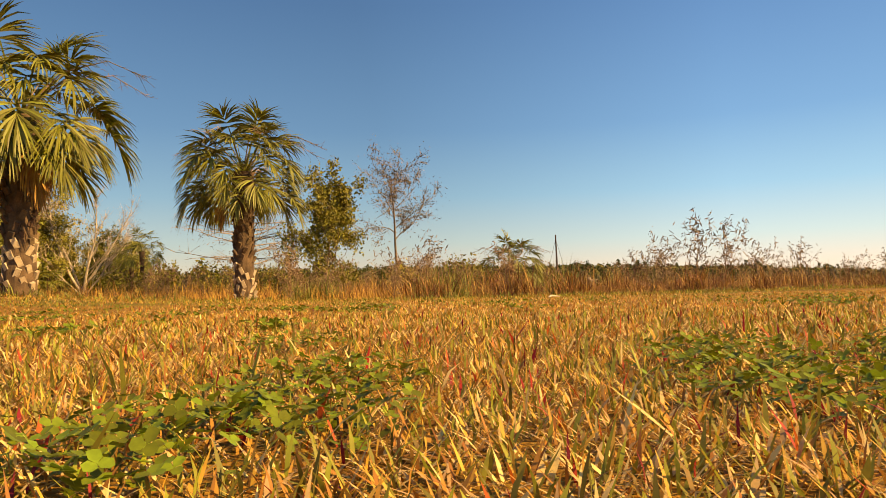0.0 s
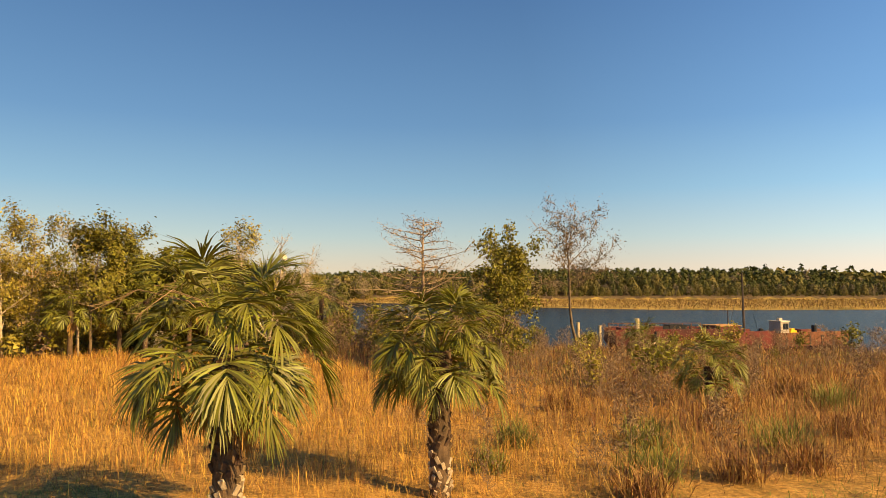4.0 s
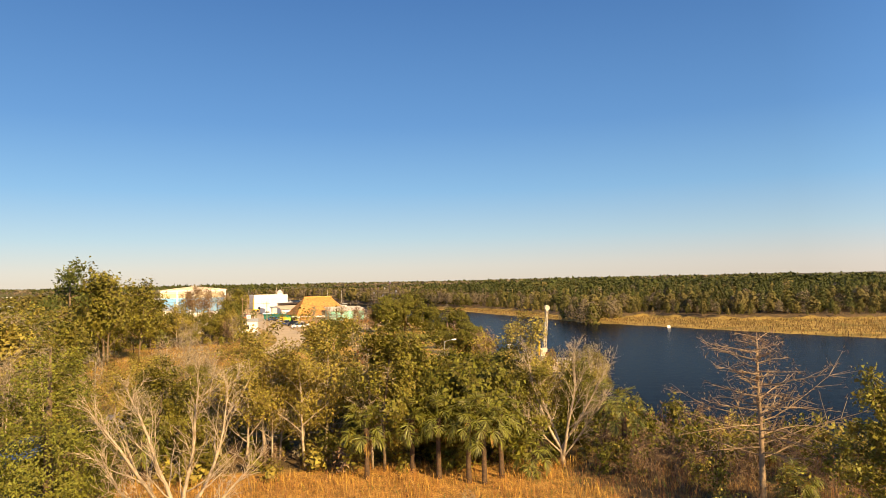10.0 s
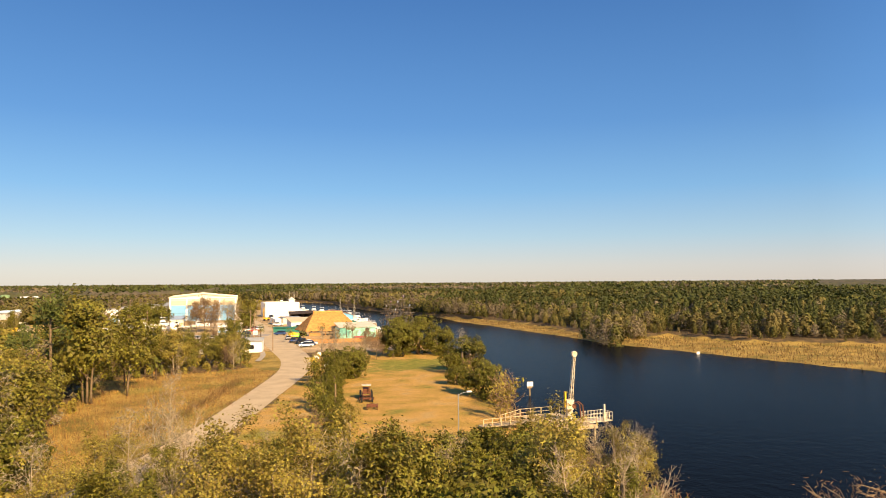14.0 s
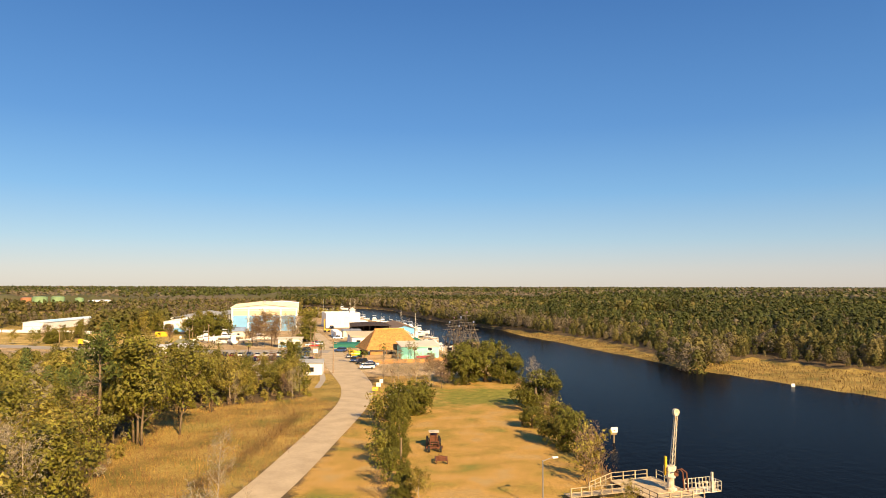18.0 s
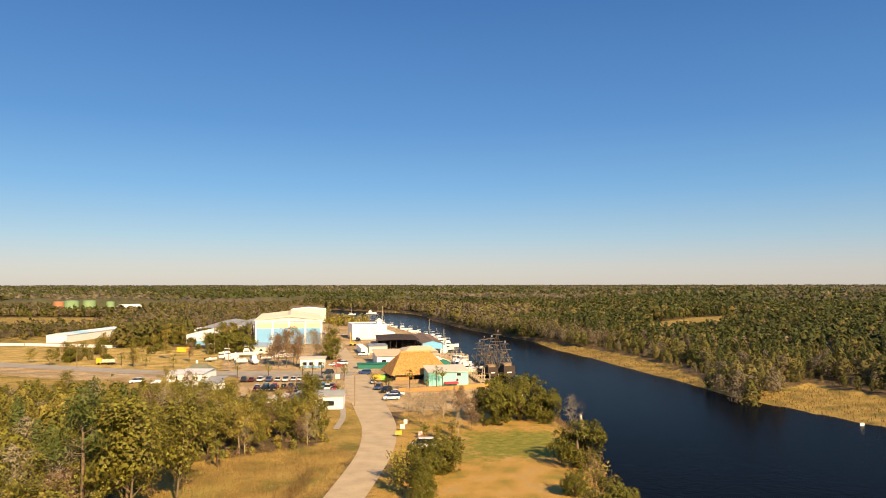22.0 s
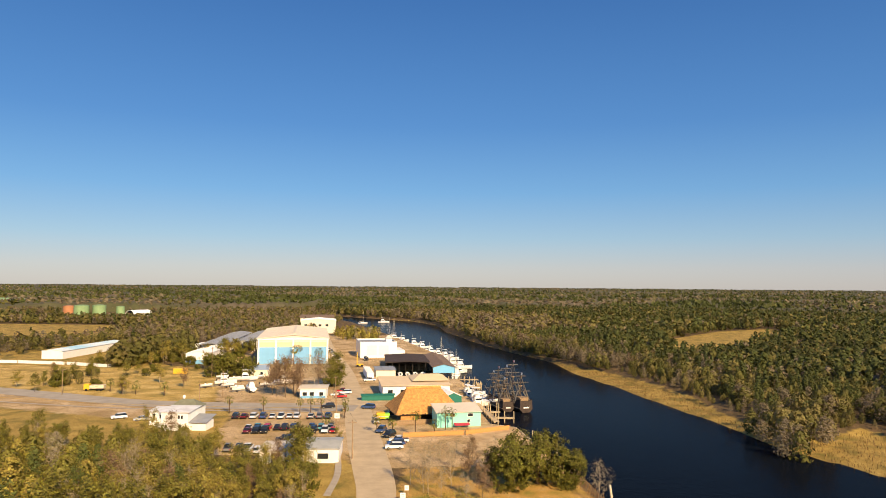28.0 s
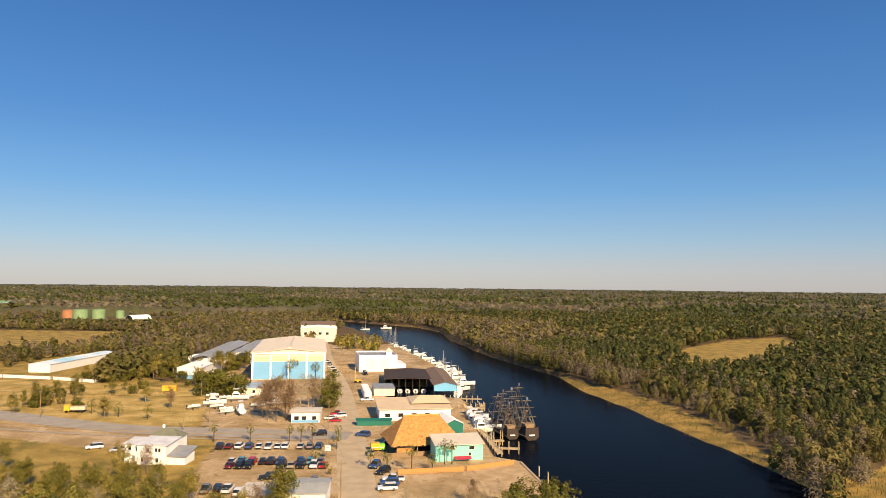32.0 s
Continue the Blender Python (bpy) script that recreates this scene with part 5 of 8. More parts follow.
bald_cypress(28.5, 50.7, 11.3)
r = np.random.default_rng(90)
k, tips = branches(8.4, r, limbs=16, first=0.2, reach=0.42, up=0.6, radius=0.11, twigs=4, sub=4, fat=True)
single_tree("broadleaf_tree", "slender tree with small glossy yellow-green leaves", "tree", 29.1, 41.5, k, bark, leaf_cloud(tips, 13000, 0.10, 0.22, r, three=True, aspect=0.8), leaf_green)
k, tips = branches(11.8, r, limbs=11, first=0.5, reach=0.40, up=0.5, radius=0.15, twigs=12, sub=6, lean=(-0.42, 0.12), wobble=0.2, lift=0.0, fine=0.02, fat=True)
single_tree("bare_tree", "leaning leafless tree with a flat reddish twig crown", "tree", 41.0, 46.0, k, bark, leaf_cloud(tips, 3200, 0.09, 0.25, r, aspect=0.3), twig_red)
def pale_tree(x, y, size, seed, label):
    """A leafless tree that forks low into several pale stems."""
    r = np.random.default_rng(seed)
    k, tips = Kit(), []
    foot, _ = bend((0, 0, 0), (-0.06, 0.02, 1), 1.5, 4, r, 0.04, 0.0)
    k.tube(foot, np.linspace(0.26, 0.2, 5), 9)
    for i, (lean_x, lean_y, up, tall, fat) in enumerate([(-0.75, 0.1, 1.0, 8.6, 0.15), (-0.25, 0.35, 1.0, 9.2, 0.15), (0.2, -0.2, 1.0, 9.4, 0.16), (0.65, 0.15, 1.0, 8.8, 0.13), (-1.1, -0.3, 0.9, 6.6, 0.09), (0.95, -0.25, 1.0, 6.8, 0.09)]):
        stem, _ = bend(foot[-1 - i % 3], (lean_x, lean_y, up), tall, 9, r, 0.07, 0.035)
        k.tube(stem, np.linspace(fat, fat * 0.14, 10), 7, cap=False)
        for j in range(15):
            f = 2 + 7 * j / 15
            a = int(f)
            base = stem[a] + (stem[min(a + 1, 9)] - stem[a]) * (f - a)
            way = (stem[min(a + 1, 9)] - stem[a]) / (tall / 9) + r.normal(0, 0.55, 3) * (1, 1, 0.5)
            limb, d = bend(base, way, tall * (0.34 - 0.02 * f) * r.uniform(0.7, 1.2), 5, r, 0.10, 0.06)
            rr = fat * (1 - 0.085 * f) * 0.42
            k.tube(limb, np.linspace(rr, rr * 0.25, 6), 5, cap=False)
            for _ in range(9):
                tw, _ = bend(limb[r.integers(1, 6)], d + r.normal(0, 0.5, 3), r.uniform(0.5, 1.2), 2, r, 0.15, 0.08)
                k.tube(tw, [0.018, 0.013, 0.006], 3, cap=False)
                tips.append(tw[-1])
    ob = single_tree("bare_tree", label, "tree", x, y, k, bark_pale, leaf_cloud(tips, 900, 0.16, 0.2, r, aspect=0.07), bark_pale, turn=(seed * 67) % 360 if size < 1 else 0)
    ob.scale = (size * 0.9 if size < 1 else 1, size * 0.9 if size < 1 else 1, size)


pale_tree(-7.4, 52.5, 1.0, 90, "pale many-stemmed leafless tree in the golden grass")
pale_tree(20.3, 64.0, 0.96, 91, "pale bare tree standing over the palms")
pale_tree(-10.0, 99.4, 0.8, 93, "pale forked bare tree among the olive trees")
pale_tree(31.5, 85.5, 0.72, 94, "grey bare tree on the river bank")
for x, y, key, s in ((2.0, 72, "oak0", 1.25), (5.5, 68, "bare1", 1.15), (8.0, 70, "oak2", 1.2), (-3, 73, "oak1", 1.2), (19.5, 71, "oak0", 1.2)):
    plant(key, x, y, s, label="tall thin-crowned tree at the edge of the meadow")
plant("big_cedar", -14.6, 55, 1.95)
for x, y, key, s in ((6.3, 67.0, "green0", 1.2), (8.6, 69.5, "green1", 1.15), (13.5, 68.0, "dome0", 1.75), (16.5, 70.0, "dome1", 1.6), (10.8, 71.5, "cedar1", 1.4), (18.2, 66.0, "green2", 0.85), (0.2, 69.5, "oak1", 1.1), (-4.5, 70.5, "oak2", 1.1), (33.5, 68.5, "shrub0", 1.4)):
    plant(key, x, y, s, label={"gre": "grey-green evergreen tree behind the palms", "dom": "dark green cedar behind the palms", "ced": "dark pointed cedar behind the palms", "oak": "thin olive tree at the meadow's edge", "shr": "rounded green bush on the river bank"}[key[:3]])
for i in range(26):
    t = i / 25
    plant(f"brush{i % 3}" if i % 4 else f"shrub{i % 3}", 44 + 22 * t + rng.uniform(-1.5, 1.5), 55.5 - 17 * t + rng.uniform(-2, 0.5), rng.uniform(0.55, 1.0), group="bank brush")
for i, (x, y, s) in enumerate(((37, 19.5, 1.2), (38.4, 18.4, 1.5), (39.6, 17.4, 1.45), (41, 16, 1.1), (42.8, 14.2, 1.0), (36, 21, 0.9), (45, 12, 0.8))):
    plant(f"brush{i % 3}", x, y, s, label="tall bare twiggy shrub above the reeds")
plant("shrub0", 30.4, 29, 0.9), plant("shrub1", 27.5, 30.5, 0.8)
plant("bare0", 8.5, 50, 0.32, label="thin dry sapling in the meadow")
for i in range(46):
    a, d = rng.uniform(0, 1), rng.uniform(-1, 1)
    x, y = 12 + 62 * a + d * 4, 22 + 18 * math.sin(a * 2.2) + d * 6 - 16 * a
    if inside(MEADOW, np.array([x]), np.array([y]))[0]:
        plant(f"brush{i % 3}", x, y, rng.uniform(0.45, 0.95), group="meadow brush")
for i, (x, y, s) in enumerate([(14.2, 16.5, 0.55), (16.5, 17.5, 0.7), (19, 16.2, 0.6), (21.5, 18.2, 0.7), (24.5, 13.5, 0.6), (12, 22, 0.5), (33, 12, 0.6), (38, 9, 0.6), (34, 56, 0.8), (31, 58, 0.9), (37, 52, 0.8), (45, 44, 0.8), (49, 40, 0.7), (33, 48, 0.8), (26, 57, 0.9), (22, 60, 0.8), (35, 64, 0.9), (33.5, 70, 1.0)]):
    plant(f"brush{i % 3}" if i % 3 or y < 30 else f"shrub{(i // 3) % 3}", x, y, s * 1.1, group="bank brush")

# ---------------------------------------------------------------- belts of trees
def grow_wood(poly, gap, mix, low, high, seed, group, near_road=5.0, top=False):
    r = np.random.default_rng(seed)
    xs, ys = zip(*poly)
    p = scatter((min(xs), min(ys), max(xs), max(ys)), gap, r)
    p = p[inside(poly, p[:, 0], p[:, 1]) & (away(ROAD, p[:, 0], p[:, 1]) > near_road) & ~inside(RIVER, p[:, 0], p[:, 1])]
    keys = [k for k, n in mix.items() for _ in range(n)]
    for x, y in p:
        key = keys[r.integers(0, len(keys))]
        if top and 11 < x < 30 and 79 < y < 98:
            continue
        tall = {"pine": 12.0, "ceda": 6.3, "dome": 5.6, "shru": 2.2, "brus": 2.4}.get(key[:4], 9.0)
        h = r.uniform(low, high)
        if group == "west woods" and y > 195 and x > -33:
            h *= 0.72
        if top and x > -9:
            h = max(1.6, min(h, (18.2 - 0.165 * (y - 18)) * r.uniform(0.8, 1.05)))
        plant(f"{key}{r.integers(0, 3)}", x, y, h / tall, group=group)


BELT = [(-40, 66), (-14, 71), (0, 70), (24, 68), (34, 74), (33, 100), (26, 108), (14, 99), (4, 119), (-6, 112), (-12, 104), (-36, 104)]
grow_wood(BELT, 4.6, {"oak": 5, "green": 4, "bare": 4, "dome": 1, "cedar": 1}, 6.6, 9.4, 1, "trees behind the meadow", top=True)
grow_wood([(-38, 62), (-14, 67), (0, 66), (30, 64), (34, 78), (-38, 78)], 3.6, {"shrub": 4, "brush": 3}, 1.5, 2.8, 2, "undergrowth behind the meadow")
grow_wood([(22, 56), (40, 50), (43, 58), (36, 72), (24, 68)], 2.3, {"brush": 4, "shrub": 2}, 1.5, 3.0, 12, "bank brush")
grow_wood([(22, 55), (24, 40), (34, 33), (56, 33), (48, 47), (40, 56), (30, 60)], 2.5, {"brush": 5, "shrub": 2}, 0.8, 2.0, 15, "bank brush")
grow_wood([(-46, 60), (-36, 60), (-30, 112), (-36, 150), (-46, 150)], 4.6, {"broad": 4, "oak": 3, "green": 3, "bare": 3, "russet": 3, "cedar": 1}, 8, 11.5, 3, "west woods")
grow_wood([(-46, 150), (-36, 150), (-39, 187), (-10, 200), (-12, 218), (-32, 226), (-52, 232), (-52, 190)], 4.8, {"broad": 7, "oak": 2, "green": 3, "bare": 3, "russet": 2, "pine": 1}, 7.0, 10.0, 4, "west woods")
grow_wood([(26, 100), (35, 92), (35, 122), (30, 118)], 3.6, {"oak": 2, "bare": 3, "green": 1, "shrub": 1}, 1.8, 3.6, 5, "bank trees")
grow_wood([(-104, 240), (-60, 236), (-46, 232), (-36, 248), (-50, 262), (-104, 270)], 4.8, {"broad": 6, "green": 3, "bare": 1}, 3.5, 6.2, 14, "trees before the white house")
plant("pine1", -39, 152, 1.55, label="tall thin pine of the west woods")
plant("green0", -34, 155, 1.9, label="tall round-topped evergreen of the west woods")
plant("green2", -33, 154, 1.8, turn=40, group="west woods")
plant("green1", -35, 156.5, 1.75, turn=200, group="west woods")
plant("green1", -29, 162, 1.7)
plant("bare2", -9.5, 90, 0.95, label="pale bare tree among the olive trees")
plant("bare0", 3.5, 86, 0.85, group="trees behind the meadow")
plant("bare1", -14.5, 118, 1.0, label="pale bare tree beside the road")
for i, (x, y, key, s) in enumerate([
    (38.6, 180, "dome0", 1.7), (34.6, 147, "dome1", 1.3), (33, 161, "dome2", 0.75), (36.2, 138, "shrub1", 2.0), (35.4, 134, "brush1", 2.2), (36.6, 141, "brush0", 2.0), (32.5, 127, "shrub1", 1.9), (33.5, 130, "brush2", 2.0), (31, 124, "brush0", 1.8), (36.8, 163, "shrub1", 1.8), (37.4, 168, "brush1", 2.0), (36, 158, "brush2", 1.8), (41, 189, "brush2", 1.8),
    (30, 221, "dome1", 2.0), (36, 224, "dome2", 2.1), (41, 222, "dome0", 1.6), (46, 212, "bare2", 0.95), (25.5, 223, "russet1", 0.75),
    (9.0, 171, "dome2", 1.25), (12.5, 177, "dome0", 1.3), (8.6, 160, "cedar1", 1.15), (6.0, 170, "shrub1", 2.0), (5.6, 164, "shrub0", 1.8), (6.8, 153, "cedar2", 0.6), (6.0, 147, "dome1", 0.55), (4.6, 143, "shrub2", 1.6), (7.6, 141, "cedar0", 0.85), (4.2, 137, "shrub0", 1.5), (6.2, 134, "dome2", 0.6), (7.4, 128, "cedar2", 0.6), (5.0, 127, "shrub2", 1.4), (6.6, 121, "dome1", 0.55), (8.5, 118, "oak2", 0.5), (4, 121, "brush1", 1.2),
    (16.5, 186, "shrub2", 1.4), (19, 206, "bare0", 0.75), (22.5, 212, "russet2", 0.8), (14.5, 214, "bare1", 0.7), (11, 218, "bare2", 0.75),
    (15, 88, "dome0", 1.3), (19, 91, "dome1", 1.2), (22, 86.5, "dome2", 1.35), (17, 83, "dome1", 1.1), (25, 91, "dome0", 1.1), (27, 95, "dome2", 0.85), (29.7, 99.2, "cedar0", 0.75), (29, 108, "cedar1", 0.5), (30.5, 88, "bare2", 0.75), (27.5, 86, "oak0", 0.7), (11, 90, "oak1", 0.75), (3, 100, "oak0", 0.55), (-2, 108, "bare0", 0.45),
    (-16, 240, "pine2", 0.75), (-22, 236, "russet1", 0.8), (-13, 221, "dome2", 1.1), (-18, 224, "dome0", 1.2),
    (9, 238, "bare0", 0.75), (13, 233, "bare2", 0.8), (19, 237, "bare1", 0.7), (22, 232, "bare0", 0.75), (27, 240, "bare2", 0.65), (30, 246, "bare1", 0.6), (16, 243, "bare2", 0.55), (33, 239, "russet2", 0.6), (11, 226, "brush0", 1.5), (17, 228, "brush2", 1.4), (24, 236, "brush1", 1.3), (29, 233, "brush0", 1.5),
]):
    plant(key, x, y, s, group="park trees")

# ---------------------------------------------------------------- the town, building by building
def window(parent, x, z, w, h, y=0.0, frame=white_paint):
    """A framed pane on a front wall at depth y."""
    k = Kit()
    for a in ((x - 0.08, z - 0.08, x + w + 0.08, z), (x - 0.08, z + h, x + w + 0.08, z + h + 0.08), (x - 0.08, z, x, z + h), (x + w, z, x + w + 0.08, z + h)):
        k.box(a[0], y - 0.06, a[1], a[2], y - 0.003, a[3])
    f = part("window", k, frame, parent)
    part("pane", Kit().box(x, y - 0.03, z, x + w, y - 0.003, z + h), glass, f)
    return f


def door_panel(parent, x, z, w, h, mat, name="door", y=0.0, ribs=0):
    d = part(name, Kit().box(x, y - 0.08, z, x + w, y - 0.003, z + h), mat, parent)
    if ribs:
        k = Kit()
        for i in range(1, ribs):
            k.box(x + 0.05, y - 0.12, z + h * i / ribs - 0.04, x + w - 0.05, y - 0.083, z + h * i / ribs + 0.04)
        part("rib", k, mat, d)
    return d


def gable_roof(w, d, h, rise, over=0.4, thick=0.18, along="x"):
    """Two slopes; the ridge runs along x or y."""
    k, o = Kit(), over
    if along == "x":
        cs = [(-o, -o), (w + o, -o)]
        prof = [(-o, h), (d / 2, h + rise), (d + o, h)]
        rings = [[(x, y, z) for y, z in prof] + [(x, y, z - thick) for y, z in prof[::-1]] for x in (-o, w + o)]
    else:
        prof = [(-o, h), (w / 2, h + rise), (w + o, h)]
        rings = [[(x, y, z) for x, z in prof] + [(x, y, z - thick) for x, z in prof[::-1]] for y in (d + o, -o)]
    return k.loft(rings)


def roof_seams(w, d, h, rise, over, step, mat, parent, along="y"):
    """Raised seams down the slopes of a metal roof."""
    n = int((d if along == "y" else w) / step)
    for i in range(n + 1):
        t = (d if along == "y" else w) * i / n
        for sgn in (0, 1):
            if along == "y":
                a = (-over + sgn * (w + 2 * over), t, h + 0.02)
                b = (w / 2, t, h + rise + 0.03)
            else:
                a = (t, -over + sgn * (d + 2 * over), h + 0.02)
                b = (t, d / 2, h + rise + 0.03)
            part("seam", Kit().rod(a, b, 0.05, 4), mat, parent)


def hangar():
    ob = thing("boat_hangar", "huge cream dry-storage hangar with four pale blue doors", "building", (-69.5, 452, 0.05), 7)
    w, d, h = 37.0, 88.0, 13.6
    part("wall", Kit().box(0, 0, 0, w, d, h), cream_paint, ob)
    part("gable", Kit().loft([[(0, y, h), (w / 2, y, h + 1.9), (w, y, h)] for y in (0.3, 0.0)]), cream_paint, ob)
    part("roof", gable_roof(w, d, h + 0.15, 2.0, 0.7, 0.3, "y"), roof_pale, ob)
    roof_seams(w, d, h + 0.15, 2.0, 0.7, 4.4, roof_pale, ob)
    part("ridge_vent", Kit().box(w / 2 - 0.6, 6, h + 2.0, w / 2 + 0.6, d - 6, h + 2.6), roof_pale, ob)
    for i in range(5):
        x = (w - 0.9) * i / 4
        part("pillar", Kit().box(x, -0.35, 0, x + 0.9, -0.003, h - 0.6), white_paint, ob)
    for i in range(4):
        x = (w - 0.9) * i / 4 + 0.9
        bw = (w - 0.9) / 4 - 0.9
        door_panel(ob, x, 0.1, bw, 8.9, blue_paint, "hangar_door", ribs=7)
        part("upper_panel", Kit().box(x, -0.05, 9.2, x + bw, -0.003, 11.6), material("panel_tan", (0.66, 0.55, 0.36), 0.7, vary=0.06, scale=0.4, bump=0.05) if "panel_tan" not in MATS else MATS["panel_tan"], ob)
    part("fascia", Kit().box(-0.1, -0.45, h - 0.7, w + 0.1, -0.003, h), white_paint, ob)


hangar()


def thatched_bar():
    """A steep hipped palm-thatch roof, laid in courses, over an open bar."""
    ob = thing("thatched_bar", "open riverside bar under a steep orange palm-thatch roof", "building", (13.6, 300.5, 0.05), 12)
    a, b, ra, h0, h1 = 10.9, 9.0, 5.4, 2.7, 9.6
    rr = np.random.default_rng(15)
    n = 15
    for side in range(4):
        k = Kit()
        for c in range(n):
            f0, f1 = c / n, min(1.0, (c + 1.55) / n)
            for j in range(34 if side % 2 == 0 else 28):
                t0, t1 = j / (34 if side % 2 == 0 else 28), (j + 1.12) / (34 if side % 2 == 0 else 28)
                lag = rr.uniform(-0.35, 0.25) / n

                def at(f, t, lift):
                    la, lb = a + (ra - a) * f, b * (1 - f)
                    q = {0: (-la + 2 * la * t, -lb), 2: (la - 2 * la * t, lb), 1: (la, -lb + 2 * lb * t), 3: (-la, lb - 2 * lb * t)}[side]
                    return (q[0], q[1], h0 + (h1 - h0) * f + lift)

                lf = 0.16 + rr.uniform(0, 0.12)
                k.add([at(f0 + lag, t0, lf), at(f0 + lag, t1, lf + rr.uniform(-0.05, 0.05)), at(f1, t1, 0.03), at(f1, t0, 0.03)], [(0, 1, 2, 3)])
        part("thatch_slope", k, thatch, ob)
    base = [(-a, -b, h0), (a, -b, h0), (a, b, h0), (-a, b, h0)]
    part("roof_frame", Kit().add(base + [(-ra, 0, h1), (ra, 0, h1)], [(0, 1, 5, 4), (1, 2, 5), (2, 3, 4, 5), (3, 0, 4), (3, 2, 1, 0)]), wood_dark, ob)
    part("ridge_cap", Kit().tube([(-ra - 0.3, 0, h1 + 0.1), (0, 0, h1 + 0.2), (ra + 0.3, 0, h1 + 0.1)], 0.4, 8), thatch, ob)
    for x in (-9, -3, 3, 9):
        for y in (-8, 8):
            part("post", Kit().rod((x, y, 0), (x, y, h0 + 0.3), 0.16, 8), wood_orange, ob)
    part("bar_wall", Kit().box(-9, -8.2, 0, -4.5, -7.9, 2.4).box(-9, -8.2, 0, 9, -7.9, 1.0), wood_orange, ob)
    part("bar_counter", Kit().box(-4, -3, 0, 5, 3, 1.1), wood_dark, ob)


thatched_bar()


def teal_house():
    ob = thing("teal_house", "mint-green plank house with a pale metal lean-to roof", "building", (17.2, 284.2, 0.05), 9)
    w, d, h = 13.6, 7.5, 4.5
    part("wall", Kit().box(0, 0, 0, w, d, h), teal_paint, ob)
    part("roof", Kit().loft([[(x, -0.5, h + 0.1), (x, d + 0.5, h + 1.5), (x, d + 0.5, h + 1.3), (x, -0.5, h - 0.1)] for x in (w + 0.4, -0.4)]), roof_pale, ob)
    k = Kit()
    for i in range(16):
        x = w * i / 15
        k.rod((x, -0.5, h + 0.13), (x, d + 0.5, h + 1.53), 0.035, 4)
    part("seam", k, roof_pale, ob)
    for i in range(1, 14):
        part("plank", Kit().box(0.02, -0.03, h * i / 14 - 0.03, w - 0.02, -0.003, h * i / 14 + 0.01), teal_paint, ob)
    window(ob, 9.6, 3.1, 1.5, 0.9)
    window(ob, 9.4, 1.4, 0.8, 0.8)
    window(ob, 4.2, 3.2, 1.1, 1.0)
    part("awning", Kit().loft([[(x, 0, 1.3), (x, -1.6, 0.8), (x, -1.6, 0.72), (x, 0, 1.2)] for x in (10.0, 5.2)]), material("awning_red", (0.45, 0.04, 0.07), 0.7, vary=0.1, bump=0.05), ob, "faded crimson awning")


teal_house()


def white_house():
    ob = thing("white_house", "two-storey white house with a low pale roof", "house", (-67.3, 282.5, 0.05), -7)
    ob.scale = (0.86, 0.86, 0.92)
    part("wall", Kit().box(0, 1.8, 0, 4.9, 8.5, 5.6), white_paint, ob, "set-back bay of the white house")
    part("wall", Kit().box(4.905, 0, 0, 14.3, 9.0, 5.8), white_paint, ob)
    part("roof", Kit().loft([[(x, -0.5, 5.85), (x, 9.6, 6.5), (x, 9.6, 6.35), (x, -0.5, 5.7)] for x in (14.9, 4.4)]), roof_white, ob)
    part("roof", Kit().loft([[(x, 1.3, 5.65), (x, 9.0, 6.2), (x, 9.0, 6.1), (x, 1.3, 5.5)] for x in (4.38, -0.5)]), roof_white, ob)
    for x, z, w, h, y in ((1.2, 3.6, 0.9, 1.2, 1.8), (3.6, 3.4, 0.8, 1.2, 1.8), (8.0, 3.6, 0.9, 1.2, 0), (10.8, 3.7, 0.7, 1.1, 0), (11.8, 3.7, 0.7, 1.1, 0), (6.3, 0.9, 0.8, 1.0, 0), (11.0, 0.8, 0.9, 1.2, 0)):
        window(ob, x, z, w, h, y)
    door_panel(ob, 2.5, 0.1, 1.0, 2.1, steel_grey, "door", 1.8)
    part("side_wing", Kit().box(14.31, 1.0, 0, 20.0, 8.0, 2.6), white_paint, ob)
    part("wing_roof", Kit().loft([[(x, 0.3, 2.62), (x, 9.0, 4.0), (x, 9.0, 3.85), (x, 0.3, 2.5)] for x in (20.6, 14.32)]), roof_grey, ob, "grey metal lean-to roof")
    g = thing("green_roofed_building", "low building with an olive hipped roof", "building", (-64.0, 292.5, 0.05), -7)
    g.scale = (0.62, 0.62, 0.95)
    part("wall", Kit().box(0, 0, 0, 14, 10, 5.2), white_paint, g)
    part("roof", Kit().add([(-0.6, -0.6, 5.2), (14.6, -0.6, 5.2), (14.6, 10.6, 5.2), (-0.6, 10.6, 5.2), (4, 5, 7.4), (10, 5, 7.4)], [(0, 1, 5, 4), (1, 2, 5), (2, 3, 4, 5), (3, 0, 4), (3, 2, 1, 0)]), roof_green, g)
    part("vent_ball", Kit().lathe([(0.05, 0), (0.45, 0.15), (0.72, 0.6), (0.6, 1.1), (0.1, 1.35)], 14, (5, 5, 7.3)), white_paint, g, "white ball on the ridge", True)


white_house()


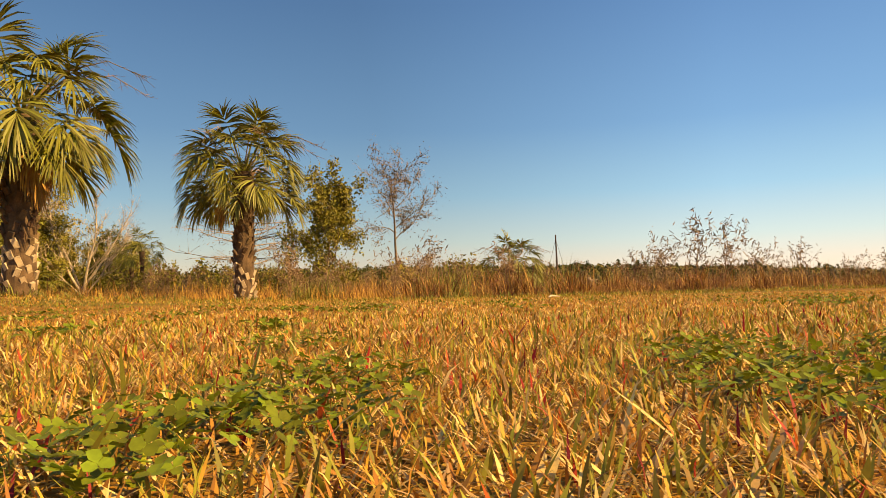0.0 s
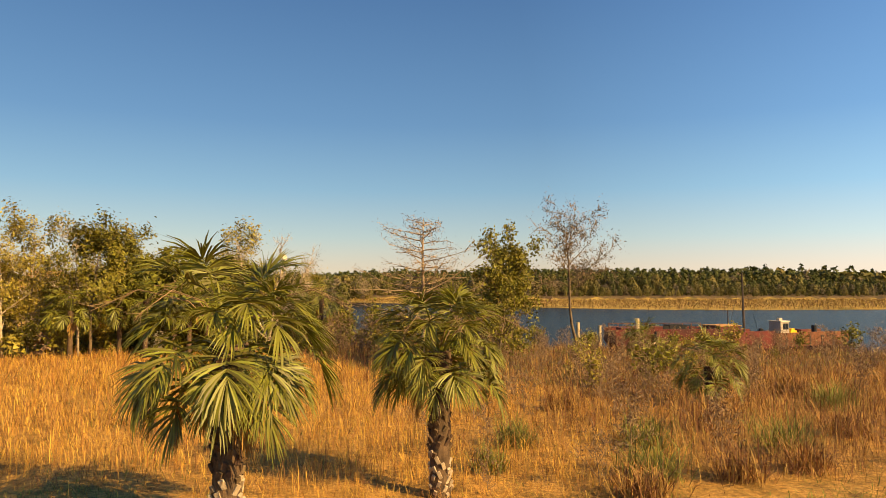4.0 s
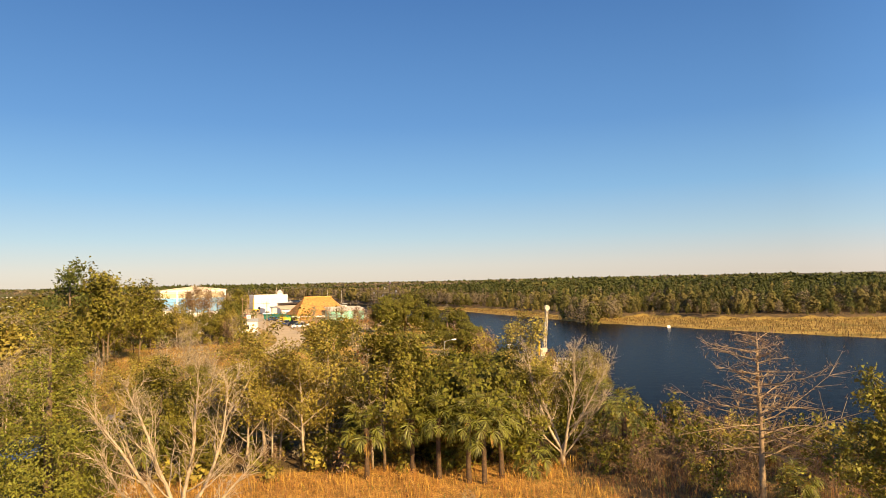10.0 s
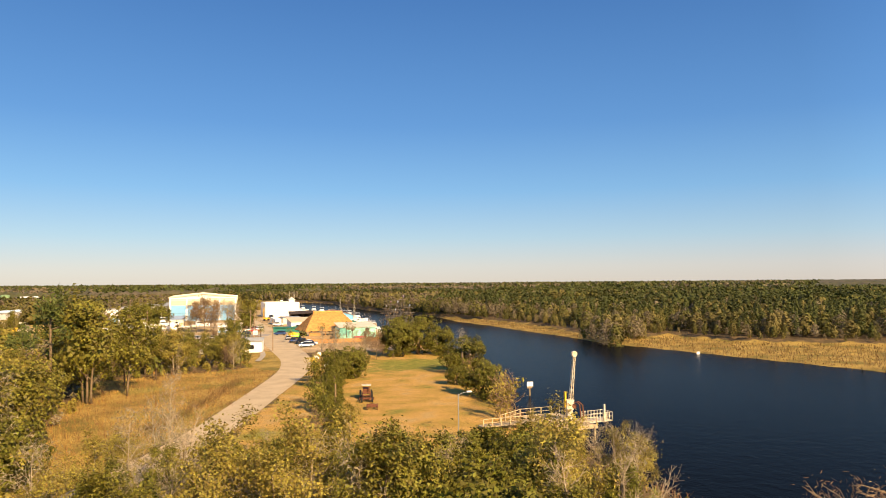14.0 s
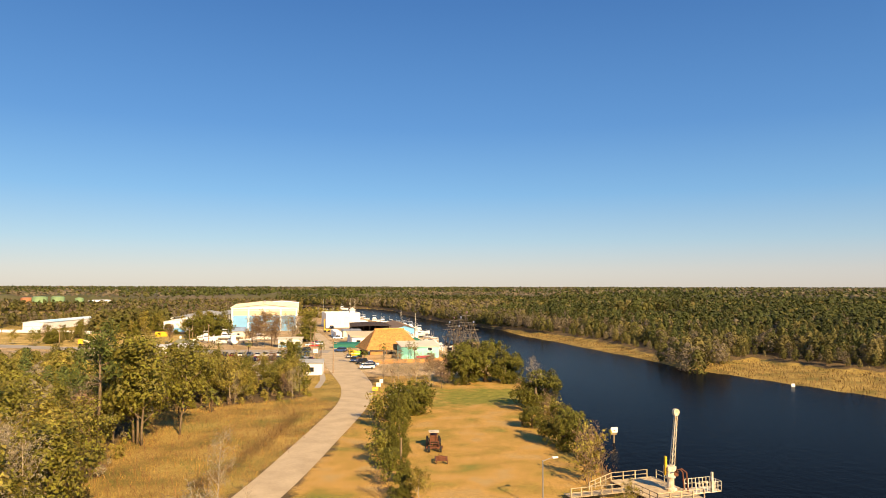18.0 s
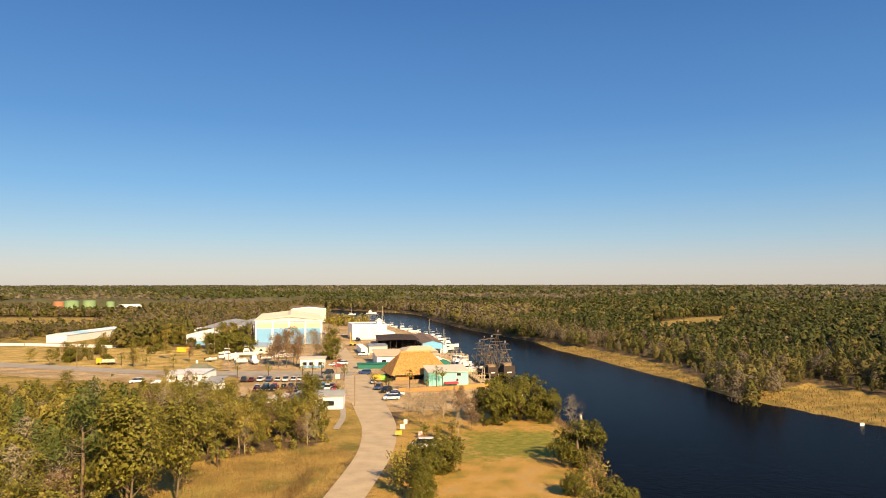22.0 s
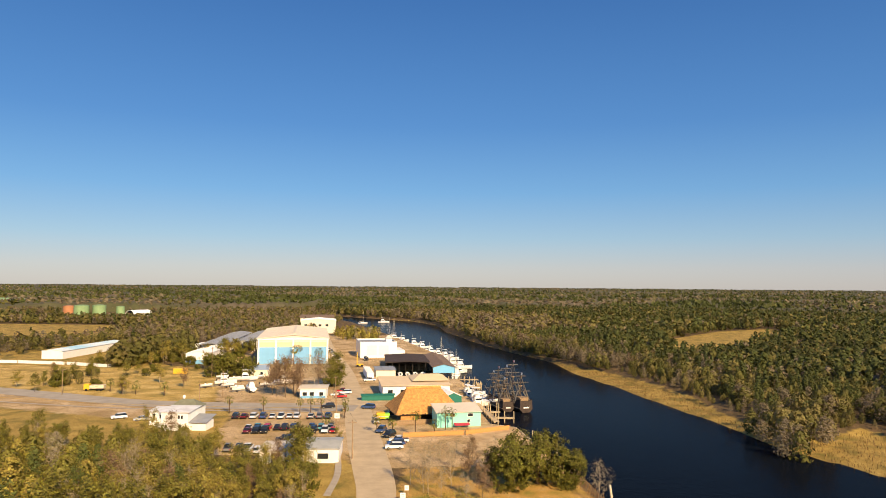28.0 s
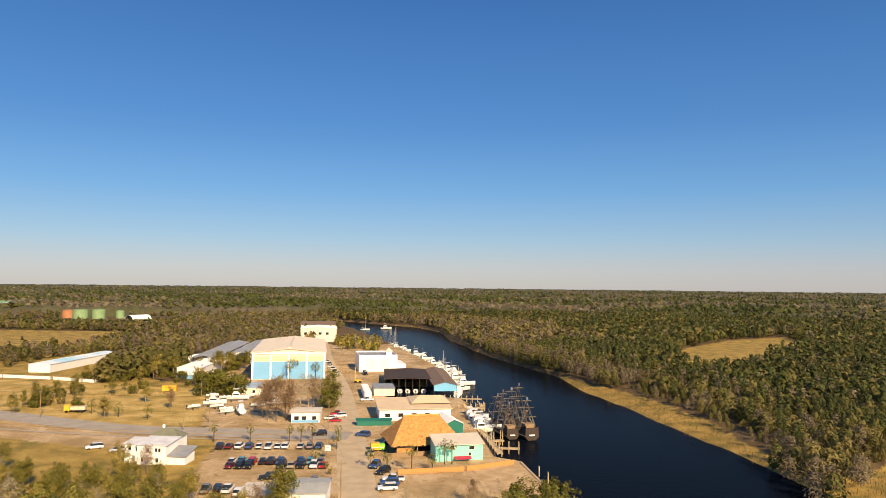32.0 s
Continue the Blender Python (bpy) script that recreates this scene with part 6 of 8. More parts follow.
def marina_office():
    ob = thing("marina_office", "white two-storey marina building with a roof cupola", "building", (-17.2, 486, 0.05), 9)
    w, d, h = 21.5, 26.0, 8.4
    part("wall", Kit().box(0, 0, 0, w, d, h), white_paint, ob)
    part("roof", Kit().box(0.4, 0.4, h, w - 0.4, d - 0.4, h + 0.12), roof_grey, ob)
    part("parapet", Kit().box(0, 0, h, w, 0.35, h + 0.9).box(0, d - 0.35, h, w, d, h + 0.9).box(0, 0.353, h, 0.35, d - 0.353, h + 0.9).box(w - 0.35, 0.353, h, w, d - 0.353, h + 0.9), white_paint, ob)
    for x in (4.0, 11.0):
        door_panel(ob, x, 1.6, 5.6, 5.6, material("shutter_white", (0.66, 0.66, 0.66), 0.5, vary=0.05, bump=0.05) if "shutter_white" not in MATS else MATS["shutter_white"], "shutter", ribs=6)
    cup = part("cupola", Kit().box(16.2, 8, h + 0.12, 19.6, 11.4, h + 2.3), white_paint, ob)
    part("cupola_roof", Kit().add([(15.7, 7.5, h + 2.31), (20.1, 7.5, h + 2.31), (20.1, 11.9, h + 2.31), (15.7, 11.9, h + 2.31), (17.9, 9.7, h + 4.2)], [(0, 1, 4), (1, 2, 4), (2, 3, 4), (3, 0, 4), (3, 2, 1, 0)]), roof_pale, cup)
    part("porch", Kit().box(w + 0.01, 1, 0, w + 5, d - 4, 4.0), white_paint, ob)


marina_office()


def simple_building(name, label, x, y, w, d, h, rz, wall, roof_mat, rise, along="x", windows=(), front=None, extra=0.35):
    ob = thing(name, label, "building", (x, y, 0.05), rz)
    part("wall", Kit().box(0, 0, 0, w, d, h), wall, ob)
    if along == "x":
        part("gable", Kit().loft([[(q, 0, h), (q, d / 2, h + rise), (q, d, h)] for q in (w, w - 0.12)]).loft([[(q, 0, h), (q, d / 2, h + rise), (q, d, h)] for q in (0.12, 0)]), wall, ob)
    else:
        part("gable", Kit().loft([[(0, q, h), (w / 2, q, h + rise), (w, q, h)] for q in (0.12, 0)]).loft([[(0, q, h), (w / 2, q, h + rise), (w, q, h)] for q in (d, d - 0.12)]), wall, ob)
    part("roof", gable_roof(w, d, h + 0.13, rise, extra, 0.12, along), roof_mat, ob)
    roof_seams(w, d, h + 0.13, rise, extra, 2.5, roof_mat, ob, along)
    for wx, wz, ww, wh in windows:
        window(ob, wx, wz, ww, wh)
    if front:
        door_panel(ob, front[0], front[1], front[2], front[3], front[4], "front_panel")
    return ob


simple_building("long_shed", "long low white shed with a blue and white metal roof", -193, 478, 12, 68, 4.3, -6, white_paint, material("roof_sky", (0.38, 0.60, 0.72), 0.5, vary=0.12, scale=0.05, second=(0.72, 0.74, 0.72), bump=0.05), 1.0, "y")
simple_building("warehouse", "white warehouse with a pale blue lower wall", -107, 453, 12, 40, 5.6, 0, white_paint, white_paint, 1.2, "y", (), (0.3, 0.05, 11.4, 2.2, blue_paint))
simple_building("warehouse", "white-roofed workshop behind the warehouse", -120, 505, 16, 22, 5.0, 0, white_paint, white_paint, 1.2, "y")
simple_building("shop", "small flat-roofed shop with a blue and white front", -31.3, 339.5, 9.8, 9, 3.7, 2, white_paint, roof_pale, 0.25, "x", ((1.0, 1.0, 1.6, 1.3), (3.6, 1.0, 1.6, 1.3), (7.2, 1.0, 1.4, 1.3)), (0.2, 0.1, 9.3, 0.85, blue_paint), 0.6)
simple_building("cottage", "small cottage with a slate-blue roof and cream walls", -64.5, 401, 10, 8, 3.2, 4, cream_paint, material("roof_slate", (0.28, 0.36, 0.48), 0.6, vary=0.15, bump=0.1), 1.8, "x", ((1.5, 1.0, 1.2, 1.2), (6.5, 1.0, 1.2, 1.2)))
simple_building("roadside_building", "low white roadside building with a grey roof", -21, 243, 12.5, 12, 3.4, 0, white_paint, material("roof_lead", (0.42, 0.42, 0.38), 0.7, vary=0.15, scale=0.3, bump=0.1), 0.6, "x", ((7.5, 1.0, 2.6, 1.3), (2.0, 1.0, 1.5, 1.3)))
# annexe doorway: a near-black panel on the wall for the shade within
simple_building("annexe", "tan flat-roofed annexe with a dark doorway", -27.2, 243, 6.0, 10, 3.0, 0, cream_paint, roof_pale, 0.3, "x", (), (2.8, 0.05, 2.2, 2.3, dark))
simple_building("yard_building", "pale two-storey block behind the hangar", -80, 690, 30, 30, 11, 6, cream_paint, white_paint, 1.5, "y", ((3, 6, 2.5, 2), (9, 6, 2.5, 2), (15, 6, 2.5, 2), (21, 6, 2.5, 2)))
simple_building("yard_building", "long brown-roofed building beyond the yard", -96, 800, 34, 24, 8, 5, cream_paint, roof_brown, 3.0, "x")
simple_building("kiosk", "white-roofed dark green dock shop", 21.5, 314, 6, 14, 4.4, 14, teal_dark, white_paint, 1.4, "y")
simple_building("trailer", "long white trailer parked by the street", -8.5, 389, 3.0, 26, 3.0, 7, white_paint, white_paint, 0.1, "y", (), None, 0.05)
simple_building("net_shed", "low grey-roofed shed beside the basin", -5, 400, 9, 16, 3.2, 6, cream_paint, roof_grey, 0.4, "x")
simple_building("far_building", "distant white and teal industrial block", -690, 1290, 60, 40, 12, 10, white_paint, teal_paint, 2, "x")
simple_building("green_canopy", "long dark green canopy beside the street", -8, 334, 12, 3.4, 1.8, 5, teal_dark, teal_dark, 0.4, "x")


def restaurant():
    ob = thing("restaurant", "white riverside restaurant with a broad tan roof", "building", (-0.5, 343, 0.05), 6)
    part("wall", Kit().box(0, 0, 0, 26, 20, 4.2), white_paint, ob)
    part("roof", Kit().loft([[(x, -0.6, 4.25), (x, 20.6, 5.2), (x, 20.6, 5.0), (x, -0.6, 4.05)] for x in (26.6, -0.6)]), roof_tan, ob)
    part("upper_roof", Kit().add([(12, 6, 5.0), (27, 6, 5.0), (27, 22, 5.3), (12, 22, 5.3), (16, 13, 7.0), (24, 13, 7.0)], [(0, 1, 5, 4), (1, 2, 5), (2, 3, 4, 5), (3, 0, 4), (3, 2, 1, 0)]), roof_tan, ob)
    for i in range(5):
        window(ob, 2 + i * 4.8, 1.3, 1.8, 1.3)


restaurant()


def open_shed(name, label, x, y, w, d, h, rz, roof_mat, rise, nx_, ny_, post_mat, base=0.05, along="y"):
    """A roof on posts, open at the sides."""
    ob = thing(name, label, "shed", (x, y, base), rz)
    part("roof", gable_roof(w, d, h, rise, 0.4, 0.2, along), roof_mat, ob)
    roof_seams(w, d, h, rise, 0.4, 4.0, roof_mat, ob, along)
    for i in range(nx_):
        for j in range(ny_):
            px, py = w * i / (nx_ - 1), d * j / (ny_ - 1)
            part("post", Kit().rod((px, py, -2.5 if base < 0 else 0), (px, py, h), 0.14, 6), post_mat, ob)
    return ob


open_shed("boat_rack_shed", "long dark-roofed open storage shed for boats", -114, 500, 14, 112, 6.0, 3, roof_grey, 1.2, 2, 15, white_paint)
open_shed("boat_rack_shed", "second long grey-roofed open boat storage shed", -97, 520, 11, 96, 6.6, 3, roof_grey, 1.0, 2, 13, white_paint)
slips = open_shed("covered_slips", "black-roofed covered boat slips over the basin", -1, 425, 23, 40, 4.6, 2, wood_dark, 0.5, 8, 3, wood_dark, -0.4)
# near-black sheets behind the boats, standing in for the slips' shaded interior
part("back_wall", Kit().box(0, 32, -1.5, 23, 32.3, 4.5).box(0, 4, -1.5, 0.3, 32, 4.5), wood_dark, slips)
bh = open_shed("boathouse", "brown-roofed boathouse with a sky-blue end wall", 21.5, 407, 10.5, 58, 4.4, 3, roof_brown, 1.5, 2, 9, wood_dark, -0.4)
part("end_wall", Kit().loft([[(0, y, 1.6), (10.5, y, 1.6), (10.5, y, 4.3), (5.25, y, 5.7), (0, y, 4.3)] for y in (0.15, 0.0)]), material("sky_panel", (0.20, 0.50, 0.75), 0.6, vary=0.06, bump=0.05), bh, "sky-blue boarded gable end")


# storage tanks and the round-roofed store far to the west
for x, y, rad, h, m, text in ((-441, 1056, 8, 10.5, tank_red, "rust-red storage tank far off"), (-418, 1040, 9.5, 12, tank_green, "big green storage tank far off"), (-399, 1050, 8.5, 12, tank_green, "big green storage tank far off"), (-375, 1060, 5.5, 10, tank_green, "smaller green storage tank far off")):
    ob = thing("storage_tank", text, "tank", (x, y, 0), 0, "tank farm")
    part("shell", Kit().lathe([(rad, 0), (rad, h)], 28), m, ob, smooth=False)
    part("lid", Kit().lathe([(rad + 0.15, h), (rad * 0.5, h + 0.8), (0.2, h + 1.1)], 28), m, ob)
simple_building("warehouse", "white warehouse with a green roof among far trees", -675, 1300, 42, 22, 13, 23, white_paint, tank_green, 2.5)
q = thing("round_roofed_store", "white arched store with a dark open end", "building", (-322, 950, 0), -28)
arc = [(8.5 * math.cos(a), 9.5 * math.sin(a)) for a in np.linspace(0, math.pi, 18)]
part("shell", Kit().loft([[(x, y, z) for x, z in arc] + [(x * 0.97, y, z * 0.97) for x, z in arc[::-1]] for y in (0, 28)]), white_paint, q)
# the end is open; this near-black sheet paints the shade inside the arch
part("end_wall", Kit().loft([[(x * 0.96, y, z * 0.96) for x, z in arc] for y in (2.3, 2)]), dark, q)

# ---------------------------------------------------------------- vehicles
PAINT = {}


def car_paint(colour, rgb):
    if colour not in PAINT:
        PAINT[colour] = material("car_" + colour, rgb, 0.25, vary=0.05, bump=0, spec=0.6)
    return PAINT[colour]


COLOURS = {"white": (0.80, 0.80, 0.78), "black": (0.015, 0.016, 0.02), "grey": (0.20, 0.20, 0.20), "silver": (0.5, 0.5, 0.5), "red": (0.50, 0.02, 0.02), "blue": (0.04, 0.08, 0.20), "tan": (0.42, 0.34, 0.22), "maroon": (0.16, 0.015, 0.02), "teal": (0.10, 0.30, 0.36)}
CARS = {}
SHAPES = {
    # side profiles: length, width, body outline (x, z), cabin outline (x, z)
    "car": (4.6, 1.8, [(0, 0.35), (0, 0.75), (0.9, 0.92), (3.5, 0.95), (4.55, 0.9), (4.6, 0.4)], [(1.0, 0.93), (1.75, 1.42), (3.1, 1.44), (4.0, 0.95)]),
    "suv": (4.8, 1.92, [(0, 0.4), (0, 0.95), (1.1, 1.08), (4.7, 1.1), (4.8, 0.45)], [(1.15, 1.09), (1.8, 1.74), (4.3, 1.74), (4.7, 1.1)]),
    "pickup": (5.5, 1.95, [(0, 0.45), (0, 1.0), (1.3, 1.1), (5.45, 1.1), (5.5, 0.5)], [(1.35, 1.1), (2.0, 1.8), (3.4, 1.8), (3.6, 1.1)]),
    "van": (5.6, 2.0, [(0, 0.4), (0, 1.0), (0.9, 1.15), (5.55, 1.15), (5.6, 0.5)], [(0.95, 1.16), (1.7, 2.1), (5.4, 2.1), (5.55, 1.16)]),
}


def car(kind, colour, x, y, rz, label="", group=""):
    """A parked vehicle with its nose towards local -x."""
    key = (kind, colour)
    m = pose(x, y, 0.06 + max(0.0, float(land(x, y))), 0, 0, rz)
    if key in CARS:
        ob = copy_thing(CARS[key], m)
        return tagged(ob, label, "", group)
    L, W, body, cab = SHAPES[kind]
    name = {"car": "car", "suv": "car", "pickup": "pickup_truck", "van": "van"}[kind]
    ob = thing(name, label or f"{colour} {'estate car' if kind == 'suv' else name.replace('_', ' ')} parked on sandy ground", name.replace("_", " "), group=group)
    ob.matrix_world = m
    paint = car_paint(colour, COLOURS[colour])

    def prism(outline, w0, w1, zlo, zhi):
        half = lambda z: (w0 + (w1 - w0) * min(1.0, max(0.0, (z - zlo) / (zhi - zlo)))) / 2
        rings = []
        for s in (-1, -0.92, 0.92, 1):
            shrink = 1.0 if abs(s) < 1 else 0.0
            rings.append([(px + (0.05 if px < 1 else -0.05) * (1 - shrink), s * half(pz), pz - 0.04 * (1 - shrink) * (pz > zlo + 0.05)) for px, pz in outline])
        return Kit().loft(rings)

    part("body", prism(body, W, W * 0.97, 0.35, 1.1), paint, ob)
    zt = max(z for _, z in cab)
    zb = min(z for _, z in cab)
    part("window_band", prism(cab, W * 0.94, W * 0.78, zb, zt), glass, ob, "dark window glass")
    inner = [(px + (0.12 if px < L / 2 else -0.12), pz) for px, pz in cab if pz > zt - 0.1]
    part("roof", Kit().box(inner[0][0] - 0.1, -W * 0.39, zt - 0.02, inner[-1][0] + 0.1, W * 0.39, zt + 0.035), paint, ob)
    if kind == "pickup":
        part("load_bed", Kit().box(3.75, -W * 0.4, 1.08, 5.3, W * 0.4, 1.112), dark, ob, "dark open load bed")
    wheel = Kit()
    wheel.tube([(0, -0.11, 0), (0, 0.11, 0)], 0.34, 12)
    wm = wheel.mesh("wheel")
    wm.materials.append(rubber)
    rim = Kit().tube([(0, -0.12, 0), (0, 0.12, 0)], 0.18, 8).mesh("rim")
    rim.materials.append(steel_grey)
    for wx in (0.85, L - 0.95):
        for wy in (-W / 2 + 0.1, W / 2 - 0.1):
            o = part("wheel", wm, None, ob, at=pose(wx, wy, 0.34))
            part("rim", rim, None, o)
    for s in (-1, 1):
        part("headlight", Kit().box(-0.02, s * W * 0.36 - 0.16, 0.62, 0.05, s * W * 0.36 + 0.16, 0.76), steel_white, ob)
        part("tail_light", Kit().box(L - 0.06, s * W * 0.4 - 0.1, 0.7, L + 0.015, s * W * 0.4 + 0.1, 0.92), PAINT.setdefault("lamp_red", material("lamp_red", (0.4, 0.01, 0.01), 0.3, vary=0.05, bump=0)), ob)
    part("bumper", Kit().box(-0.06, -W * 0.45, 0.38, 0.02, W * 0.45, 0.55), dark, ob)
    part("bumper", Kit().box(L - 0.02, -W * 0.45, 0.4, L + 0.06, W * 0.45, 0.56), dark, ob)
    CARS[key] = ob
    return ob


def row_of_cars(xs, y, kinds, colours, group, turn=-90):
    for i, x in enumerate(xs):
        car(kinds[i % len(kinds)], colours[i % len(colours)], x, y, turn + rng.uniform(-4, 4), group=group)


ROW = "cars in the sandy car park"
row_of_cars([-46 + 0.169 * (p - 386) for p in (386, 403, 421, 438, 454, 471, 486, 500, 527, 542, 560)], 303, ["suv", "car", "suv", "suv", "car", "pickup", "car", "suv", "car", "suv", "suv"], ["black", "maroon", "white", "blue", "white", "white", "white", "white", "silver", "grey", "blue"], ROW)
row_of_cars([-30.1 + 0.1525 * (p - 460) for p in (407, 426, 444, 461, 477, 495, 529, 546, 565)], 285, ["car", "pickup", "suv", "car", "suv", "suv", "pickup", "suv", "car"], ["white", "teal", "red", "black", "black", "blue", "blue", "teal", "grey"], ROW)
row_of_cars([-35.3 + 0.143 * (p - 410) for p in (393, 411, 429, 490, 507, 525, 549, 565)], 276, ["car", "suv", "pickup", "suv", "car", "suv", "suv", "car"], ["maroon", "black", "black", "black", "tan", "black", "white", "red"], ROW, 90)
row_of_cars([-36.1 + 0.133 * (p - 373) for p in (360, 381, 399)], 259, ["pickup", "suv", "pickup"], ["grey", "black", "white"], ROW)
row_of_cars([-29.5, -26.8], 256, ["suv", "pickup"], ["white", "white"], ROW)
car("suv", "black", -27.5, 266.5, 5, group=ROW)
for x, y, kind, colour, rz, text in ((2.3, 257.0, "suv", "white", 4, "white estate car parked side-on by the sand lot"), (2.8, 261.0, "suv", "blue", 3, "dark blue estate car beside the white one"), (3.2, 264.5, "pickup", "white", 2, "white pickup parked in the roadside row"),
                                     (2.0, 270.0, "suv", "black", 60, ""), (0.2, 276.0, "suv", "blue", 75, ""), (-1.0, 290, "car", "silver", 95, "silver car standing in the street"), (1.0, 303, "suv", "black", 10, ""), (-7, 318, "suv", "blue", -20, "dark blue car turning at the corner"), (-13, 262, "car", "grey", 100, ""),
                                     (8.0, 195.5, "van", "white", 0, "long white passenger van parked by the park entrance"), (-20.5, 345, "car", "white", 15, ""), (-17.5, 349.5, "suv", "white", 12, ""), (-18.5, 340.5, "car", "red", 10, ""), (-19.0, 353, "pickup", "red", 12, ""), (-10, 386, "pickup", "white", 10, "white pickup standing beside the trailer"),
                                     (-29, 470, "suv", "white", 80, ""), (-31, 480, "suv", "black", 82, ""), (-33, 492, "pickup", "white", 80, ""), (-36, 505, "suv", "white", 82, ""), (-38, 517, "suv", "grey", 80, ""), (-40, 530, "pickup", "white", 84, ""), (-13, 470, "suv", "black", 85, ""), (-14, 476, "suv", "blue", 85, ""),
                                     (-24, 74, "suv", "blue", 60, "dark blue estate car beside the woodland road"), (-22, 79, "pickup", "black", 62, "black pickup beside the woodland road"), (-76, 296, "car", "silver", 20, ""), (-84, 299, "suv", "white", 25, ""), (-21, 318, "suv", "black", 10, "")):
    car(kind, colour, x, y, rz, text)

# ---------------------------------------------------------------- boats
def hull_kit(L, W, H, flare=0.75, bow=0.35, dip=0.15):
    rings = []
    for i in range(9):
        t = i / 8
        w = W / 2 * (1 if t < 0.5 else max(0.02, 1 - ((t - 0.5) / 0.5) ** 2.2))
        top = H * (0.85 + bow * t * t)
        keel = H * (0.02 + 0.5 * max(0.0, t - 0.7))
        rings.append([(t * L, -w, top), (t * L, -w * flare, H * 0.3 + keel), (t * L, 0, keel), (t * L, w * flare, H * 0.3 + keel), (t * L, w, top), (t * L, w * 0.85, top - dip), (t * L, -w * 0.85, top - dip)])
    return Kit().loft(rings)


BOATS = {}


def boat(kind, x, y, rz, z=None, s=1.0, label="", group="moored boats"):
    """Kinds: skiff, cruiser, sail, trawler."""
    z = WATER_Z - 0.25 if z is None else z
    m = pose(x, y, z, 0, 0, rz)
    if kind in BOATS:
        ob = copy_thing(BOATS[kind], m)
        ob.scale = (s, s, s)
        return tagged(ob, label, "", group)
    L, W, H = {"skiff": (6.2, 2.2, 1.1), "cruiser": (10.5, 3.4, 1.9), "sail": (11, 3.2, 1.6), "trawler": (15, 4.6, 2.4)}[kind]
    names = {"skiff": ("motor_boat", "small white open motor boat with an outboard"), "cruiser": ("cabin_cruiser", "white cabin cruiser with a flybridge"), "sail": ("sailing_boat", "white sailing boat with a bare mast"), "trawler": ("fishing_boat", "white fishing boat with a wheelhouse and rails")}[kind]
    ob = thing(names[0], label or names[1], "boat", group=group)
    ob.matrix_world = m
    part("hull", hull_kit(L, W, H), white_paint, ob)
    part("deck", Kit().box(0.3, -W * 0.36, H * 0.7, L * 0.62, W * 0.36, H * 0.74), roof_pale, ob)
    if kind == "skiff":
        part("console", Kit().box(2.2, -0.4, 0.75, 2.9, 0.4, 1.6), white_paint, ob)
        part("outboard", Kit().box(-0.5, -0.2, 0.6, 0.0, 0.2, 1.5), dark, ob, "black outboard motor")
        part("windscreen", Kit().loft([[(2.9, y, 1.6), (2.6, y, 2.0), (2.57, y, 2.0), (2.87, y, 1.6)] for y in (-0.4, 0.4)]), glass, ob)
    elif kind == "sail":
        part("cabin", Kit().loft([[(x0, -W * a, 1.3), (x0, W * a, 1.3), (x0, W * a * 0.8, 1.9), (x0, -W * a * 0.8, 1.9)] for x0, a in ((3, 0.3), (7.5, 0.2))]), white_paint, ob)
        part("mast", Kit().tube([(6, 0, 1.5), (6, 0, 14)], [0.09, 0.06], 6), steel_white, ob)
        part("boom", Kit().rod((6, 0, 2.9), (1.5, 0, 2.8), 0.08), steel_white, ob)
        part("rigging", Kit().rod((6, 0, 13.8), (10.8, 0, 1.8), 0.025, 3).rod((6, 0, 13.8), (0.2, 0, 1.5), 0.025, 3).rod((6, 0, 12), (6, W / 2, 1.4), 0.025, 3).rod((6, 0, 12), (6, -W / 2, 1.4), 0.025, 3), steel_grey, ob)
    else:
        c0, c1 = (0.25, 0.62) if kind == "cruiser" else (0.35, 0.58)
        part("cabin", Kit().loft([[(L * f, -W * 0.38 * a, H * 0.75), (L * f, W * 0.38 * a, H * 0.75), (L * f + sh, W * 0.33 * a, H + 1.5), (L * f + sh, -W * 0.33 * a, H + 1.5)] for f, a, sh in ((c0, 1, 0.1), (c1, 0.85, -0.8))]), white_paint, ob)
        part("window_band", Kit().box(L * c0 + 0.4, -W * 0.375, H + 0.45, L * c1 - 0.7, W * 0.375, H + 1.0), glass, ob)
        part("flybridge", Kit().box(L * c0 + 0.5, -W * 0.28, H + 1.52, L * c1 - 1.2, W * 0.28, H + 2.1), white_paint, ob)
        part("top", Kit().box(L * c0 + 0.2, -W * 0.3, H + 3.3, L * c1 - 0.8, W * 0.3, H + 3.4), white_paint, ob)
        for px in (L * c0 + 0.3, L * c1 - 0.9):
            for py in (-W * 0.28, W * 0.28):
                part("strut", Kit().rod((px, py, H + 1.5), (px, py, H + 3.32), 0.035), steel_grey, ob)
        k = Kit()
        for i in range(6):
            t = 0.55 + 0.42 * i / 5
            for sgn in (-1, 1):
                w = W / 2 * max(0.05, 1 - max(0, (t - 0.5) / 0.5) ** 2.2)
                k.rod((t * L, sgn * w * 0.95, H * 0.95), (t * L, sgn * w * 0.95, H * 0.95 + 0.8), 0.025, 4)
        part("rail", k, steel_grey, ob)
        part("aerial", Kit().rod((L * c0 + 1, 0.5, H + 3.4), (L * c0 + 0.6, 0.5, H + 6.5), 0.03, 4), steel_white, ob)
    BOATS[kind] = ob
    ob.scale = (s, s, s)
    return ob


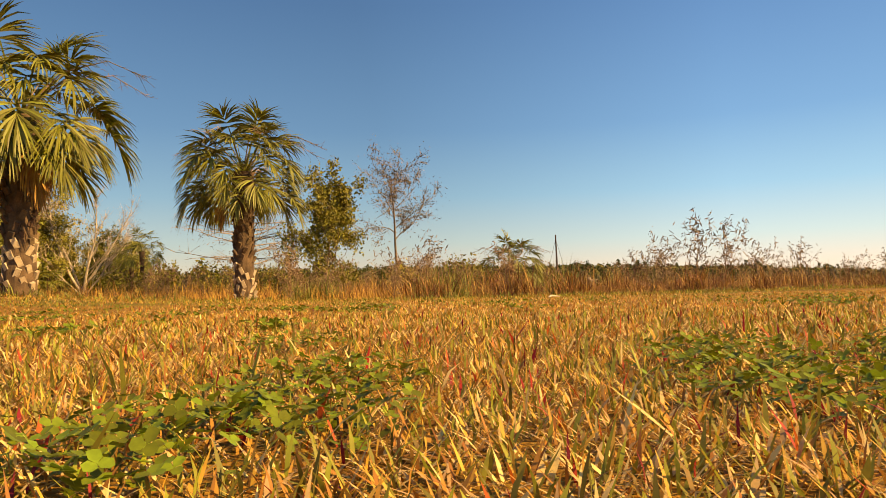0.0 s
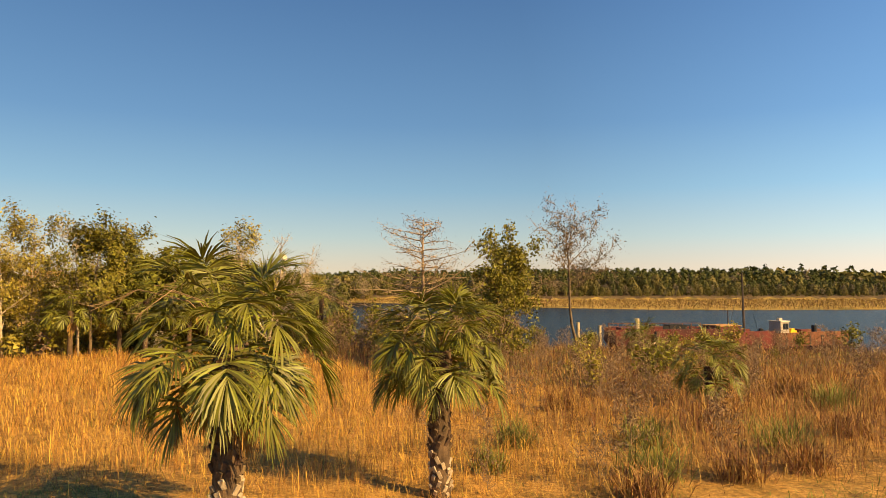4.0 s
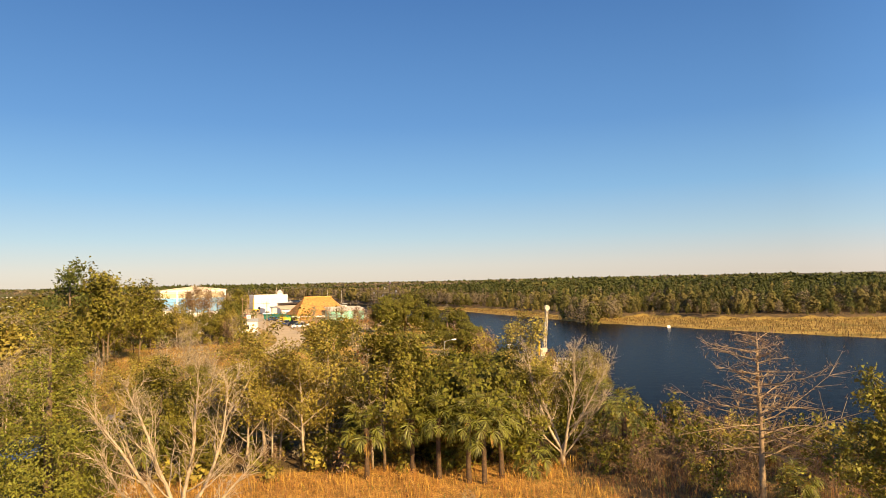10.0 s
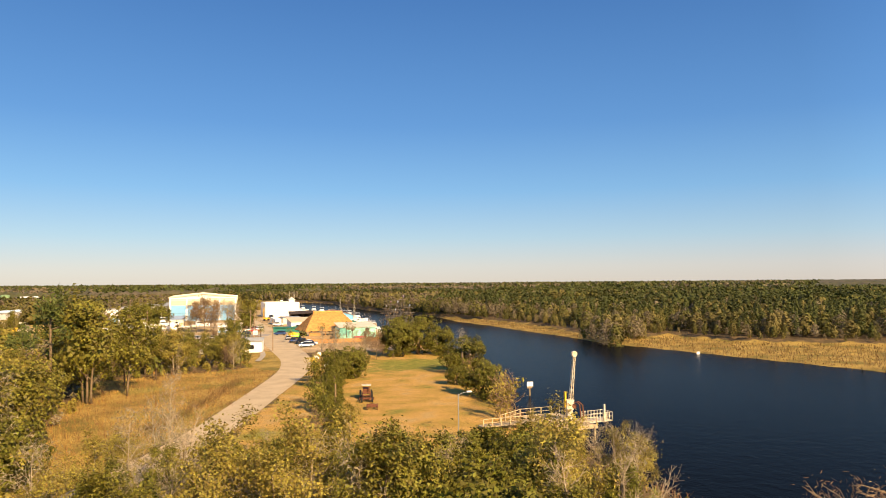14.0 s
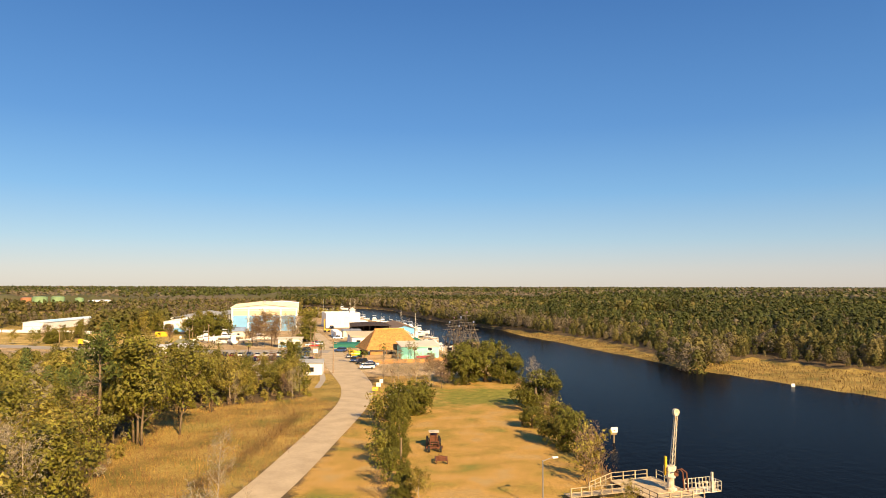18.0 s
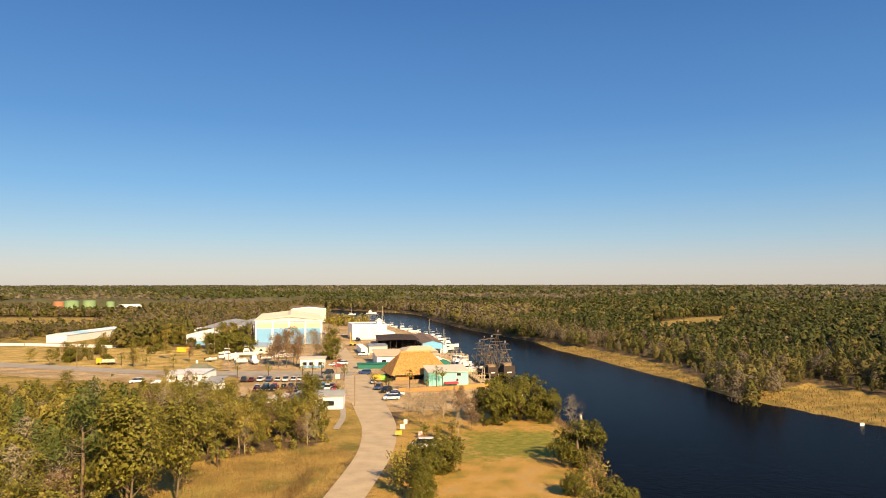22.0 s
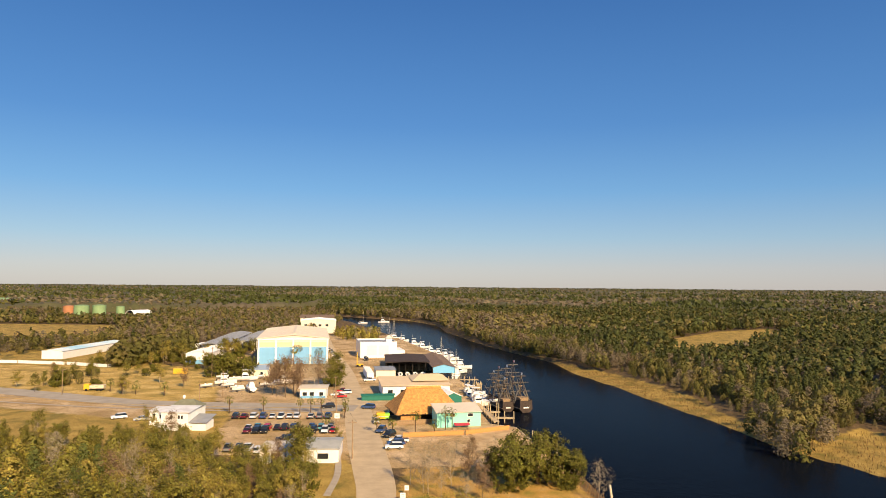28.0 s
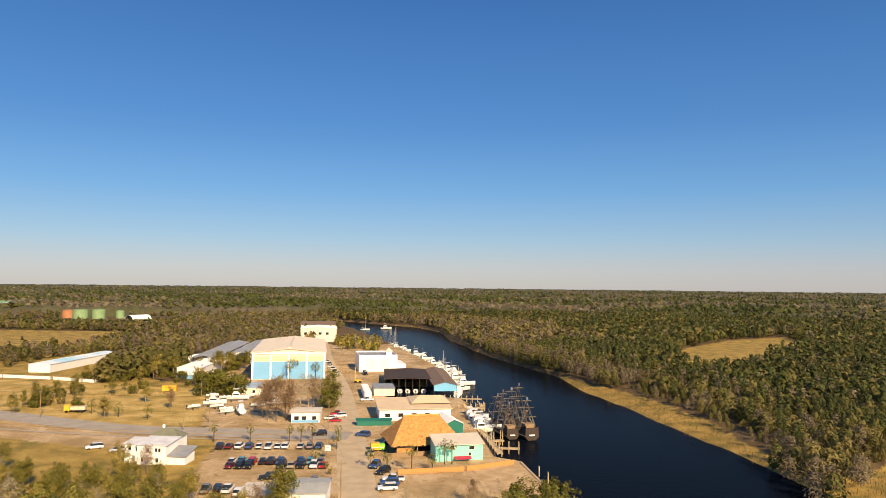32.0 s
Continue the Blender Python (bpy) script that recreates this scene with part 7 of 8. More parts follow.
boat("trawler", 28, 332, 8, label="big white fishing boat moored behind the thatched bar")
boat("cruiser", 30, 340, 6, s=1.15)
boat("cruiser", 29, 347, 5, s=1.1)
boat("trawler", 27, 355, 4, s=0.9)
boat("sail", 32, 408, 80, label="white sailing boat moored off the boathouse")
boat("trawler", 33, 413, 84, s=0.9)
boat("sail", 29, 490, 75)
boat("sail", -2, 655, 70, s=1.25, label="tall-masted sailing boat at the far end of the marina")
boat("sail", -6, 668, 70, s=1.2)
boat("sail", -42, 880, 20, s=1.0, label="white boat lying in the far reach")
boat("cruiser", -20, 900, 10, s=1.2)
for i in range(22):
    t = i / 21
    x = np.interp(t, [0, 0.25, 0.55, 1], [34.5, 33.5, 27, -4])
    y = np.interp(t, [0, 0.25, 0.55, 1], [428, 480, 535, 662])
    boat(("cruiser", "skiff", "cruiser", "skiff")[i % 4], x - 2 + rng.uniform(-1, 1.5), y, 15 + rng.uniform(-10, 25), s=rng.uniform(0.85, 1.1))
for i in range(5):
    boat("skiff", 2.5 + i * 3.7, 421, 92 + rng.uniform(-4, 4), s=1.1, label="motor boat in a covered slip" if i % 2 else "motor boat with a yellow cover in a slip")
for i, (x, y, rz, kind) in enumerate([(-51, 352, 115, "cruiser"), (-60, 355, 30, "skiff"), (-62, 361, 20, "skiff"), (-69, 388, 25, "skiff"), (-65, 385, 10, "cruiser"), (-72, 380, 30, "skiff"), (-71, 372, 20, "cruiser"), (-67, 367, 28, "skiff"), (-52, 370, 15, "skiff"), (-47, 374, 20, "cruiser"), (-48, 380, 12, "skiff"), (-75, 365, 40, "skiff"), (-76, 394, 15, "skiff"), (-58, 392, 60, "skiff"), (-55, 362, 100, "skiff")]):
    boat(kind, x, y, rz, 0.65, 0.85, "white boat laid up on a trailer in the yard", "boats laid up in the yard")
    tr = thing("boat_trailer", "galvanised boat trailer under a laid-up boat", "trailer", (x, y, 0.05), rz, "boat trailers")
    part("chassis", Kit().box(-0.3, -0.8, 0.42, 6, -0.68, 0.54).box(-0.3, 0.68, 0.42, 6, 0.8, 0.54).box(6, -0.06, 0.42, 7.6, 0.06, 0.54).box(0.5, -0.678, 0.44, 0.65, 0.678, 0.62).box(4, -0.678, 0.44, 4.15, 0.678, 0.62), steel_grey, tr)
    for wy in (-1.05, 1.05):
        part("wheel", Kit().tube([(1.8, wy - 0.1, 0.3), (1.8, wy + 0.1, 0.3)], 0.3, 10), rubber, tr)
for i in range(18):
    ry = 503 + i * 5.9
    rk = thing("boat_rack", "white steel boat rack under the storage shed", "rack", (-111, ry, 0.05), 0, "boat racks")
    for px in (0, 9):
        for py in (0.6, 2.6):
            part("upright", Kit().box(px, py, 0, px + 0.15, py + 0.15, 3.6), white_paint, rk)
    for z in (0.75, 3.3):
        part("beam", Kit().box(-0.3, 0.6, z, 9.4, 0.75, z + 0.14).box(-0.3, 2.6, z, 9.4, 2.75, z + 0.14), white_paint, rk)
    for z in (0.9, 3.45):
        boat("skiff", -109.5 + rng.uniform(-0.3, 0.3), ry + 1.65, 2, z, 1.1, "motor boat racked under the storage shed", "racked boats")

# ---------------------------------------------------------------- ship, dock, barges, piers
sail_grey = material("sail_grey", (0.22, 0.19, 0.15), 0.9, vary=0.25, scale=2, bump=0.2)


def tall_ship():
    """A black-hulled three-masted ship with square yards and furled pale sails."""
    ob = thing("tall_ship", "black wooden three-masted sailing ship moored at the pier", "ship", (50.6, 320, WATER_Z - 0.6), 104)
    L, W = 24.0, 6.2
    rings = []
    for i in range(13):
        t = i / 12
        w = W / 2 * (0.72 + 0.28 * min(1, t * 3)) * (1 if t < 0.6 else max(0.03, 1 - ((t - 0.6) / 0.4) ** 2))
        top = 3.0 + 1.9 * max(0.0, 0.3 - t) / 0.3 + 1.2 * max(0.0, t - 0.65) / 0.35
        rings.append([(t * L, -w, top), (t * L, -w * 1.08, 1.6), (t * L, -w * 0.5, 0.3), (t * L, w * 0.5, 0.3), (t * L, w * 1.08, 1.6), (t * L, w, top), (t * L, w * 0.9, top - 0.55), (t * L, -w * 0.9, top - 0.55)])
    part("hull", Kit().loft(rings), wood_dark, ob)
    part("wale", Kit().loft([[(t * L, s * (r_[1][1]) * 1.03 * -1, 1.75 + dz) for dz, s in ((0, 1), (0.25, 1), (0.25, 0.97), (0, 0.97))] for t, r_ in zip(np.linspace(0, 0.85, 11), rings)]), wood_pale, ob, "pale rubbing strake")
    part("stern_panel", Kit().box(-0.12, -1.0, 1.9, -0.02, 1.0, 2.3), white_paint, ob, "white name board, lettering unreadable")
    part("deck_house", Kit().box(2.0, -1.6, 3.2, 6.0, 1.6, 5.0), wood_deck, ob)
    part("bowsprit", Kit().tube([(22.5, 0, 4.3), (30, 0, 6.6)], [0.2, 0.08], 6), wood_deck, ob)
    for mx, h in ((5.0, 13.0), (12.0, 16.4), (18.5, 14.2)):
        mast = part("mast", Kit().tube([(mx, 0, 2), (mx, 0, h * 0.65), (mx, 0, h)], [0.22, 0.16, 0.07], 7), wood_dark, ob)
        for f, half in ((0.5, 4.1), (0.72, 3.3), (0.88, 2.2)):
            part("yard", Kit().tube([(mx + 0.2, -half, h * f), (mx + 0.2, 0, h * f + 0.05), (mx + 0.2, half, h * f)], [0.05, 0.11, 0.05], 5), wood_dark, mast)
            part("furled_sail", Kit().tube([(mx + 0.25, -half * 0.9, h * f + 0.17), (mx + 0.25, 0, h * f + 0.22), (mx + 0.25, half * 0.9, h * f + 0.17)], [0.06, 0.12, 0.06], 6), sail_grey, mast, "furled pale sail")
        part("crows_nest", Kit().lathe([(0.3, 0), (0.7, 0.5), (0.7, 0.6)], 10, (mx, 0, h * 0.62)), wood_deck, mast)
        for s in (-1, 1):
            for j in range(6):
                part("shroud", Kit().rod((mx - 1.4 + j * 0.55, s * W * 0.5, 3.1), (mx, s * 0.15, h * 0.62), 0.05, 3), sail_grey, mast)
                part("backstay", Kit().rod((mx - 0.4 - j * 0.3, s * W * 0.5, 3.1), (mx, 0, h * 0.93), 0.04, 3), sail_grey, mast)
            for j in range(7):
                f = 0.12 + j * 0.11
                part("ratline", Kit().rod((mx - 1.4 * (1 - f), s * W * 0.5 * (1 - f), 3.1 + (h * 0.62 - 3.1) * f), (mx + 1.35 * (1 - f), s * W * 0.5 * (1 - f), 3.1 + (h * 0.62 - 3.1) * f), 0.035, 3), sail_grey, mast)
        flag = [(mx, 0, h - 0.1), (mx - 0.7, 0.1, h - 0.15), (mx - 1.4, -0.1, h - 0.1), (mx - 1.4, -0.1, h - 0.9), (mx - 0.7, 0.1, h - 0.95), (mx, 0, h - 0.9)]
        part("flag", Kit().add(flag, [(0, 1, 4, 5), (1, 2, 3, 4)]), white_paint if mx != 12 else PAINT.setdefault("flag_red", material("flag_red", (0.55, 0.08, 0.08), 0.8, vary=0.3, scale=3, second=(0.8, 0.75, 0.72), bump=0)), mast)
    for a, b in (((12, 0, 15), (18.5, 0, 9)), ((18.5, 0, 13.5), (29.5, 0, 6.4)), ((18.5, 0, 9), (26, 0, 5.4)), ((5, 0, 12), (12, 0, 7)), ((5, 0, 12.5), (0, 0, 5))):
        part("stay", Kit().rod(a, b, 0.045, 3), wood_deck, ob)
    return ob


ship = tall_ship()
ship.scale = (1.0, 1.0, 1.1)
second_ship = copy_thing(ship, pose(44.4, 321.5, WATER_Z - 0.6, 0, 0, 102))
second_ship.scale = (0.86, 0.86, 0.96)
tagged(second_ship, "smaller black three-masted ship rafted beside the other")


def rail(k, a, b, z, h=1.0, posts=4, r=0.045):
    """A rail of posts and two bars from a to b."""
    a, b = np.array(a, float), np.array(b, float)
    for i in range(posts + 1):
        p = a + (b - a) * i / posts
        k.box(p[0] - r, p[1] - r, z, p[0] + r, p[1] + r, z + h)
    for f in (0.5, 1.0):
        k.rod((*a, z + h * f), (*b, z + h * f), r * 0.9, 5)
    return k


def crane_dock():
    ob = thing("crane_dock", "weathered pale timber dock with railings over the water", "dock", (36.3, 114.6, 0), 12)
    z = 0.25
    for i in range(24):
        part("deck_plank", Kit().box(0, i * 0.42, z - 0.09, 6.6, i * 0.42 + 0.38, z), wood_pale, ob)
    part("beam", Kit().box(0, -0.25, z - 0.45, 6.6, -0.02, z + 0.02).box(0, 10.08, z - 0.45, 6.6, 10.3, z + 0.02), wood_pale, ob)
    part("joist", Kit().box(0.2, 0, z - 0.4, 0.4, 10, z - 0.093).box(3.2, 0, z - 0.4, 3.4, 10, z - 0.093).box(6.2, 0, z - 0.4, 6.4, 10, z - 0.093), wood_dark, ob)
    for x, y in ((0.3, 0), (3.3, 0), (6.3, 0), (0.3, 5), (6.3, 5), (0.3, 10), (6.3, 10), (3.3, 10)):
        part("post", Kit().rod((x, y, -3.4), (x, y, z - 0.1), 0.16, 8), wood_pale, ob)
    part("railing", rail(Kit(), (0, 0), (6.6, 0), z, 1.05, 4, 0.06), wood_pale, ob)
    part("railing", rail(Kit(), (0, 0), (0, 4.6), z, 1.05, 3, 0.06), wood_pale, ob)
    part("railing", rail(Kit(), (0, 10), (5.5, 10), z, 1.05, 3, 0.06), wood_pale, ob)
    part("railing", rail(Kit(), (6.6, 6), (6.6, 9.5), z, 1.05, 2, 0.06), wood_pale, ob)
    # walkway ashore
    for i in range(22):
        part("deck_plank", Kit().box(-8.6 + i * 0.39, 5.2, z - 0.09, -8.6 + i * 0.39 + 0.35, 7.0, z), wood_pale, ob)
    part("railing", rail(Kit(), (-8.6, 5.2), (-0.1, 5.2), z, 1.05, 6, 0.06), wood_pale, ob)
    part("railing", rail(Kit(), (-5, 7.0), (-0.1, 9.9), z, 1.05, 4, 0.06), wood_pale, ob)
    for x in (-8, -4, -0.6):
        part("post", Kit().rod((x, 6.1, -3.2), (x, 6.1, z - 0.1), 0.14, 8), wood_pale, ob)
    # gangway platform on the river side
    gw = part("gangway", Kit().box(6.65, 2.2, z - 0.25, 11.0, 4.4, z - 0.1), steel_white, ob)
    part("gangway_rail", rail(Kit(), (7.2, 2.2), (11.0, 2.2), z - 0.1, 1.15, 7, 0.04), steel_white, gw)
    part("gangway_rail", rail(Kit(), (7.2, 4.4), (11.0, 4.4), z - 0.1, 1.15, 7, 0.04), steel_white, gw)
    part("gangway_rail", rail(Kit(), (11.0, 2.2), (11.0, 4.4), z - 0.1, 1.15, 2, 0.04), steel_white, gw)
    part("gangway_post", Kit().box(9.4, 2.0, z - 0.1, 9.65, 2.25, z + 2.3), steel_white, gw)
    part("davit", Kit().tube([(6.3, 2.6, z), (6.1, 2.6, z + 2.4), (5.4, 2.6, z + 2.9), (4.6, 2.6, z + 2.8)], 0.09, 6), rust, ob, "rusty hooked davit")
    part("davit", Kit().tube([(6.5, 3.6, z), (6.3, 3.6, z + 2.2), (5.8, 3.6, z + 2.6)], 0.08, 6), rust, ob, "rusty hooked davit")
    # the crane itself
    c = thing("dock_crane", "pale rust-streaked pedestal crane with a raised lattice boom", "crane", (40.2, 119.6, z), 12)
    part("base", Kit().lathe([(0.75, 0), (0.75, 0.25), (0.45, 0.3), (0.42, 1.5), (0.6, 1.55), (0.6, 1.8)], 12), steel_white, c)
    part("housing", Kit().box(-0.7, -0.5, 1.8, 0.5, 0.5, 3.0), steel_white, c)
    part("counter_post", Kit().box(-0.85, -0.15, 1.9, -0.6, 0.15, 4.2), yellow_paint, c, "yellow upright post")
    part("winch", Kit().tube([(0.5, -0.6, 2.1), (0.5, 0.6, 2.1)], 0.35, 10), rust, c)
    boom = Kit()
    tip, foot = np.array([1.15, 0.3, 9.3]), np.array([0.2, 0, 2.6])
    for sx, sy in ((-0.22, -0.22), (0.22, -0.22), (0.22, 0.22), (-0.22, 0.22)):
        boom.rod(foot + (sx, sy, 0), tip + (sx * 0.55, sy * 0.55, 0), 0.06, 5)
    for i in range(10):
        f0, f1 = i / 10, (i + 1) / 10
        for sx, sy, ex, ey in ((-0.22, -0.22, 0.22, -0.22), (0.22, 0.22, -0.22, 0.22), (0.22, -0.22, 0.22, 0.22)):
            p0, p1 = foot + (tip - foot) * f0, foot + (tip - foot) * f1
            boom.rod(p0 + (sx, sy, 0), p1 + (ex, ey, 0), 0.03, 4)
    part("boom", boom, steel_white, c)
    part("boom_head", Kit().tube([tip + (0, -0.2, 0.2), tip + (0, 0.2, 0.2)], 0.45, 12), steel_white, c, "round pale sheave at the boom's head")
    part("cable", Kit().rod(tip + (0.3, 0, 0), (0.9, 0.1, 2.0), 0.02, 4), dark, c)


crane_dock()


def river_sign(x, y, top, label, w=0.62):
    ob = thing("river_sign", label, "sign", (x, y, WATER_Z - 1.5), 0)
    part("post", Kit().rod((0, 0, 0), (0, 0, top + 1.2), 0.16, 8), wood_deck, ob)
    part("board", Kit().box(-w, -0.25, top + 1.3, w, -0.17, top + 1.3 + w * 1.5), white_paint, ob, "blank white notice board")
    part("bracket", Kit().box(-0.5, -0.168, top + 0.9, 0.5, 0.1, top + 1.8), wood_deck, ob)


river_sign(46.5, 156, 2.0, "white notice board on a pile in the river")
river_sign(122, 219, 0.2, "small white river marker on a pile", 0.55)
tilted = thing("mooring_post", "leaning white mooring post at the bank", "post", (47.2, 208.5, -2.4), 0)
part("post", Kit().tube([(0.9, 0, 0), (0, 0, 6.4)], [0.28, 0.24], 8), steel_white, tilted)


def barge(x, y, rz, L, W, H, mat, label, extras):
    ob = thing("barge", label, "barge", (x, y, WATER_Z - 0.4), rz)
    part("hull", Kit().loft([[(a, -W / 2, b), (a, W / 2, b), (a, W / 2, H), (a, -W / 2, H)] for a, b in ((0, H * 0.55), (L * 0.08, 0), (L * 0.92, 0), (L, H * 0.55))]), mat, ob)
    part("deck", Kit().box(0.2, -W / 2 + 0.2, H + 0.003, L - 0.2, W / 2 - 0.2, H + 0.1), rust, ob)
    part("bulwark", Kit().box(0, -W / 2, H + 0.003, L, -W / 2 + 0.15, H + 0.4).box(0, W / 2 - 0.15, H + 0.003, L, W / 2, H + 0.4), mat, ob)
    for name, kit, m, text in extras:
        part(name, kit, m, ob, text)
    return ob


barge(56.9, 58.6, -27, 11.5, 4, 2.3, rust_red, "rusty dark red work barge with rails along its deck", [
    ("railing", rail(Kit(), (5.4, -1.8), (11.2, -1.8), 2.4, 0.75, 8, 0.04), dark, ""),
    ("railing", rail(Kit(), (0.5, 1.8), (11.2, 1.8), 2.4, 0.75, 10, 0.04), rust, ""),
    ("winch_frame", Kit().box(6.5, -0.8, 2.4, 8.5, -0.7, 3.1).box(6.5, 0.7, 2.4, 8.5, 0.8, 3.1).box(6.5, -0.69, 2.95, 6.65, 0.69, 3.1), dark, "dark winch frame"),
    ("spud", Kit().rod((2.3, -2.3, -2), (2.3, -2.3, 3.9), 0.24, 8), wood_pale, "pale timber spud pile"),
    ("fender", Kit().rod((4.4, -2.12, 0.3), (4.4, -2.12, 2.5), 0.1, 8).rod((9.4, -2.12, 0.3), (9.4, -2.12, 2.5), 0.1, 8), rubber, ""),
    ("engine_box", Kit().box(1.0, -0.8, 2.4, 2.6, 0.8, 2.8), rust_red, ""),
])
barge(66.9, 53.8, -12, 8, 4, 1.9, rust_red, "dark red work barge with a tall derrick mast", [
    ("deck_house", Kit().box(0.8, -1.4, 2.0, 3.6, 1.4, 2.9), rust_red, "low deck house with an orange top"),
    ("house_top", Kit().box(0.7, -1.5, 2.903, 3.7, 1.5, 3.0), wood_orange, ""),
    ("mast", Kit().tube([(5.4, 0, 1.9), (5.2, 0, 8.9)], [0.15, 0.08], 6), wood_dark, "tall dark derrick mast"),
    ("stay", Kit().rod((5.2, 0, 8.4), (3.4, 0, 3.1), 0.02, 4).rod((5.2, 0, 8.4), (7.4, 0, 2.2), 0.02, 4), dark, ""),
    ("short_mast", Kit().tube([(3.9, 0.8, 1.9), (3.8, 0.8, 4.6)], [0.09, 0.05], 5), wood_dark, ""),
    ("bollard", Kit().rod((6.6, -1.2, 2.0), (6.6, -1.2, 2.6), 0.2, 8).rod((7.2, -0.8, 2.0), (7.2, -0.8, 2.5), 0.2, 8), dark, ""),
    ("tyre_fender", Kit().rod((5.5, -2.15, 0.7), (5.5, -2.02, 0.7), 0.4, 12), rubber, ""),
])
barge(75.0, 52.4, -7, 12.5, 4, 1.6, rust, "low rust-brown barge with a white cabin aboard", [
    ("cabin", Kit().box(2.2, -0.8, 1.7, 3.6, 0.8, 3.2), concrete, "small white cabin with a dark window"),
    ("cabin_window", Kit().box(2.6, -0.86, 2.3, 2.95, -0.803, 3.0).box(3.05, -0.86, 2.3, 3.45, -0.803, 3.0), glass, ""),
    ("cabin_roof", Kit().box(2.1, -0.9, 3.203, 3.7, 0.9, 3.3), steel_white, ""),
    ("lamp_box", Kit().box(2.6, -0.3, 3.303, 3.1, 0.2, 3.6), concrete, ""),
    ("machine", Kit().box(4.2, -0.5, 1.7, 5.3, 0.5, 2.1).box(4.5, -0.4, 2.101, 5.0, 0.4, 2.35), yellow_paint, "yellow deck machine"),
    ("engine", Kit().box(5.9, -0.6, 1.7, 6.9, 0.6, 2.2), rust_red, ""),
    ("bollard", Kit().rod((7.6, -1.0, 1.6), (7.6, -1.0, 2.7), 0.3, 8), dark, ""),
    ("hull_rib", Kit().box(1.5, -2.06, 0.4, 1.7, -2.002, 1.6).box(3.5, -2.06, 0.4, 3.7, -2.002, 1.6).box(5.5, -2.06, 0.4, 5.7, -2.002, 1.6).box(7.5, -2.06, 0.4, 7.7, -2.002, 1.6).box(9.5, -2.06, 0.4, 9.7, -2.002, 1.6), wood_dark, ""),
])
for x, y, h in ((55.2, 58.4, 3.0), (55.0, 61.6, 3.2)):
    solid("mooring_pile", Kit().rod((x, y, -4), (x, y, h - 2.2), 0.2, 8), wood_pale, "weathered timber mooring pile", "pile")
solid("gangplank", Kit().box(-3, -0.3, 0, 3, 0.3, 0.12), wood_pale, "grey gangplank lying from barge to bank", "plank", at=pose(55.5, 53.0, -1.25, 0, -6, 15))


def pier(points, width, z, label, pile_top, every=2.4):
    ob = thing("pier", label, "pier")
    for (ax, ay), (bx, by) in zip(points, points[1:]):
        d = math.hypot(bx - ax, by - ay)
        rz = math.degrees(math.atan2(by - ay, bx - ax))
        m = pose(ax, ay, 0, 0, 0, rz)
        n = int(d / 0.6)
        for i in range(n):
            part("plank", Kit().box(i * 0.6, -width / 2, z - 0.1, i * 0.6 + 0.54, width / 2, z), wood_pale, ob, at=m)
        part("stringer", Kit().box(0, -width / 2 + 0.1, z - 0.4, d, -width / 2 + 0.3, z - 0.103).box(0, width / 2 - 0.3, z - 0.4, d, width / 2 - 0.1, z - 0.103), wood_pale, ob, at=m)
        for i in range(int(d / every) + 1):
            for s in (-1, 1):
                part("post", Kit().rod((i * every, s * (width / 2 + 0.15), -4), (i * every, s * (width / 2 + 0.15), pile_top), 0.15, 7), wood_pale, ob, at=m)
    return ob


pier([(33.5, 336), (35.6, 316), (36.7, 295)], 1.8, -0.2, "pale timber pier leading to the ship's berth", 1.0, 4.5)
pier([(37.3, 302.6), (43.5, 301.8)], 1.6, -0.2, "short finger pier beside the ship", 1.6, 3.0)
pier([(36.6, 312.5), (40.2, 313.3)], 1.6, -0.2, "short finger pier under the ship's bow", 2.6, 3.0)
pier([(26, 398), (42, 396)], 1.6, -0.3, "grey finger pier off the boathouse", 0.8)
pier([(28, 372), (40, 374), (40, 380)], 1.6, -0.3, "finger pier behind the restaurant", 1.2)
for x, y, top in ((44.6, 276, 0.9), (45.4, 268, 1.4), (46.4, 252, 2.2), (46.9, 246, 1.8)):
    solid("mooring_pile", Kit().rod((x, y, -4), (x, y, top), 0.16, 7), wood_pale, "single mooring pile off the quay", "pile", group="quay piles")


def quay():
    ob = thing("quay", "timber-faced quay wall with a pale sandy top", "quay", kind="structure")
    line = [(31, 290.5), (40.8, 283), (43.2, 256.8), (38, 249)]
    for (ax, ay), (bx, by) in zip(line, line[1:]):
        d, rz = math.hypot(bx - ax, by - ay), math.degrees(math.atan2(by - ay, bx - ax))
        m = pose(ax, ay, 0, 0, 0, rz)
        for i in range(int(d / 1.2)):
            part("board", Kit().box(i * 1.2, 0, -3, i * 1.2 + 1.15, 0.15, 0.2), wood_orange, ob, at=m)
        part("coping", Kit().box(-0.1, -0.35, 0.203, d + 0.1, 0.25, 0.38), wood_pale, ob, at=m)
    part("fill", Kit().add([(31, 290.3, 0.16), (40.6, 282.9, 0.16), (43.0, 256.9, 0.16), (37.9, 249.2, 0.16), (28, 252, 0.12), (26, 288, 0.12)], [(5, 4, 3, 2, 1, 0)]), sand, ob, "packed pale sand")


quay()


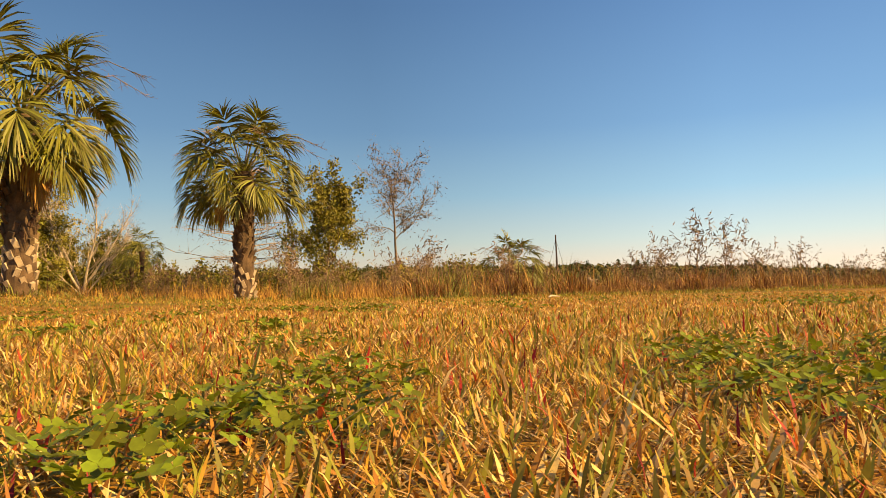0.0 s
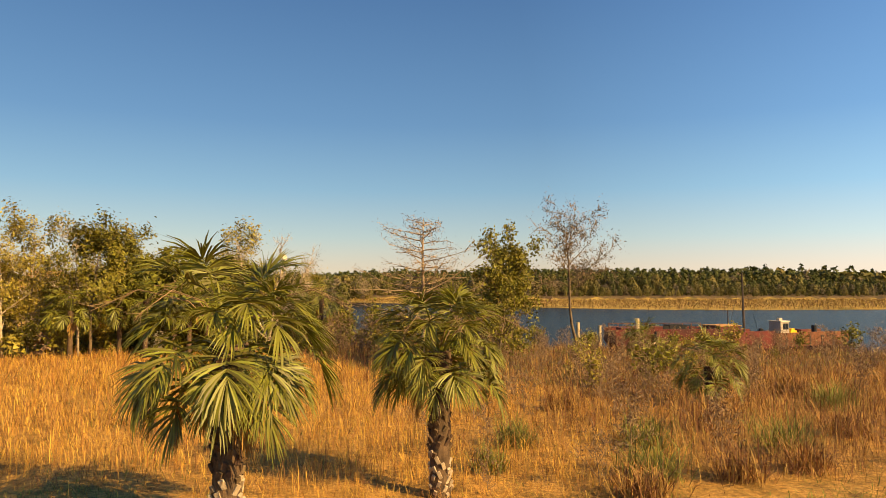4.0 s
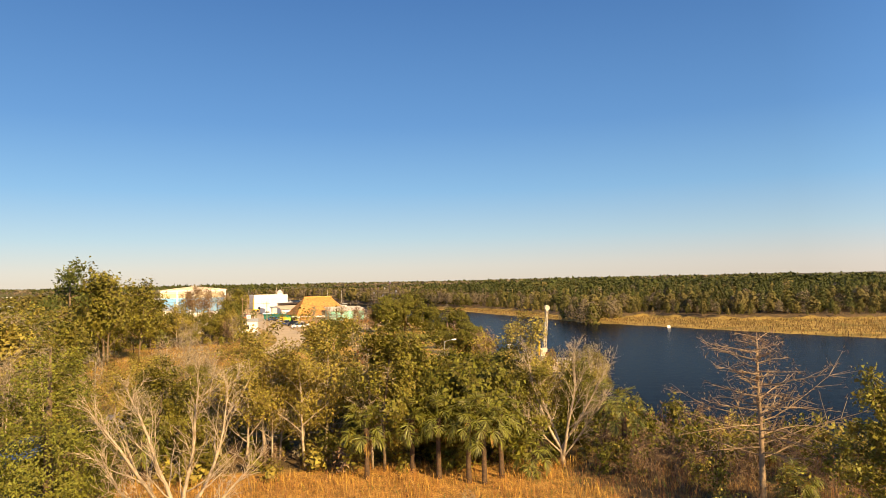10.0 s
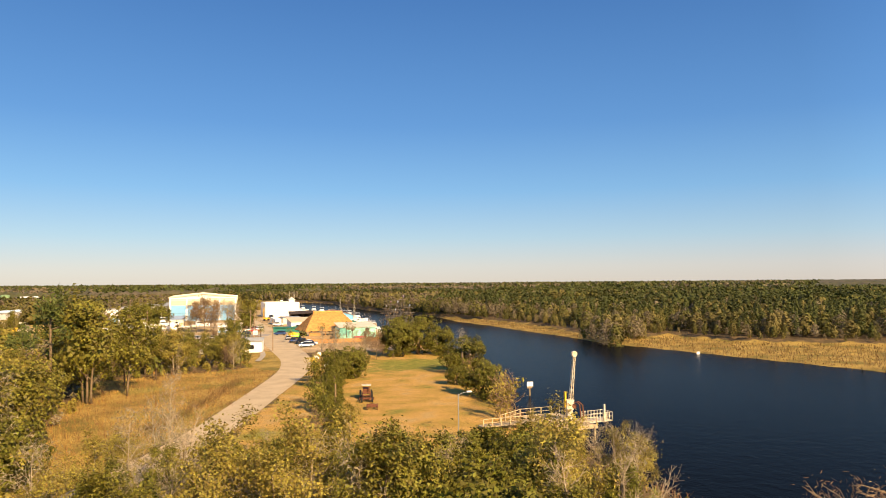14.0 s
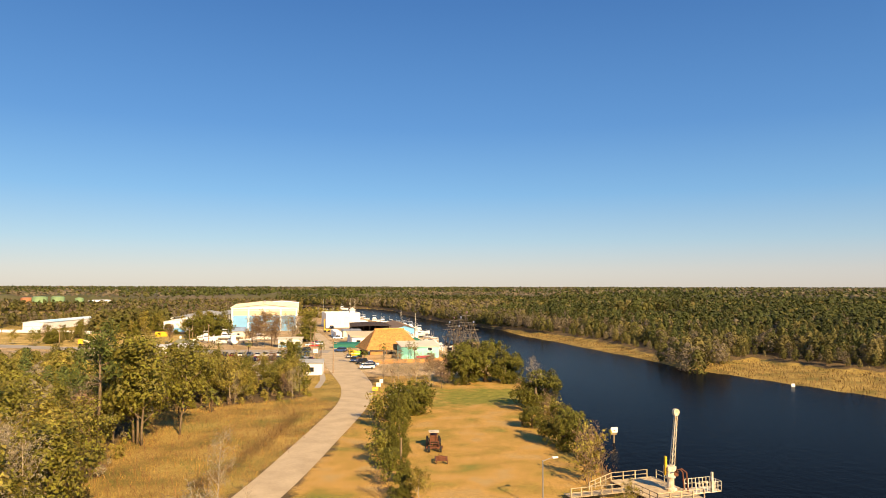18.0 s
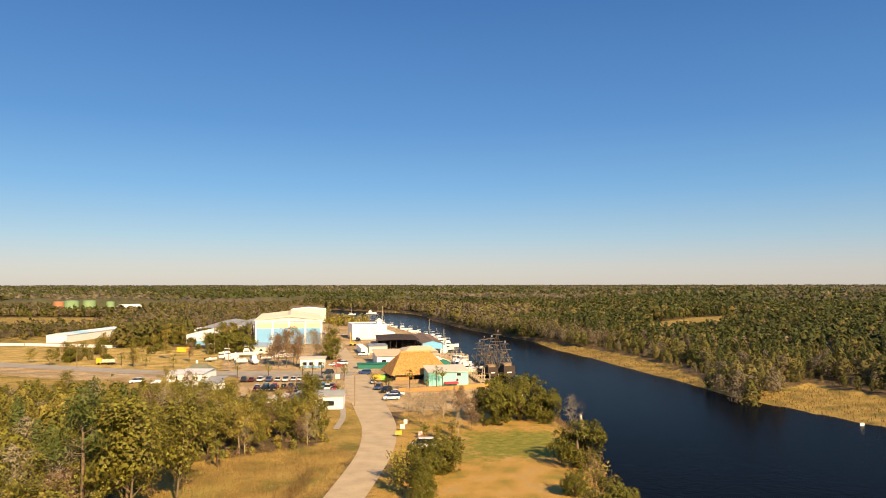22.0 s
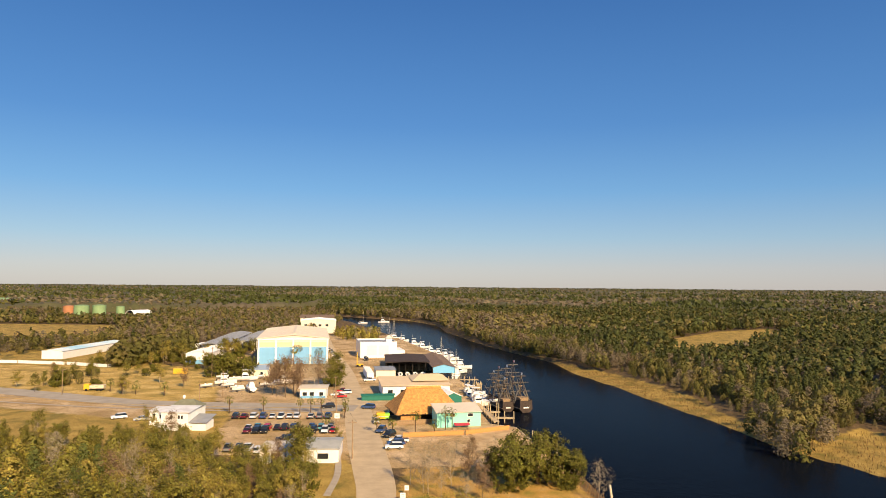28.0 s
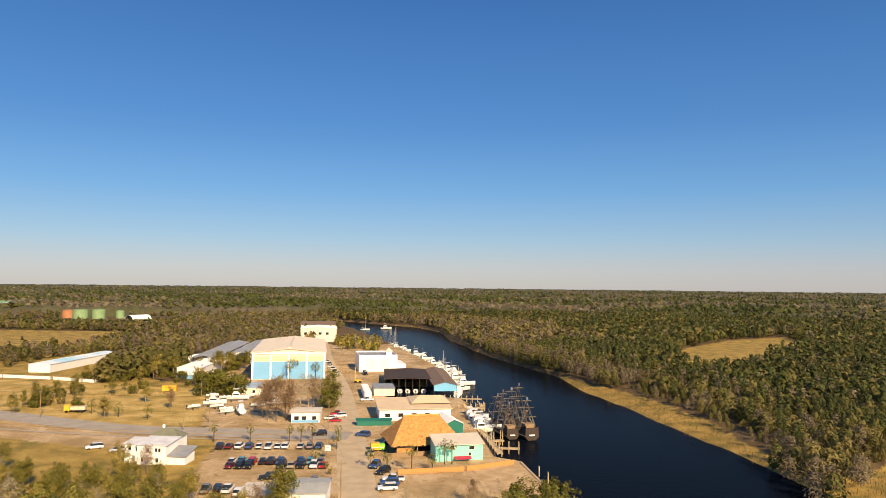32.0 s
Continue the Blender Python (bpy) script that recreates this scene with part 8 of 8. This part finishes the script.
def board_fence(points, h, mat, label, step=0.5, gap=0.04, name="fence"):
    ob = thing(name, label, "fence")
    for (ax, ay), (bx, by) in zip(points, points[1:]):
        d, rz = math.hypot(bx - ax, by - ay), math.degrees(math.atan2(by - ay, bx - ax))
        m = pose(ax, ay, float(max(0.0, land(ax, ay))), 0, 0, rz)
        n = int(d / step)
        boards = [Kit().box(0, -0.03, 0.05, step - gap, 0.0, h).mesh("board")]
        boards[0].materials.append(mat)
        for i in range(n):
            part("board", boards[0], None, ob, at=m @ pose(i * step, 0, 0))
        part("rail", Kit().box(0, 0.003, h * 0.3, d, 0.06, h * 0.3 + 0.1).box(0, 0.003, h * 0.8, d, 0.06, h * 0.8 + 0.1), mat, ob, at=m)
        for i in range(int(d / 2.5) + 1):
            part("post", Kit().box(i * 2.5, 0.063, 0, i * 2.5 + 0.12, 0.18, h + 0.1), mat, ob, at=m)
    return ob


board_fence([(7, 271), (25, 274.2), (39.2, 281.4)], 1.35, wood_orange, "orange-brown board fence along the sand lot", 0.8)
board_fence([(3.5, 288), (15.5, 291)], 1.4, wood_deck, "grey board fence in front of the thatched bar", 0.9)
board_fence([(-230, 462), (-194, 456), (-166, 449), (-139, 437)], 1.6, white_paint, "long white fence across the open land", 3.0, 0.05)

# ---------------------------------------------------------------- park, street and small things
def rusty_machine():
    ob = thing("old_grader", "rusted antique road machine standing on the park grass", "machine", (13.2, 143.5, 0.05), 86)
    ob.scale = (0.82, 0.82, 0.82)
    part("frame", Kit().box(0, -0.9, 0.9, 8.5, -0.75, 1.1).box(0, 0.75, 0.9, 8.5, 0.9, 1.1).box(0, -0.747, 0.9, 0.2, 0.747, 1.1).box(3.5, -0.747, 0.9, 3.7, 0.747, 1.1), rust, ob)
    for x, y, r_ in ((0.5, -1.1, 0.55), (0.5, 1.1, 0.55), (5.6, -1.2, 0.8), (5.6, 1.2, 0.8), (7.9, -1.2, 0.8), (7.9, 1.2, 0.8)):
        w = part("wheel", Kit().tube([(x, y - 0.18, r_), (x, y + 0.18, r_)], r_, 16), rubber, ob)
        part("rim", Kit().tube([(x, y - 0.2, r_), (x, y + 0.2, r_)], r_ * 0.5, 10), rust, w)
    part("engine", Kit().box(5.0, -0.7, 1.103, 8.2, 0.7, 2.2), rust, ob, "brown rusted engine housing")
    part("cab_post", Kit().box(4.0, -0.8, 1.103, 4.1, -0.7, 3.0).box(4.0, 0.7, 1.103, 4.1, 0.8, 3.0).box(5.6, -0.8, 2.203, 5.7, -0.7, 3.0).box(5.6, 0.7, 2.203, 5.7, 0.8, 3.0), rust, ob)
    part("canopy", Kit().box(3.8, -1.0, 3.003, 5.9, 1.0, 3.1), steel_white, ob, "pale sheet-metal canopy")
    part("blade", Kit().loft([[(2.2 + a, y, 0.25 + z) for a, z in ((0, 0), (0.15, 0.3), (0, 0.6), (-0.05, 0.6), (0.1, 0.3), (-0.05, 0))] for y in (-1.6, 1.6)]), rust, ob)
    part("circle", Kit().tube([(2.4 + 0.8 * math.cos(a), 0.8 * math.sin(a), 0.75) for a in np.linspace(0, 2 * math.pi, 17)], 0.06, 5), rust, ob)
    part("arch", Kit().tube([(0.1, -0.8, 1.1), (0.3, -0.8, 2.0), (0.3, 0.8, 2.0), (0.1, 0.8, 1.1)], 0.06, 5).tube([(1.4, -0.8, 1.1), (1.4, -0.8, 1.9), (1.4, 0.8, 1.9), (1.4, 0.8, 1.1)], 0.06, 5), rust, ob)


rusty_machine()


def lamp_post(x, y, h, rz):
    ob = thing("lamp_post", "grey park lamp post with one arm", "lamp post", (x, y, float(land(x, y))), rz)
    part("pole", Kit().tube([(0, 0, -0.1), (0, 0, h)], [0.1, 0.07], 8), steel_grey, ob)
    part("arm", Kit().tube([(0, 0, h - 0.1), (0.9, 0, h + 0.1), (1.7, 0, h + 0.15)], 0.04, 5), steel_grey, ob)
    part("lamp_head", Kit().box(1.4, -0.15, h + 0.08, 2.1, 0.15, h + 0.26), white_paint, ob)


lamp_post(22.7, 115.5, 5.6, 20)


def utility_pole(x, y, h, rz, arm=True):
    ob = thing("utility_pole", "weathered wooden utility pole", "pole", (x, y, max(0.0, float(land(x, y)))), rz, "utility poles")
    part("pole", Kit().tube([(0, 0, -0.2), (0, 0, h)], [0.16, 0.11], 8), wood_deck, ob)
    if arm:
        part("cross_arm", Kit().box(-1.1, -0.06, h - 0.8, 1.1, 0.06, h - 0.66), wood_deck, ob)
        for i in (-1, 0, 1):
            part("insulator", Kit().rod((i * 0.95, 0, h - 0.66), (i * 0.95, 0, h - 0.45), 0.05, 6), steel_grey, ob)
    return ob


POLES = [(-14.5, 208), (-5.5, 247), (-13.5, 292), (-17, 328), (-60, 341), (-79, 398), (-122, 349), (-170, 362), (-20, 378), (-30, 440)]
for i, (x, y) in enumerate(POLES):
    utility_pole(x, y, (7.5, 9.5, 10, 10, 10, 14, 10, 10, 10, 10)[i], (10, 5, 5, 60, 85, 80, 80, 75, 10, 10)[i], i != 0)
utility_pole(7.1, 129.5, 5.4, 0, False)
utility_pole(-64.5, 326.5, 9, 80, False)
k = Kit()
for (ax, ay), (bx, by) in (((-5.5, 247), (-13.5, 292)), ((-13.5, 292), (-17, 328)), ((-60, 341), (-122, 349)), ((-122, 349), (-170, 362)), ((-17, 328), (-60, 341)), ((-17, 328), (-20, 378)), ((-20, 378), (-30, 440))):
    for o in (-0.9, 0.9):
        k.tube([(ax + o + (bx - ax) * t, ay + (by - ay) * t, 9.1 - 2.2 * t * (1 - t)) for t in np.linspace(0, 1, 7)], 0.018, 3, cap=False)
solid("overhead_wires", k, dark, "thin sagging overhead wires along the street", "wires")

# town trees
for key, x, y, s, text in (("dome1", -72, 404, 2.1, "big dark live oak beside the cottage"), ("dome0", -66, 402, 1.9, ""), ("dome2", -79, 402, 1.9, "dark live oak behind the boat yard"), ("russet1", -33.5, 344, 1.35, ""), ("russet0", -40.5, 344, 1.45, ""), ("russet2", -35, 349, 1.5, ""), ("russet0", -37, 342, 1.65, "big russet leafless tree behind the shop"), ("russet2", -43, 349, 1.4, ""), ("bare1", -32.5, 369, 1.4, ""), ("russet1", -28, 372, 1.3, ""), ("bare0", -29, 367, 1.45, "grey leafless tree in front of the hangar"), ("bare2", -25.5, 371, 1.3, ""), ("green2", -23.5, 374, 1.2, ""), ("dome1", -22, 370, 1.3, ""), ("green1", -20.5, 377, 1.5, "green street tree beside the road"), ("green0", -19, 374, 1.0, ""),
                           ("oak1", -46, 402, 0.9, ""), ("bare1", 12, 217, 0.95, "bare tree at the park entrance"), ("bare0", 17, 221, 1.0, ""), ("russet1", 21, 226, 0.8, ""), ("bare2", 8.5, 224, 0.9, ""), ("russet0", 24, 246, 0.6, ""), ("bare1", 15, 240, 0.5, ""), ("shrub1", 14, 205, 1.2, "round yellow-green shrub by the park edge"), ("shrub1", 17.5, 207, 1.3, ""), ("shrub0", 11.5, 207, 1.0, ""), ("brush1", 37, 240, 1.2, ""), ("green1", -17.2, 235, 1.15, "round green tree at the roadside"), ("green2", -16.6, 235.6, 1.05, ""), ("oak0", -24, 232, 0.75, ""), ("green0", -28, 230, 0.8, ""), ("oak1", -31, 233, 0.7, ""), ("shrub1", -20, 231, 1.2, ""), ("oak2", -14, 229, 0.7, ""),
                           ("oak0", -62, 268, 0.9, ""), ("russet2", -57, 272, 0.8, ""), ("green2", -94, 275, 0.8, ""), ("shrub0", -12, 276, 0.7, ""), ("shrub1", -10.5, 271, 0.7, "")):
    if text:
        plant(key, x, y, s, label=text)
    else:
        plant(key, x, y, s, group="town trees")
r = np.random.default_rng(33)
for i in range(70):
    x, y = r.uniform(-150, -78), r.uniform(330, 455)
    if inside(OPEN_LAND, np.array([x]), np.array([y]))[0] and i % 5:
        continue
    if away([(-9, 333), (-40, 331), (-75, 330), (-110, 337), (-150, 350), (-230, 372)], np.array([x]), np.array([y]))[0] > 9:
        plant(("green", "oak", "russet", "dome")[i % 4] + str(i % 3), x, y, r.uniform(0.5, 0.95), group="scattered trees on the open land")
for i in range(34):
    t = r.uniform(0, 1)
    plant(("dome", "green", "oak")[i % 3] + str(i % 3), -142 + 66 * t + r.uniform(-5, 5), 444 + 46 * t + r.uniform(-4, 14), r.uniform(0.8, 1.3), group="hedge trees behind the open land")
for i in range(16):
    plant(("green", "dome")[i % 2] + str(i % 3), -137 + r.uniform(-5, 5), 372 + r.uniform(-22, 40), r.uniform(0.6, 1.0), group="clump by the pond")
for i, (px, py, ph, ps) in enumerate([(-50, 309.3, 4.5, 0.9), (-27, 309.3, 4.0, 0.8), (-39, 309.6, 4.0, 0.8), (-0.5, 277, 4.2, 0.8), (4, 277, 3.4, 0.8), (10.5, 273.5, 5.6, 0.9), (19.6, 281.5, 5.4, 0.8), (21.6, 281.8, 5.0, 0.8), (-23.4, 309, 4.2, 0.8), (-20, 309, 4.6, 0.8), (-11.5, 300, 3.6, 0.8), (-12, 310, 3.8, 0.8), (16, 275, 3.2, 0.8), (-15.5, 282, 3.2, 0.8), (-101, 352, 4, 1), (-107, 356, 4, 1), (-95, 350, 3.6, 1), (-83, 346, 3.6, 1), (-48.5, 455, 9, 1.5), (-37.5, 455, 7, 1.3), (-50, 449, 8, 1.4), (-33, 178, 3.4, 1.0), (-28, 184, 3.0, 1.0), (-12, 205, 2.8, 1.0), (-45, 172, 3.5, 1.0), (15, 206, 0.6, 0.8)]):
    palm(px, py, ph, ps, 22, 200 + i, "slender cabbage palm in the town" if py > 200 else "cabbage palm at the wood's edge", split=False, radius=0.15)

# street furniture and park-entrance signs
def sign_board(x, y, w, h, z, rz, mat, label):
    ob = thing("sign_board", label, "sign", (x, y, max(0.0, float(land(x, y)))), rz)
    part("post", Kit().box(-w / 2, 0, 0, -w / 2 + 0.1, 0.1, z + h), wood_deck, ob)
    part("post", Kit().box(w / 2 - 0.1, 0, 0, w / 2, 0.1, z + h), wood_deck, ob)
    part("board", Kit().box(-w / 2 - 0.05, -0.06, z, w / 2 + 0.05, -0.003, z + h), mat, ob)
    for i in range(2):
        part("bar", Kit().box(-w * 0.35, -0.075, z + h * (0.3 + 0.3 * i), w * 0.35, -0.063, z + h * (0.38 + 0.3 * i)), roof_grey, ob, "unreadable line of lettering")


sign_board(6.8, 212.5, 1.0, 1.0, 0.7, -5, white_paint, "white notice board at the park entrance")
sign_board(7.6, 216.5, 0.75, 1.0, 1.0, 5, white_paint, "small white sign beside the road")
sign_board(10.5, 205, 0.85, 0.85, 0.7, 5, PAINT["flag_red"], "red sign at the edge of the park")
sign_board(5.8, 207, 1.4, 0.9, 0.5, 15, yellow_paint, "low yellow sign beside the road")
sign_board(-12.8, 287, 1.5, 1.5, 2.4, -8, white_paint, "white shop sign on posts at the corner")
food = thing("food_cart", "lime and yellow food cart beside the bar", "cart", (-1.2, 296, 0.05), 8)
part("body", Kit().box(0, 0, 0.5, 2.6, 2.2, 2.4), yellow_paint, food)
part("body", Kit().box(2.603, 0, 0.5, 4.2, 2.2, 2.0), lime_paint, food, "lime-green half of the cart")
part("counter", Kit().box(0.3, -0.4, 1.2, 3.8, -0.003, 1.28), white_paint, food)
for wx in (0.8, 3.3):
    part("wheel", Kit().tube([(wx, -0.05, 0.35), (wx, 0.15, 0.35)], 0.35, 10), rubber, food)
ct = thing("container", "yellow cargo container on the open field", "container", (-100.5, 412, 0.05), 3)
part("body", Kit().box(0, 0, 0.1, 6, 2.4, 2.5), yellow_paint, ct)
part("rib", Kit().box(0.5, -0.06, 0.2, 0.6, -0.003, 2.4).box(2, -0.06, 0.2, 2.1, -0.003, 2.4).box(3.5, -0.06, 0.2, 3.6, -0.003, 2.4).box(5, -0.06, 0.2, 5.1, -0.003, 2.4), yellow_paint, ct)
yc = thing("boat_lift", "yellow mobile boat lift standing in the street", "machine", (-16.5, 441, 0.05), 10)
part("chassis", Kit().box(0, 0, 0.6, 3.5, 2.4, 1.5), yellow_paint, yc)
part("mast", Kit().box(0.2, 0.4, 1.5, 0.5, 0.7, 7.5).box(0.2, 1.7, 1.5, 0.5, 2.0, 7.5).box(0.2, 0.703, 7.0, 0.5, 1.697, 7.3), yellow_paint, yc)
for wx in (0.6, 2.8):
    for wy in (-0.1, 2.4):
        part("wheel", Kit().tube([(wx, wy - 0.15, 0.6), (wx, wy + 0.15, 0.6)], 0.6, 12), rubber, yc)
tk = thing("dump_truck", "yellow truck with a pale load bed", "truck", (-118, 358, 0.05), 5)
part("cab", Kit().box(0, 0, 0.6, 2.0, 2.3, 2.8), yellow_paint, tk)
part("windscreen", Kit().box(-0.04, 0.2, 1.7, -0.003, 2.1, 2.5), glass, tk)
part("load_bed", Kit().box(2.2, -0.1, 1.0, 7.5, 2.4, 2.3), steel_white, tk)
for wx in (1.0, 5.0, 6.4):
    for wy in (0.1, 2.2):
        part("wheel", Kit().tube([(wx, wy - 0.2, 0.5), (wx, wy + 0.2, 0.5)], 0.5, 12), rubber, tk)
# twigs on the lawn
solid("fallen_branch", Kit().tube([(px, py, float(land(px, py)) + up) for px, py, up in ((10.4, 7.8, 0.02), (10.65, 7.95, 0.05), (11.0, 8.0, 0.03))], [0.014, 0.022, 0.012], 5), bark_pale, "short pale fallen branch on the lawn", "branch")
# pavement beside the street
ribbon("pavement", [(-8.5, 216), (-7.8, 232), (-9.2, 250), (-10.5, 264)], 1.5, 0.16, concrete, "narrow pale concrete pavement", "pavement")


def harrow(x, y, rz):
    """A rusty frame on small wheels, left beside the old road machine."""
    ob = thing("harrow", "rusty iron harrow frame standing on dry grass", "machine", (x, y, 0.05), rz)
    for s in (-0.8, 0.8):
        part("side_beam", Kit().box(-1.3, s - 0.07, 0.45, 1.3, s + 0.07, 0.6), rust, ob)
        for wx in (-0.9, 0.9):
            part("wheel", Kit().rod((wx, s - 0.2, 0.35), (wx, s - 0.09, 0.35), 0.36, 14), rust, ob)
    for i in range(5):
        part("cross_bar", Kit().box(-1.2 + i * 0.6 - 0.05, -0.72, 0.47, -1.2 + i * 0.6 + 0.05, 0.72, 0.58), rust, ob)
    part("drawbar", Kit().tube([(1.3, 0.6, 0.5), (2.4, 0, 0.45), (1.3, -0.6, 0.5)], 0.06, 6), rust, ob)
    part("lever", Kit().rod((-0.6, 0.3, 0.55), (-0.9, 0.3, 1.4), 0.04, 6), rust, ob)


harrow(13.4, 137.6, 84)
